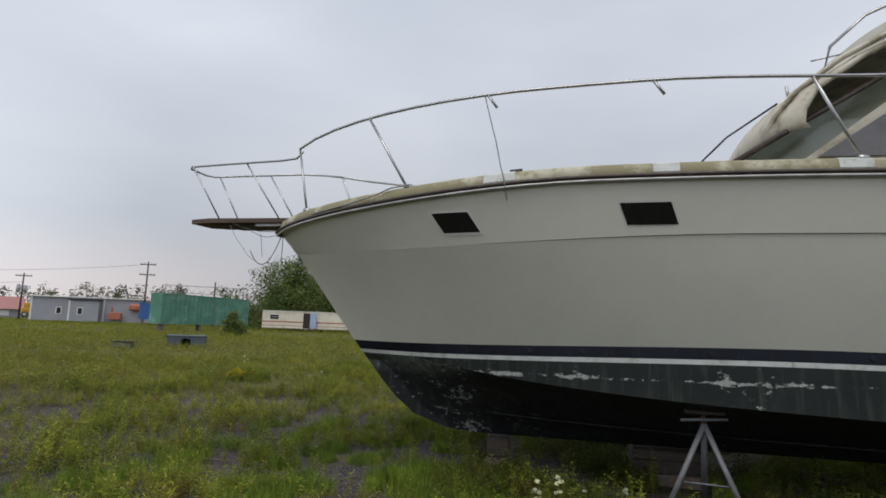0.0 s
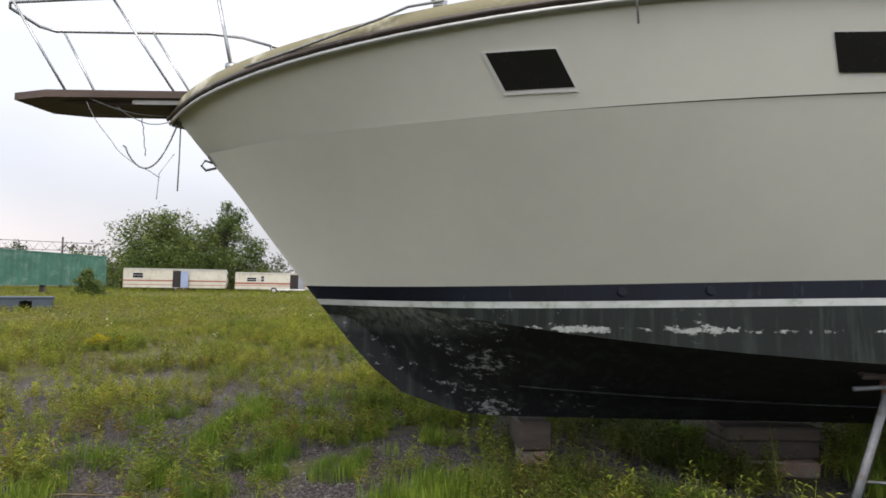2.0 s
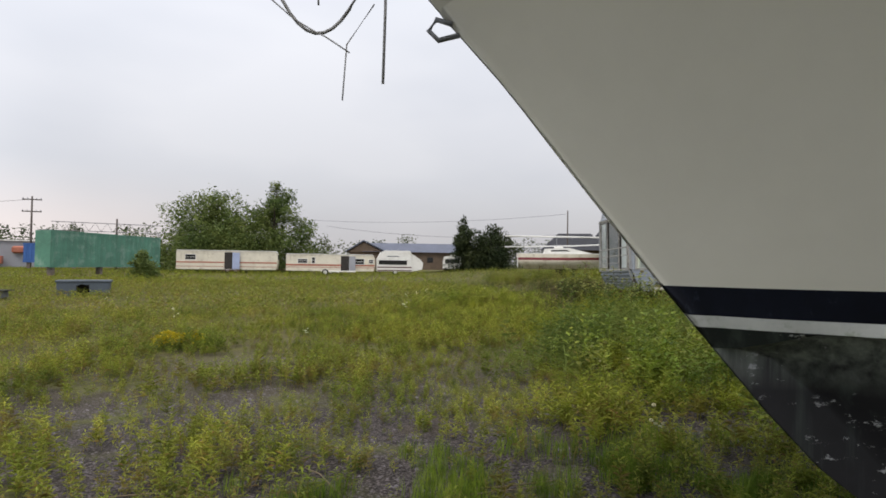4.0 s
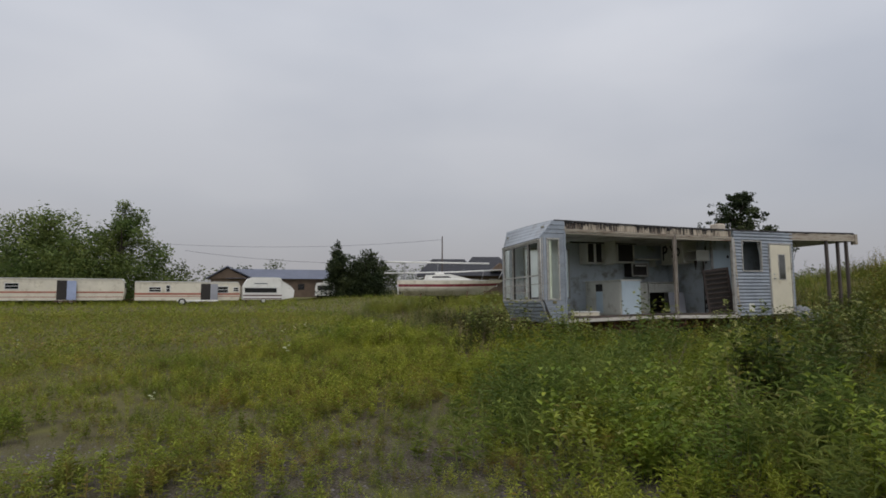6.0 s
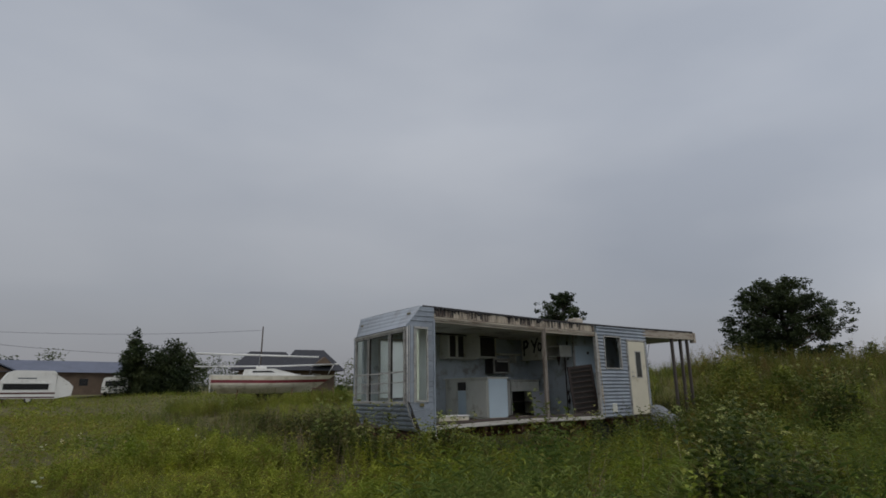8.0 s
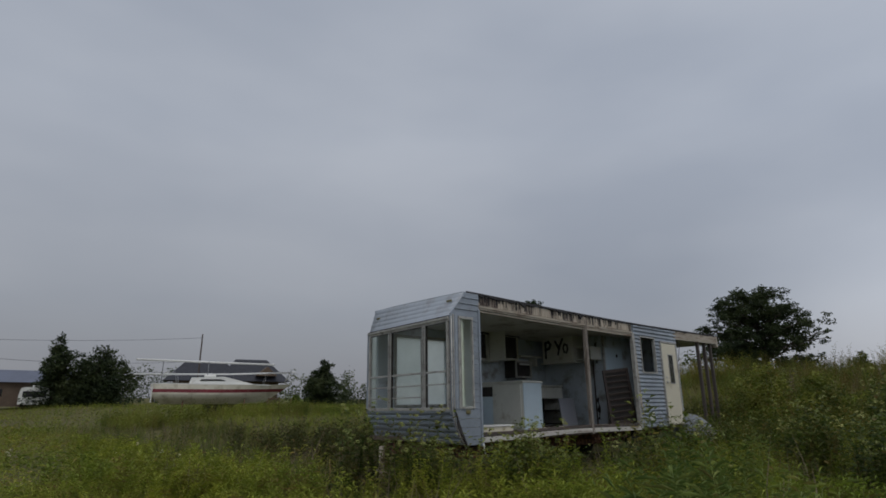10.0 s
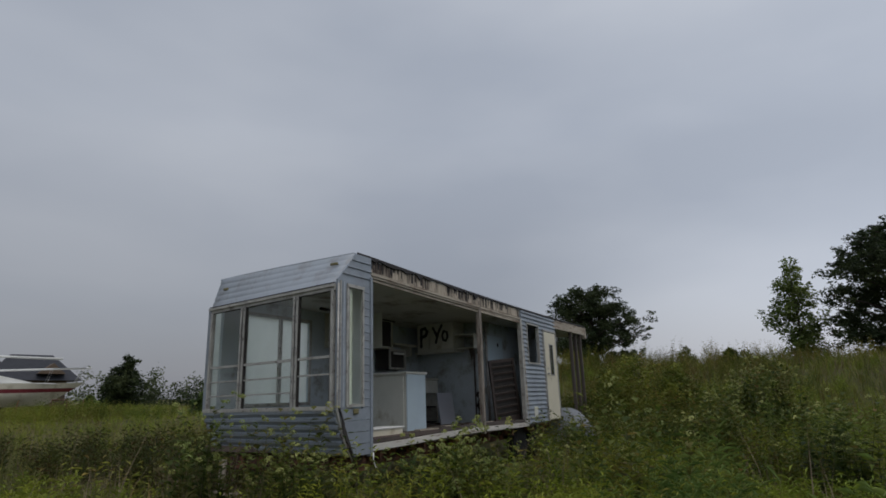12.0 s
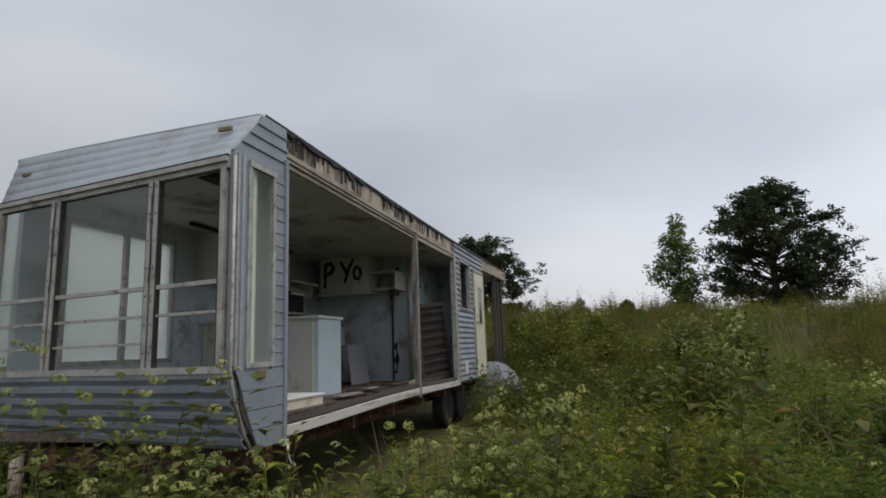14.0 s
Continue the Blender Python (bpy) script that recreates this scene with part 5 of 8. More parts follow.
    rg = random.Random(5)
    for i in range(15):
        z = 0.44 + i * 0.1
        part("siding_rib", tube([(-0.165, -0.031, z), (-0.045, -0.031, z)], 0.006, 4), M["siding"], e)
    for b in ((-0.53, -0.50, -0.045, 0.0, 0.46, 1.88), (-0.215, -0.185, -0.045, 0.0, 0.46, 1.88), (-0.53, -0.185, -0.05, 0.0, 1.86, 1.90), (-0.53, -0.185, -0.05, 0.0, 0.44, 0.47)):
        part("corner_window_frame", solid(b), M["trim"], e)
    part("corner_window_pane", solid((-0.50, -0.215, -0.02, -0.015, 0.47, 1.86)), M["frosted"], e).visible_shadow = False
    part("corner_curtain", solid((-0.50, -0.40, -0.008, 0.0, 0.47, 1.86)), M["cab_white"], e)
    for i in range(4):
        z1 = 0.42 - i * 0.135
        z0 = z1 - 0.128
        x0 = -0.68 + 0.28 * (i + 0.6) / 4
        part("siding_board", prism([(x0, z1), (-0.03, z1), (-0.03, z0), (x0 + 0.07, z0)], "y", -0.034, -0.01), M["siding"], e)
    part("torn_corner", sheet([[(-0.70 + 0.28 * k + 0.03 * math.sin(9 * k), -0.04, 0.46 - 0.60 * k), (-0.63 + 0.28 * k, -0.02, 0.46 - 0.60 * k)] for k in np.linspace(0, 1, 9)], 0.01), M["dark_in"], e, "split dark corner seam")
    part("corner_trim", tube([(-0.70, -0.045, 1.88), (-0.70, -0.045, 0.42), (-0.66, -0.05, 0.25), (-0.54, -0.05, 0.0), (-0.42, -0.05, -0.16)], 0.014, 4), M["trim"], e, "bent aluminium corner trim")
    part("upper_corner", prism([(-0.70, 1.93), (-0.34, 2.31), (-0.02, 2.31), (-0.02, 1.93)], "y", -0.03, -0.004), M["siding"], e)
    for z in (2.02, 2.12, 2.22):
        part("upper_corner_rib", tube([(-0.70 + (z - 1.93) * 0.95, -0.034, z), (-0.02, -0.034, z)], 0.010, 4), M["siding"], e)
    part("corner_strip", solid((-0.655, -0.635, -0.042, -0.03, 0.44, 1.92)), M["trim"], e)
    part("corner_strip", solid((-0.60, -0.565, -0.038, -0.03, 0.44, 1.92)), M["siding_roof"], e)
    part("corner_strip", solid((-0.475, -0.46, -0.03, -0.016, 0.47, 1.86)), M["trim"], e)
    part("opening_post", solid((-0.05, -0.01, -0.05, 0.02, -0.14, 2.05)), M["siding"], e)
    part("hanging_strip", tube([(-0.02, -0.06, -0.10), (-0.03, -0.07, -0.20), (0.0, -0.08, -0.27), (0.04, -0.09, -0.29)], 0.010, 4), M["white_trim"], e)
    # middle post and the jamb of the second opening
    for x0, x1, y0, z0 in ((3.265, 3.305, -0.03, -0.10), (3.325, 3.355, -0.02, -0.08)):
        part("middle_post", solid((x0, x1, y0, 0.05, z0, 2.08), bevel=0.004), M["weathered"], e, "split weathered timber post")
    part("post_gap", solid((3.305, 3.325, 0.0, 0.04, -0.08, 2.06)), M["dark_in"], e)
    part("jamb", solid((5.25, 5.33, -0.03, 0.05, -0.06, 2.06)), M["trim"], e)
    # side wall with window and door
    wall = [(5.33, 5.62, -0.06, 2.28), (5.62, 6.32, -0.06, 1.18), (5.62, 6.32, 1.99, 2.28), (6.32, 6.60, -0.06, 2.28), (6.60, 7.42, 1.92, 2.28), (7.42, 7.56, -0.06, 2.28)]
    part("side_wall", solid(*[(a, b, 0.0, 0.045, c, d) for a, b, c, d in wall]), M["wallblue"], e)
    for a, b, c, d in wall:
        for i in range(26):
            z0, z1 = max(c, -0.06 + i * 0.09), min(d, 0.03 + i * 0.09)
            if z1 - z0 > 0.03:
                lap_board("siding_board", a, b, z0, z1, 0.0, M["siding"], e)
    for bx in ((5.60, 5.63, -0.03, 0.03, 1.16, 2.01), (6.31, 6.34, -0.03, 0.03, 1.16, 2.01), (5.63, 6.31, -0.03, 0.03, 1.98, 2.01), (5.63, 6.31, -0.035, 0.03, 1.15, 1.18)):
        part("side_window_frame", solid(bx), M["trim"], e)
    for v0, w0, h0 in ((5.63, 0.10, 0.22), (6.20, 0.11, 0.30)):
        part("broken_pane", prism([(v0, 1.98), (v0 + w0, 1.98), (v0 + w0 * 0.55, 1.98 - h0 * 0.4), (v0 + w0 * 0.3, 1.98 - h0)], "y", 0.0, 0.004), M["glass"], e)
    part("access_hatch", solid((5.75, 5.95, -0.03, -0.02, 0.06, 0.28), bevel=0.005), M["cab_white"], e)
    part("broken_edge", sheet([[(5.30 + 0.05 * math.sin(k * 17) * (1 - k) + 0.10 * (1 - k), -0.026, -0.02 + k * 2.0), (5.35 + 0.10 * (1 - k), -0.024, -0.02 + k * 2.0)] for k in np.linspace(0, 1, 14)], 0.006), M["beam"], e)
    d = part("door", solid((6.63, 7.40, -0.045, -0.005, -0.03, 1.90), bevel=0.008), M["door"], e, "cream trailer door with a narrow pane")
    part("door_pane", solid((6.93, 7.16, -0.050, -0.046, 0.95, 1.62)), M["glass_dark"], d)
    for bx in ((6.91, 6.93, -0.055, -0.045, 0.93, 1.64), (7.16, 7.18, -0.055, -0.045, 0.93, 1.64), (6.91, 7.18, -0.055, -0.045, 1.62, 1.64), (6.91, 7.18, -0.055, -0.045, 0.93, 0.95)):
        part("pane_frame", solid(bx), M["trim"], d)
    part("door_handle", solid((6.70, 6.77, -0.08, -0.045, 0.95, 0.99), (6.71, 6.76, -0.06, -0.045, 1.06, 1.10), bevel=0.008), M["alu"], d)
    for bx in ((6.59, 6.62, -0.05, 0.02, -0.05, 1.94), (7.41, 7.45, -0.05, 0.02, -0.05, 1.94), (6.59, 7.45, -0.05, 0.02, 1.91, 1.95)):
        part("door_frame", solid(bx), M["trim"], e)
    # marker lamps
    part("marker_lamp", solid((skew(0.22) + 0.165, skew(0.22) + 0.19, 0.14, 0.26, 2.165, 2.20), bevel=0.006), M["amber"], e)
    part("marker_lamp", solid((skew(2.4) + 0.05, skew(2.4) + 0.075, 2.32, 2.42, 2.13, 2.165), bevel=0.006), M["amber"], e)
    part("marker_lamp", solid((-0.40, -0.30, -0.055, -0.04, 0.36, 0.42), bevel=0.006), M["amber"], e)
    part("roof_vent", solid((6.2, 6.52, 1.3, 1.65, 2.33, 2.66), bevel=0.04), M["beam"], e, "rusty roof vent")
    part("ceiling_lamp", solid((2.86, 3.16, 0.22, 0.36, 2.055, 2.085), bevel=0.01), M["cab_white"], e)
    # flat near-black board painting the shade inside the hole
    part("ceiling_hole", solid((0.20, 0.46, 0.68, 0.98, 2.085, 2.10)), M["dark_in"], e, "torn hole in the ceiling, its shade a flat dark board")
    part("corner_jack", tube([(-0.25, 2.25, -0.20), (-0.25, 2.25, -0.62)], 0.05, 8), M["beam"], e, "pale jack post")
    part("narrow_back_pane", solid((-0.27, -0.14, W - 0.03, W - 0.025, 0.5, 1.86)), M["frosted"], e)
    part("front_ceiling", prism([(-0.46, 0.06), (-0.2, 0.06), (-0.2, W - 0.4), (-0.24, W - 0.4)], "z", 2.08, 2.10), M["ceil"], e)
    part("window_seat", solid((-0.05, 0.45, 1.9, W - 0.08, -0.03, 0.42), bevel=0.02), M["wallblue"], e)
    return e


trailer()


def in_trailer(u, v, z=0.0, rz=0.0, rx=0.0, ry=0.0):
    return TRAILER @ pose(u, v, z, rx, ry, rz)


def base_cabinet():
    e = thing("base_cabinet", in_trailer(2.30, 0.93), "white kitchen base cabinet with a pale blue end", "cabinet")
    part("body", solid((0.02, 0.63, 0.02, 1.62, 0.0, 0.92)), M["cab_white"], e)
    part("end_panel", solid((0.03, 0.64, 0.0, 0.018, 0.0, 0.92), bevel=0.004), M["cab_blue"], e, "pale blue end panel")
    part("worktop", solid((-0.02, 0.67, -0.02, 1.63, 0.92, 0.96), bevel=0.006), M["cab_white"], e)
    for a, b in ((0.05, 0.78), (1.15, 1.45)):
        dd = part("cabinet_door", solid((-0.004, 0.018, a, b, 0.04, 0.88), bevel=0.005), M["cab_white"], e)
        part("door_knob", solid((-0.02, -0.004, b - 0.08, b - 0.05, 0.68, 0.71)), M["alu"], dd)
    # no real recess: a near-black sheet paints the niche's shade
    part("open_niche", solid((0.010, 0.019, 0.82, 1.12, 0.66, 0.86)), M["dark_in"], e, "niche with its door missing, its shade a flat dark sheet")
    part("niche_back", solid((0.012, 0.019, 0.82, 1.12, 0.06, 0.655)), M["cab_blue"], e)
    return e


base_cabinet()


def drawer_unit():
    e = thing("drawer_unit", in_trailer(3.72, 1.95), "narrow white kitchen drawer unit", "cabinet")
    part("body", solid((0, 0.34, 0.01, 0.60, 0, 0.90)), M["cab_white"], e)
    for i in range(4):
        d = part("drawer", solid((0.02, 0.32, -0.01, 0.012, 0.05 + i * 0.21, 0.24 + i * 0.21), bevel=0.005), M["cab_white"], e)
        part("handle", solid((0.13, 0.21, -0.025, -0.01, 0.13 + i * 0.21, 0.15 + i * 0.21)), M["alu"], d)


drawer_unit()


def open_shelves():
    e = thing("open_shelf_unit", in_trailer(4.08, 1.95), "white kitchen unit with open dark shelves", "shelf")
    # near-black back paints the shade between the shelves
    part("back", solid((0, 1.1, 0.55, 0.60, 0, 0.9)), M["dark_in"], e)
    for x in (0, 1.07):
        part("side", solid((x, x + 0.03, 0, 0.55, 0, 0.9)), M["cab_white"], e)
    for z in (0.02, 0.33):
        part("shelf", solid((0.03, 1.07, 0.02, 0.55, z, z + 0.02)), M["slat"], e)
    part("apron", solid((0, 1.1, -0.012, 0.02, 0.62, 0.88), bevel=0.005), M["cab_white"], e)
    part("worktop", solid((-0.02, 1.12, -0.02, 0.6, 0.9, 0.93)), M["cab_white"], e)


open_shelves()


def wall_cabinet(u, z, w, h, label, open_front=False, doors=2):
    e = thing("wall_cabinet", in_trailer(u, 2.20, z), label, "cabinet", "kitchen wall cabinets")
    part("carcass", solid((0, w, 0.02, 0.36, 0, h)), M["cab_white"], e)
    if open_front:
        # near-black sheet before the closed carcass paints the shade inside
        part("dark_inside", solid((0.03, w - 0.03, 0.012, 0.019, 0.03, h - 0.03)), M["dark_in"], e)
    n = doors
    for i in range(n):
        a, b = w * i / n, w * (i + 1) / n
        if open_front:
            for bx in ((a, a + 0.04, -0.01, 0.02, 0, h), (b - 0.04, b, -0.01, 0.02, 0, h), (a, b, -0.01, 0.02, 0, 0.04), (a, b, -0.01, 0.02, h - 0.04, h)):
                part("door_frame", solid(bx), M["cab_white"], e)
        else:
            part("cabinet_door", solid((a + 0.008, b - 0.008, -0.01, 0.018, 0.01, h - 0.01), bevel=0.004), M["cab_white"], e)
    return e


wall_cabinet(2.15, 1.46, 0.56, 0.62, "white wall cabinet with two empty glazed doors", True, 2)
wall_cabinet(2.75, 1.44, 0.36, 0.66, "white wall cabinet with a hanging door", False, 1)
wall_cabinet(3.2, 1.50, 0.62, 0.58, "dark wall cabinet with its doors torn off", True, 1)


def hanging_door():
    e = thing("hanging_cabinet_door", in_trailer(2.74, 2.16, 1.45, -78), "white cabinet door hanging open on its hinge", "door")
    part("panel", solid((0, 0.40, 0, 0.02, 0, 0.64), bevel=0.004), M["cab_white"], e)
    part("rail", solid((0.0, 0.40, -0.008, 0.0, 0.0, 0.05)), M["cab_white"], e)
    part("rail", solid((0.0, 0.40, -0.008, 0.0, 0.59, 0.64)), M["cab_white"], e)


hanging_door()


def sprayed_cabinet():
    """Wall cabinet on the partition, facing along the trailer."""
    e = thing("wall_cabinet", in_trailer(4.86, 2.24, 1.47, -90), "grey wall cabinet sprayed with black graffiti", "cabinet", "kitchen wall cabinets")
    part("carcass", solid((0.0, 0.88, 0.02, 0.53, 0.0, 0.62)), M["cab_white"], e)
    for x0, x1 in ((0.006, 0.30), (0.312, 0.872)):
        part("cabinet_door", solid((x0, x1, -0.004, 0.019, 0.05, 0.61), bevel=0.005), M["cab_white"], e)
    part("bottom_rail", solid((-0.06, 0.95, -0.02, 0.30, -0.02, 0.0)), M["cab_white"], e)
    return e


graf = sprayed_cabinet()


def side_shelf():
    e = thing("wall_shelf", in_trailer(4.90, 1.33, 1.50, -90), "small white open shelf beside the sprayed cabinet", "shelf")
    for z in (0.0, 0.28):
        part("board", solid((0.0, 0.44, 0.0, 0.49, z, z + 0.022)), M["cab_white"], e)
    part("back", solid((0.0, 0.44, 0.47, 0.49, 0.022, 0.28)), M["wallblue"], e)
    part("end", solid((0.42, 0.44, 0.0, 0.47, 0.022, 0.28)), M["cab_white"], e)
    part("bracket", prism([(0.36, -0.26), (0.42, 0.0), (0.30, 0.0)], "y", 0.02, 0.04), M["timber"], e)


side_shelf()


def sprayed_stroke(points, r):
    """A fat uneven stroke of spray paint on the cabinet doors."""
    rg_ = random.Random(len(points))
    bm = bmesh.new()
    pts = [Vector((x, -0.006, z)) for x, z in points]
    for p, q in zip(pts, pts[1:]):
        n = max(2, int((q - p).length / 0.02))
        for i in range(n + 1):
            c = p.lerp(q, i / n)
            rr = r * rg_.uniform(0.8, 1.15)
            bmesh.ops.create_cone(bm, cap_ends=True, segments=9, radius1=rr, radius2=rr, depth=0.002, matrix=Matrix.Translation((c.x, c.y - 0.0003 * rg_.random(), c.z)) @ Matrix.Rotation(radians(90), 4, "X"))
    part("graffiti", bm, M["spray"], graf, "black sprayed letter")


sprayed_stroke([(0.10, 0.13), (0.105, 0.30), (0.11, 0.50), (0.20, 0.52), (0.255, 0.45), (0.22, 0.36), (0.12, 0.33)], 0.034)
sprayed_stroke([(0.40, 0.52), (0.47, 0.39), (0.49, 0.34)], 0.028)
sprayed_stroke([(0.62, 0.56), (0.53, 0.40), (0.47, 0.20)], 0.028)
sprayed_stroke([(0.66, 0.42), (0.625, 0.34), (0.65, 0.24), (0.71, 0.22), (0.755, 0.30), (0.74, 0.40), (0.67, 0.43)], 0.026)


def hood():
    e = thing("range_hood", in_trailer(3.72, 2.2, 1.10), "old grey metal range hood frame", "range hood")
    for bx in ((0, 0.6, 0.0, 0.03, 0.0, 0.04), (0, 0.6, 0.0, 0.03, 0.36, 0.40), (0, 0.04, 0.0, 0.03, 0.04, 0.36), (0.56, 0.6, 0, 0.03, 0.04, 0.36)):
        part("frame", solid(bx), M["trim"], e)
    # solid near-black body paints the shade within the hood frame
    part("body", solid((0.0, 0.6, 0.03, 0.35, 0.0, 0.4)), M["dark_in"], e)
    part("lip", solid((0.12, 0.5, -0.03, 0.0, 0.30, 0.34)), M["white_trim"], e)


hood()


def shelf_board(u, v, z, w, label):
    e = thing("wall_shelf", in_trailer(u, v, z), label, "shelf")
    part("board", solid((0, w, 0, 0.32, 0, 0.04), bevel=0.006), M["cab_white"], e)
    part("bracket", solid((w * 0.8, w * 0.8 + 0.03, 0.05, 0.3, -0.2, 0.0)), M["cab_white"], e)


shelf_board(3.95, 2.22, 1.60, 0.85, "white shelf on the kitchen wall")


def slatted_panel():
    e = thing("slatted_panel", in_trailer(4.78, 0.42, -0.01, -24, 0, -6), "dark brown slatted door leaning by the opening", "louvred door")
    w, h = 0.70, 1.22
    for bx in ((0, 0.06, 0, 0.035, 0, h), (w - 0.06, w, 0, 0.035, 0, h), (0.06, w - 0.06, 0, 0.035, 0, 0.09), (0.06, w - 0.06, 0, 0.035, h - 0.07, h)):
        part("frame", solid(bx), M["slat"], e)
    part("backing", solid((0.06, w - 0.06, 0.03, 0.034, 0.09, h - 0.07)), M["dark_in"], e)
    for i in range(8):
        z = 0.14 + i * 0.13
        bm = solid((0.06, w - 0.06, -0.005, 0.012, z, z + 0.035))
        bmesh.ops.rotate(bm, cent=(0, 0.01, z), matrix=Matrix.Rotation(radians(18), 3, "X"), verts=bm.verts)
        part("slat", bm, M["timber"] if i % 3 == 1 else M["slat"], e)


slatted_panel()


def board(u, v, z, w, h, t, rz, rx, mat, label, name="loose_board"):
    e = thing(name, in_trailer(u, v, z, rz, rx), label, "board")
    part("sheet", solid((0, w, 0, t, 0, h), bevel=0.003), mat, e)


board(4.42, 1.46, 0.0, 0.52, 0.62, 0.02, -8, -8, M["grey_wall"], "grey hardboard panel standing before the kitchen shelves", "loose_panel")


def crate():
    e = thing("drawer_box", in_trailer(0.28, 0.25, 0.0, -3), "cream upturned drawer lying on the torn floor", "drawer")
    part("front", solid((0.02, 0.78, 0.0, 0.02, 0.0, 0.13), bevel=0.004), M["door"], e)
    part("tray", solid((0.04, 0.76, 0.02, 0.34, 0.0, 0.11)), M["cab_white"], e)
    part("rim", solid((0, 0.80, -0.015, 0.36, 0.13, 0.15), bevel=0.004), M["white_trim"], e)


crate()
rg = random.Random(21)
for i in range(16):
    u, v = rg.uniform(0.2, 5.0), rg.uniform(0.1, 0.9)
    ln, wd = rg.uniform(0.25, 0.9), rg.uniform(0.04, 0.12)
    e = thing("floor_debris", in_trailer(u, v, 0.008 + i * 0.002, rg.uniform(-25, 25)), "broken strip of brown flooring on the trailer floor", "debris", "broken flooring strips")
    part("strip", solid((0, min(ln, 5.2 - u), 0, wd, 0.0, 0.018)), (M["planks"], M["timber"], M["beam"])[i % 3], e)


def nose_cone():
    """The pale moulded nose lying beyond the door."""
    e = thing("fibreglass_shell", in_trailer(7.55, -0.12, -0.95, -4), "pale grey fibreglass shell lying by the porch", "boat shell")
    rows = []
    for i in range(15):
        k = i / 14
        w = 0.62 * math.sqrt(max(0.0, 1 - (1.35 * k - 0.45) ** 4)) * (1 - 0.35 * k) + 0.01
        h = 1.16 - 0.78 * k ** 0.9
        rows.append([(1.85 * k, -w * math.cos(a), 0.15 + (h - 0.15) * math.sin(a) ** 0.6 if math.sin(a) > 0 else 0.15) for a in np.linspace(0, math.pi, 15)])
    first = [(0.0, p_[1], p_[2] * 0.3) for p_ in rows[0]]
    rows.insert(0, first)
    part("shell", sheet(rows, 0.0, True), M["tarp"], e)


nose_cone()


def rubble():
    e = thing("rubble_block", TRAILER @ pose(-0.30, 2.25, -0.98), "broken concrete block under the trailer's jack post", "rubble")
    bm = solid((-0.22, 0.22, -0.3, 0.3, -0.2, 0.20), bevel=0.05)
    for v in bm.verts:
        v.co += Vector((rg.uniform(-0.04, 0.04), rg.uniform(-0.04, 0.04), rg.uniform(-0.02, 0.02)))
    part("block", bm, M["concrete"], e)
    part("cap_board", solid((-0.2, 0.2, -0.25, 0.25, 0.20, 0.36), bevel=0.02), M["beam"], e)


rubble()


# ---- caravans, containers and buildings round the field ----
def face_pose(ax, ay, bx, by, z):
    """A pose whose x runs from a to b along the ground."""
    return pose(ax, ay, z, 0, 0, math.degrees(math.atan2(by - ay, bx - ax)))


def wheel(parent, x, y, z, r=0.33, name="wheel"):
    bm = bmesh.new()
    bmesh.ops.create_cone(bm, cap_ends=True, segments=20, radius1=r, radius2=r, depth=0.2, matrix=Matrix.Translation((x, y, z)) @ Matrix.Rotation(radians(90), 4, "X"))
    bmesh.ops.bevel(bm, geom=bm.edges[:], offset=0.04, segments=1, affect="EDGES")
    w = part(name, bm, M["tyre"], parent)
    bm = bmesh.new()
    bmesh.ops.create_cone(bm, cap_ends=True, segments=16, radius1=r * 0.6, radius2=r * 0.5, depth=0.04, matrix=Matrix.Translation((x, y - 0.11, z)) @ Matrix.Rotation(radians(90), 4, "X"))
    part("rim", bm, M["rim"], w)


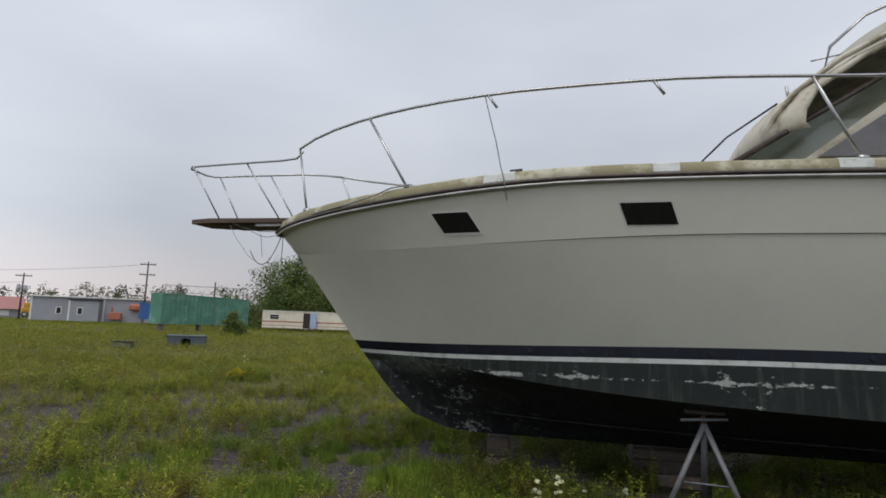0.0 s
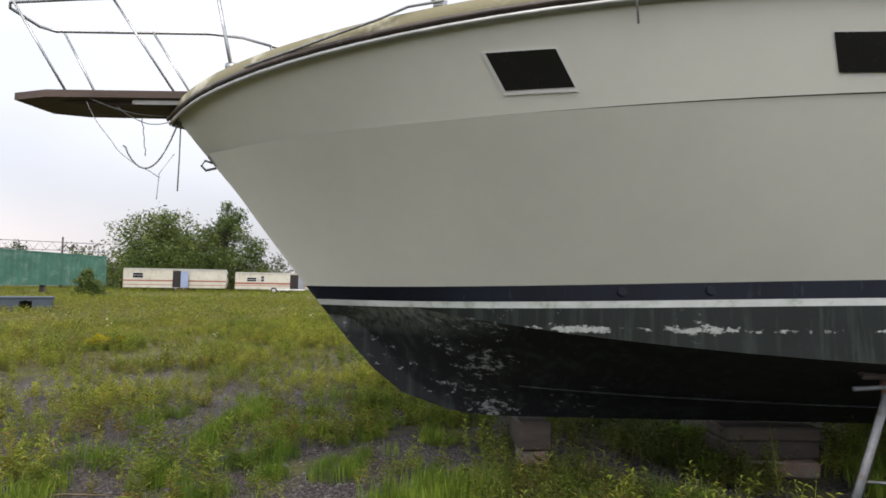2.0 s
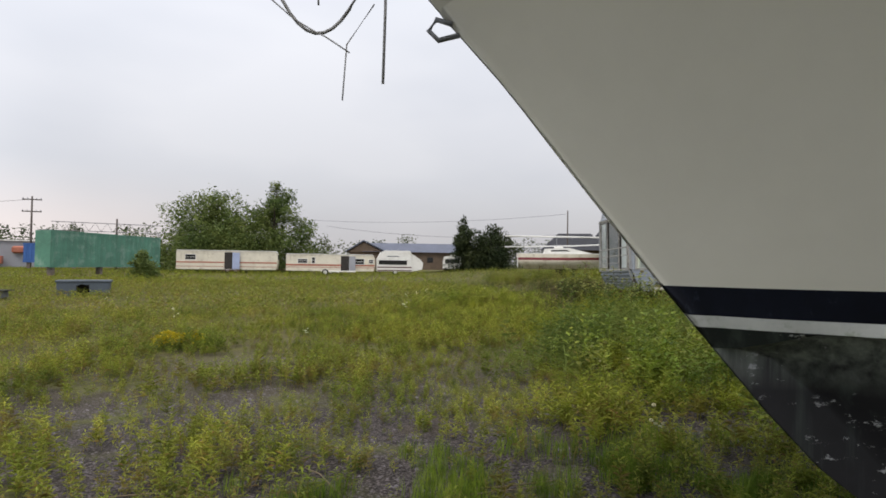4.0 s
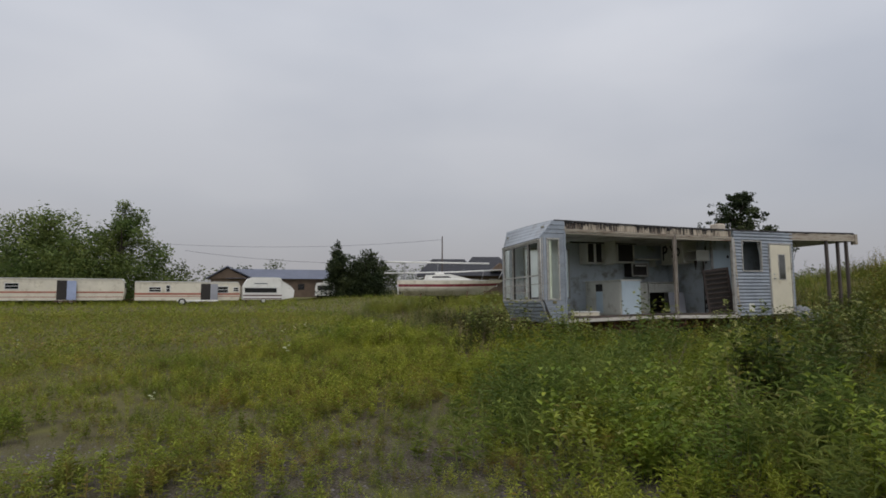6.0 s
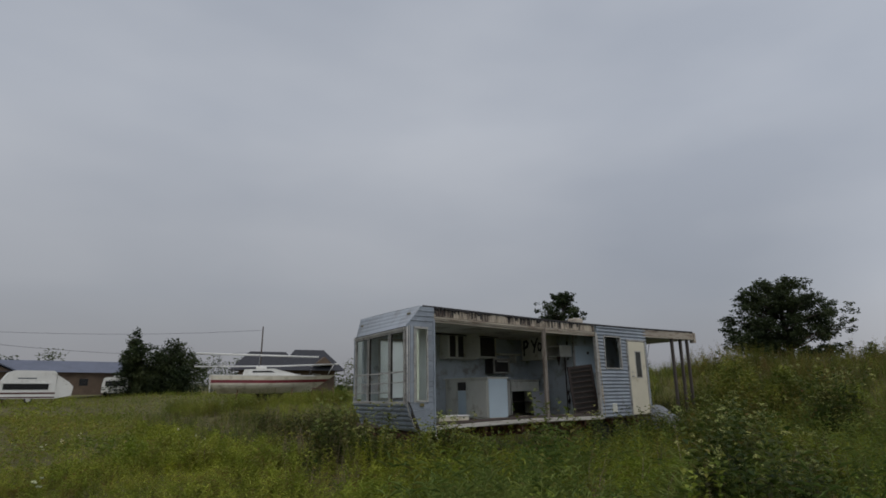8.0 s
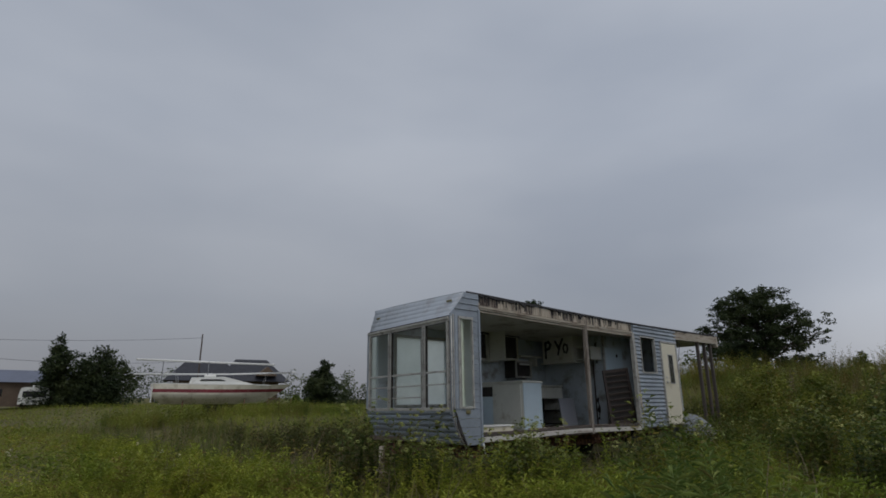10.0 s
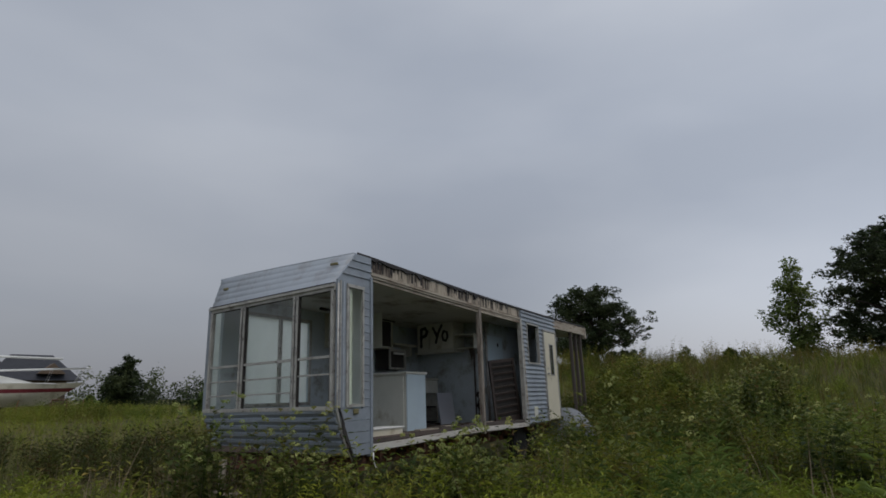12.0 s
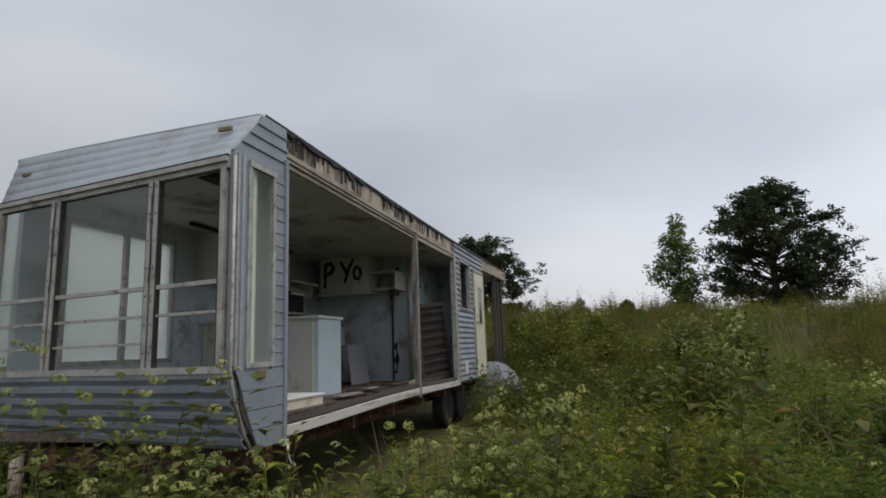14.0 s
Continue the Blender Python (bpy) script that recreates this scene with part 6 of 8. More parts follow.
def caravan(m, length, height, label, skin, windows, door, end_window=True, stripes=((0.30, 0.38),), stripe_mat="stripe_red", front_slope=0.0):
    """A travel trailer seen side on: y = 0 is the side towards the yard."""
    e = thing("caravan", m, label, "caravan", "derelict caravans")
    z0 = 0.42
    out = [(0, z0), (0, z0 + height - 0.12), (0.12, z0 + height), (length - 0.3, z0 + height), (length, z0 + height - 0.35 - front_slope), (length + 0.03, z0 + 0.75), (length - 0.12, z0)]
    part("body", prism(out, "y", 0, 2.3), M[skin], e)
    part("roof_cap", prism([(-0.04, z0 + height - 0.02), (0.1, z0 + height + 0.05), (length - 0.3, z0 + height + 0.05), (length - 0.1, z0 + height - 0.12), (length - 0.3, z0 + height - 0.02)], "y", -0.06, 2.36), M["caravan_white"], e)
    for a, b in stripes:
        part("stripe", solid((0.0, length - 0.05, -0.012, -0.001, z0 + height * a, z0 + height * b)), M[stripe_mat], e)
    for a, b, c, d in windows:
        w = part("window", solid((a, b, -0.02, -0.002, z0 + c, z0 + d)), M["void"], e, "dark side window")
        for bx in ((a - 0.06, b + 0.06, -0.03, -0.004, z0 + d, z0 + d + 0.06), (a - 0.06, b + 0.06, -0.03, -0.004, z0 + c - 0.06, z0 + c), (a - 0.06, a, -0.03, -0.004, z0 + c, z0 + d), (b, b + 0.06, -0.03, -0.004, z0 + c, z0 + d)):
            part("frame", solid(bx), M["white_trim"], w)
        part("rail", solid((a, b, -0.028, -0.02, z0 + (c + d) / 2 - 0.02, z0 + (c + d) / 2 + 0.02)), M["white_trim"], w)
    if door:
        a, b, leaf, leaf_mat = door
        # near-black sheet on the wall paints the unlit interior
        part("doorway", solid((a, b, -0.02, -0.003, z0 + 0.05, z0 + height - 0.18)), M["dark_in"], e, "open doorway, its shade a flat dark sheet")
        bm = solid((0, leaf, -0.05, 0.0, z0 + 0.05, z0 + height - 0.2), bevel=0.01)
        bmesh.ops.transform(bm, matrix=Matrix.Translation((b, -0.01, 0)) @ Matrix.Rotation(radians(-18), 4, "Z"), verts=bm.verts)
        part("door", bm, M[leaf_mat], e, "entrance door standing open")
        part("step", solid((a - 0.2, b + leaf, -0.5, -0.02, 0.28, 0.36)), M["stripe_brown"], e)
    if end_window:
        part("end_window", prism([(0.55, z0 + height - 0.95), (1.85, z0 + height - 0.95), (1.85, z0 + height - 0.4), (0.55, z0 + height - 0.4)], "x", length - 0.02, length + 0.035), M["void"], e)
    part("drawbar", tube([(length - 0.1, 0.8, 0.45), (length + 0.9, 1.15, 0.42)], 0.04, 4), M["rust"], e)
    for x in (length * 0.5, length * 0.5 + 0.9):
        wheel(e, x, 0.18, 0.33)
    return e


M["blue_pale"] = material("faded_blue_door", (0.30, 0.36, 0.52), 0.6, var=0.1, scale=2)
caravan(face_pose(-26.3, 75.2, -15.0, 76.3, 0.12), 11.3, 2.2, "long cream caravan with a red stripe and an open blue door", "caravan",
        [(1.0, 2.1, 1.15, 1.7)], (5.3, 6.2, 0.9, "blue_pale"), stripes=((0.34, 0.41), (0.14, 0.17)))
caravan(face_pose(-14.1, 76.6, -3.6, 77.0, 0.08), 10.6, 2.0, "cream caravan with red stripes and an open white door", "caravan",
        [(1.4, 2.5, 0.95, 1.4), (3.05, 3.4, 0.95, 1.6), (8.1, 9.3, 0.85, 1.5), (9.9, 10.4, 1.0, 1.4)], (6.5, 7.5, 0.8, "grey_wall"), end_window=False, stripes=((0.30, 0.40), (0.20, 0.23)))


def fifth_wheel():
    e = thing("camper_trailer", face_pose(-3.2, 75.6, 0.9, 75.9, 0.12), "white camper trailer with a sloping nose and brown stripe", "caravan", "derelict caravans")
    out = [(0.0, 0.45), (0.0, 1.9), (0.5, 2.75), (1.0, 2.95), (3.9, 2.95), (4.15, 2.75), (4.2, 0.45)]
    part("body", prism(out, "y", 0, 2.3), M["caravan_white"], e)
    nose = [(4.2, 0.45), (4.2, 2.6), (5.2, 1.95), (5.6, 1.5), (5.5, 0.7)]
    part("nose", prism(nose, "y", 0.15, 2.15), M["caravan_white"], e)
    part("front_window", solid((0.2, 3.6, -0.03, -0.002, 1.25, 1.75), bevel=0.005), M["void"], e, "long dark window")
    part("window_hood", solid((0.15, 3.7, -0.10, -0.003, 1.78, 1.88)), M["white_trim"], e)
    part("stripe", solid((0.02, 4.18, -0.012, -0.001, 0.85, 1.0)), M["stripe_brown"], e)
    part("lower_trim", solid((0.02, 4.18, -0.012, -0.001, 0.5, 0.62)), M["stripe_brown"], e)
    part("nameplate", solid((1.2, 2.6, -0.012, -0.001, 2.2, 2.3)), M["plastic_grey"], e)
    wheel(e, 2.2, 0.15, 0.33)
    for x in (0.3, 4.0):
        part("leg", solid((x, x + 0.08, 0.2, 0.28, 0.0, 0.5)), M["rust"], e)


fifth_wheel()


def utility_trailer():
    e = thing("utility_trailer", face_pose(-9.6, 73.2, -5.6, 73.4, 0.02), "low white flat trailer with one wheel", "trailer")
    part("bed", solid((0, 4.0, 0, 1.6, 0.42, 0.55), bevel=0.02), M["caravan_white"], e)
    wheel(e, 0.5, -0.1, 0.38, 0.38)


utility_trailer()


def camper_van():
    e = thing("camper_van", face_pose(6.9, 97.0, 9.9, 96.6, 0.35), "small white camper van seen from its end", "van")
    part("body", prism([(0, 0.45), (-0.02, 1.5), (0.15, 2.3), (0.5, 2.42), (2.5, 2.42), (2.85, 2.3), (3.02, 1.5), (3.0, 0.45)], "y", 0, 4.5), M["caravan_white"], e)
    part("window", solid((0.35, 2.65, -0.03, -0.002, 1.3, 1.95), bevel=0.005), M["void"], e)
    part("number_plate", solid((1.2, 1.8, -0.03, -0.002, 0.75, 0.95)), M["grey_wall"], e)
    part("roof_vent", solid((1.2, 1.9, 0.6, 1.2, 2.42, 2.65), bevel=0.04), M["white_trim"], e)
    for x in (0.25, 2.4):
        part("wheel", solid((x, x + 0.3, 0.5, 1.1, 0, 0.6), bevel=0.05), M["tyre"], e)


camper_van()


def container(m, length, height, depth, mat, label, ribs):
    e = thing("shipping_container", m, label, "container")
    part("body", solid((0, length, 0, depth, 0.15, height)), M[mat], e)
    rib = []
    for i in range(ribs):
        x = length * (i + 0.25) / ribs
        part("wall_rib", prism([(x, 0.0), (x + length / ribs * 0.15, -0.04), (x + length / ribs * 0.4, -0.04), (x + length / ribs * 0.55, 0.0)], "z", 0.3, height - 0.15), M[mat], e)
    for i in range(4):
        y = depth * (i + 0.25) / 4
        part("end_rib", prism([(length, y), (length + 0.035, y + 0.08), (length + 0.035, y + 0.3), (length, y + 0.38)], "z", 0.3, height - 0.15), M[mat], e)
    for bx in ((-0.03, length + 0.03, -0.05, 0.04, height - 0.12, height + 0.02), (-0.03, length + 0.03, -0.05, 0.04, 0.12, 0.3)):
        part("frame_rail", solid(bx), M[mat], e)
    for x in (0.3, length - 0.6, length * 0.4):
        part("foot", solid((x, x + 0.3, 0.1, 0.5, -0.5, 0.15)), M["concrete"], e)
    return e


container(face_pose(-27.9, 52.8, -24.9, 66.6, 0.75), 14.1, 3.0, 1.3, "container", "long faded green sheet metal container", 22)
container(face_pose(-39.4, 69.2, -35.2, 71.2, 1.0), 4.9, 2.1, 2.4, "blue_box", "blue corrugated metal container", 12)


def truss():
    e = thing("roof_truss", face_pose(-33.0, 62.2, -29.0, 64.4, 4.2), "pale steel truss lying over the container roof", "truss")
    L = 9.0
    part("top_chord", tube([(0, 0, 0.8), (L, 0, 0.8)], 0.03, 4), M["galv"], e)
    part("bottom_chord", tube([(-1, 0, 0), (L + 0.5, 0, 0)], 0.03, 4), M["galv"], e)
    for i in range(9):
        part("web", tube([(i, 0, 0), (i + 0.5, 0, 0.8), (i + 1, 0, 0)], 0.02, 4), M["galv"], e)
    for x in (0, L):
        part("strut", tube([(x, 0, 0), (x, 0, -4.2)], 0.05, 4), M["galv"], e)


truss()


def tank_desk():
    """The low grey moulded box with a gap in its front."""
    e = thing("plastic_box", face_pose(-15.95, 31.2, -14.05, 31.9, 0.03), "blue-grey moulded box with a broken front", "box")
    z0, h = -0.4, 0.64
    part("lid", solid((-0.05, 2.0, -0.03, 0.95, h - 0.10, h), bevel=0.02), M["plastic_grey"], e)
    part("left_side", prism([(0.02, z0), (0.0, h - 0.1), (0.72, h - 0.1), (0.68, z0)], "y", 0, 0.9), M["plastic_grey"], e)
    part("right_side", prism([(1.22, z0), (1.18, h - 0.1), (1.95, h - 0.1), (1.9, z0)], "y", 0, 0.9), M["plastic_grey"], e)
    # near-black back paints the shade in the broken front
    part("back", solid((0.6, 1.3, 0.5, 0.9, z0, h - 0.1)), M["dark_in"], e)
    part("broken_rim", prism([(0.7, h - 0.1), (1.2, h - 0.1), (1.15, h - 0.22), (0.9, h - 0.16), (0.74, h - 0.24)], "y", 0.0, 0.03), M["plastic_grey"], e)


tank_desk()


def bucket():
    e = thing("metal_tray", pose(-17.4, 28.6, gz(-17.4, 28.6)), "pale metal tray lying in the weeds", "tray")
    part("tray", solid((0, 0.9, 0, 0.5, 0.0, 0.3), bevel=0.05), M["galv"], e)
    part("lid", solid((-0.05, 1.05, -0.05, 0.55, 0.30, 0.34)), M["tyre"], e)


bucket()


def grey_workshop():
    e = thing("workshop", face_pose(-66.0, 86.0, -50.5, 92.0, 0.3), "long grey clad workshop with white trim", "building")
    L = 34.0
    part("wall", solid((0, L, 0, 9, 0, 3.6)), M["grey_wall"], e)
    part("roof", prism([(-0.3, 3.6), (L + 0.3, 3.6), (L + 0.3, 3.75), (-0.3, 3.75)], "y", -0.3, 9.3), M["white_trim"], e)
    part("lean_to", solid((5.5, 9.5, -1.5, 0, 0, 3.2)), M["grey_wall"], e)
    part("lean_to_roof", solid((5.3, 9.7, -1.7, 0.0, 3.2, 3.35)), M["tar"], e)
    for x in (0.0, 5.4, 9.8, L - 0.2):
        part("corner_trim", solid((x, x + 0.22, -1.56 if 5 < x < 6 else -0.05, -0.003 if not 5 < x < 6 else -1.503, 0, 3.5 if not 5 < x < 6 else 3.2)), M["white_trim"], e)
    for x, y in ((6.6, -1.5), (3.4, 0.0)):
        w = part("window", solid((x, x + 0.8, y - 0.05, y - 0.003, 1.0, 2.1)), M["white_trim"], e)
        part("pane", solid((x + 0.12, x + 0.68, y - 0.07, y - 0.051, 1.1, 2.0)), M["void"], w)
    part("red_machine", solid((10.8, 12.6, -1.6, -0.4, 0.4, 1.5), (11.2, 11.5, -1.5, -1.2, 1.5, 2.4), bevel=0.06), M["stripe_red"], e)
    part("tarp_pile", solid((13.5, 15.8, -0.8, -0.2, 1.9, 2.9), bevel=0.2), M["stripe_red"], e)


grey_workshop()


def red_barn():
    e = thing("red_roofed_shed", face_pose(-107.0, 82.0, -82.0, 105.0, 0.3), "long low shed with a faded red metal roof", "building")
    L = 34
    part("wall", solid((0, L, 0, 12, 0, 1.6)), M["grey_wall"], e)
    part("roof", prism([(-0.6, 1.5), (6.0, 3.9), (12.6, 1.5)], "x", -0.5, L + 0.5), M["red_roof"], e)
    for i in range(9):
        part("opening", solid((1 + i * 3.6, 3.2 + i * 3.6, -0.05, -0.002, 0.3, 1.3)), M["white_trim"], e)


red_barn()


def loader():
    e = thing("yellow_loader", pose(-70.5, 90.0, 0.6, 0, 0, 40), "small yellow loader parked by the shed", "machine")
    part("body", solid((0, 2.4, 0, 1.2, 0.5, 1.5), bevel=0.1), M["yellow_machine"], e)
    part("cab", solid((0.3, 1.2, 0.1, 1.1, 1.5, 2.3), bevel=0.08), M["yellow_machine"], e)
    part("bucket", solid((2.3, 3.0, -0.1, 1.3, 0.3, 0.9), bevel=0.08), M["rust"], e)
    for x in (0.5, 1.9):
        wheel(e, x, 0.0, 0.45, 0.45)


loader()


def low_house():
    e = thing("long_shed", face_pose(-8.2, 103.0, 13.0, 102.0, 0.5), "long brown shed with a blue-grey metal roof", "building")
    L = 21
    part("wall", solid((0, L, 0, 8, 0, 2.9)), M["brown_wall"], e)
    part("roof", prism([(-0.5, 2.9), (0.0, 3.0), (4.0, 4.5), (8.2, 2.9)], "x", 2.2, L + 0.5), M["slate_roof"], e)
    gb = bmesh.new()
    part("gable", prism([(-0.4, 2.8), (2.4, 4.5), (5.6, 2.9)], "y", -0.2, 6.0, gb), M["brown_wall"], e)
    part("gable_roof", prism([(-0.6, 2.75), (2.4, 4.65), (5.9, 3.0), (5.9, 3.15), (2.4, 4.85), (-0.7, 2.9)], "y", -0.5, 6.0), M["slate_roof"], e)
    for x in (9.5, 13.0, 16.5):
        part("window", solid((x, x + 1.0, -0.04, -0.002, 1.2, 2.1)), M["void"], e)


low_house()


def dark_house():
    e = thing("house", face_pose(28.0, 112.5, 45.0, 107.0, 0.5), "large house with a dark shingle hip roof", "house")
    part("wall", solid((0.6, 17.0, 0.6, 9, 0, 4.1)), M["brown_wall"], e)
    bm = bmesh.new()
    for x0, x1, y0, y1, z0, rx0, rx1, zr in ((-1.0, 11.0, 0, 10, 3.9, 2.2, 8.5, 7.3), (7.0, 18.6, -1.5, 9, 3.9, 10.0, 15.2, 7.7)):
        b = [bm.verts.new(p) for p in ((x0, y0, z0), (x1, y0, z0), (x1, y1, z0), (x0, y1, z0))]
        r = [bm.verts.new(((rx0), (y0 + y1) / 2, zr)), bm.verts.new((rx1, (y0 + y1) / 2, zr))]
        for f in ((b[0], b[1], r[1], r[0]), (b[1], b[2], r[1]), (b[2], b[3], r[0], r[1]), (b[3], b[0], r[0]), (b[3], b[2], b[1], b[0])):
            bm.faces.new(f)
    bmesh.ops.recalc_face_normals(bm, faces=bm.faces[:])
    part("roof", bm, M["dark_roof"], e)
    for x in (2, 5.5, 9.5, 13):
        w = part("window", solid((x, x + 1.5, 0.5, 0.597, 1.9, 3.3)), M["white_trim"], e)
        part("pane", solid((x + 0.15, x + 1.35, 0.47, 0.499, 2.0, 3.2)), M["void"], w)
    part("gable", prism([(13.0, 4.8), (14.8, 6.3), (16.4, 4.8)], "y", -1.8, 2), M["brown_wall"], e)


dark_house()


def sail_boat():
    m = face_pose(8.35, 51.7, 16.35, 48.7, 1.28)
    e = thing("sailing_boat", m, "cream sailing boat with a maroon stripe and its mast lowered", "boat")
    L = 8.4

    def half(x, z):
        k = max(0.0, x / L)
        return max(0.02, 1.3 * (1 - max(0, (k - 0.35) / 0.65) ** 2.2) * (0.85 + 0.15 * min(1, k * 4)) * (0.35 + 0.65 * min(1, (z + 0.05) / 0.6) ** 0.6))
    for name, zs, mat in (("bottom", (0.0, 0.2, 0.34), "caravan"), ("topside", (0.34, 0.55, 0.68), "caravan"), ("stripe", (0.68, 0.88), "maroon"), ("sheer_strake", (0.88, 1.0, 1.16), "caravan")):
        bm = bmesh.new()
        for sd in (-1, 1):
            g = []
            for z in zs:
                row = []
                for i in range(22):
                    k = i / 21
                    x0, x1 = 0.25 - z * 0.1 + (0.4 if z < 0.3 else 0), L - 1.7 + 1.45 * z + 0.0
                    x = x0 + (x1 - x0) * k
                    row.append(bm.verts.new((x, sd * half(x * L / max(x1, 0.1), z) * (1 if k < 1 else 0.01), z + 0.22 * max(0, k - 0.4) ** 1.5)))
                g.append(row)
            for a, b in zip(g, g[1:]):
                for i in range(21):
                    f = bm.faces.new((a[i], a[i + 1], b[i + 1], b[i]))
                    f.smooth = True
        bmesh.ops.recalc_face_normals(bm, faces=bm.faces[:])
        part(name, bm, M[mat], e)
    part("transom", prism([(-1.1, 0.1), (-1.2, 1.16), (1.2, 1.16), (1.1, 0.1)], "x", 0.2, 0.26), M["caravan_white"], e)
    part("deck", prism([(0.2, -1.15), (3.0, -1.3), (6.5, -0.85), (8.0, -0.1), (8.0, 0.1), (6.5, 0.85), (3.0, 1.3), (0.2, 1.15)], "z", 1.16, 1.22), M["caravan_white"], e)
    part("cabin", prism([(2.2, 1.2), (2.3, 1.58), (4.2, 1.66), (5.2, 1.42), (6.0, 1.22)], "y", -0.85, 0.85), M["caravan_white"], e)
    part("cabin_window", prism([(2.8, 1.38), (2.85, 1.48), (4.0, 1.50), (4.3, 1.40)], "y", -0.87, -0.852), M["void"], e)
    part("hatch", solid((3.0, 3.7, -0.35, 0.35, 1.62, 1.78), bevel=0.04), M["caravan_white"], e)
    part("lowered_mast", tube([(-0.9, -0.2, 2.62), (7.2, -0.1, 2.50)], 0.06, 8), M["white_trim"], e, "white mast lying along the boat")
    part("boom", tube([(-1.0, 0.2, 1.75), (4.5, 0.2, 1.85), (8.6, 0.1, 2.05)], 0.05, 8), M["white_trim"], e)
    for x, zt in ((0.6, 2.6), (3.2, 2.58)):
        part("mast_crutch", tube([(x, -0.2, 1.2), (x, -0.2, zt)], 0.03, 5), M["galv"], e)
    for sd in (-1, 1):
        part("pulpit", tube([(6.6, sd * 0.8, 1.25), (6.8, sd * 0.78, 1.95), (8.3, sd * 0.25, 2.05), (8.35, 0, 2.05)], 0.02, 5), M["stainless"], e)
        part("pulpit_leg", tube([(7.9, sd * 0.3, 1.3), (8.3, sd * 0.25, 2.05)], 0.02, 5), M["stainless"], e)
        part("stern_rail", tube([(0.2, sd * 1.1, 1.2), (0.1, sd * 1.1, 1.85), (1.4, sd * 1.15, 1.85), (1.5, sd * 1.15, 1.2)], 0.018, 5), M["stainless"], e)
    part("keel", prism([(3.0, 0.1), (5.0, 0.1), (4.6, -0.5), (3.3, -0.5)], "y", -0.1, 0.1), M["tyre"], e)
    for x in (2.0, 5.5):
        part("cradle_prop", tube([(x, -0.9, 0.35), (x - 0.1, -1.3, -0.5)], 0.04, 5), M["rust"], e)


sail_boat()


def sign_frame():
    e = thing("sign_stand", pose(13.2, 45.7, gz(13.2, 45.7), 0, 0, 20), "thin dark metal frame standing in the field", "sign stand")
    for x in (0, 0.9, 1.9):
        part("leg", tube([(x, 0, 0), (x, 0, 1.0)], 0.03, 4), M["rust"], e)
    part("bar", tube([(0, 0, 1.0), (0.9, 0, 1.0)], 0.03, 4), M["rust"], e)


sign_frame()


def utility_pole(x, y, h, label, arms=2, transformer=False, turn=20.0):
    e = thing("utility_pole", pose(x, y, 0.2, 0, 0, turn), label, "utility pole", "utility poles")
    part("pole", tube([(0, 0, 0), (0, 0, h)], 0.16, 8, taper=0.10), M["pole"], e)
    for i in range(arms):
        part("cross_arm", solid((-1.1, 1.1, -0.06, 0.06, h - 0.5 - i * 1.6, h - 0.36 - i * 1.6)), M["pole"], e)
        for k in (-1.0, -0.5, 0.5, 1.0):
            part("insulator", solid((k - 0.05, k + 0.05, -0.05, 0.05, h - 0.36 - i * 1.6, h - 0.2 - i * 1.6)), M["grey_wall"], e)
    if transformer:
        part("transformer", tube([(0.45, -0.2, h - 3.0), (0.45, -0.2, h - 1.9)], 0.28, 10), M["grey_wall"], e)
        part("transformer", tube([(-0.45, -0.2, h - 3.0), (-0.45, -0.2, h - 1.9)], 0.28, 10), M["grey_wall"], e)


utility_pole(-49.2, 87.6, 9.6, "tall weathered wooden utility pole with two cross arms", 2)
utility_pole(-68.3, 86.9, 7.2, "wooden utility pole carrying grey transformers", 1, True)
utility_pole(-36.3, 82.9, 6.5, "short plain wooden utility pole", 0)
utility_pole(30.3, 106.5, 11.2, "slim wooden utility pole with a small lamp arm", 0, False)


def cable(a, b, sag):
    pts = curve_between(a, b, sag, 16)
    e = thing("overhead_cable", Matrix.Translation(pts[0]), "thin black overhead power cable", "cable", "overhead cables")
    part("wire", tube([p - pts[0] for p in pts], 0.020, 4), M["wire"], e)


cable((-49.2, 87.6, 9.4), (-110, 80, 8.5), 1.6)
cable((-68.3, 86.9, 6.0), (-140, 80, 5.5), 1.0)
cable((-12, 104, 7.6), (30.3, 106.5, 7.2), 1.2)
cable((30.3, 106.5, 10.8), (-40, 130, 12.0), 2.0)


# ---- trees ----
def leaf_cloud(centers, radii, count, size, rng, flat=0.8, droop=0.0):
    """Many small pointed leaves scattered in uneven clumps; returns points and triangles."""
    centers, radii = np.array(centers, float), np.array(radii, float)
    w = radii ** 2.2
    pick = rng.choice(len(centers), count, p=w / w.sum())
    d = rng.normal(size=(count, 3))
    d /= np.linalg.norm(d, axis=1)[:, None]
    rr = rng.random(count) ** 0.45
    rr *= 0.78 + 0.32 * value_noise(d[:, 0] * 3 + pick * 7.1, d[:, 1] * 3 + d[:, 2] * 2, 0.7)
    pos = centers[pick] + d * (radii[pick] * rr)[:, None] * np.array([1, 1, flat])
    pos += rng.normal(size=(count, 3)) * (radii[pick] * 0.13)[:, None]
    pos[:, 2] -= droop * rng.random(count) ** 2 * radii[pick]
    a = rng.normal(size=(count, 3))
    a[:, 2] *= 0.6
    a /= np.linalg.norm(a, axis=1)[:, None]
    b = np.cross(a, rng.normal(size=(count, 3)))
    b /= np.linalg.norm(b, axis=1)[:, None]
    s = size * rng.uniform(0.6, 1.35, count)[:, None]
    V = np.stack([pos - a * s, pos + b * s * 0.42, pos + a * s, pos - b * s * 0.42], 1).reshape(-1, 3)
    i = np.arange(count)[:, None] * 4
    F = np.concatenate([i + [0, 1, 2], i + [0, 2, 3]], 1).reshape(-1, 3)
    return V, F


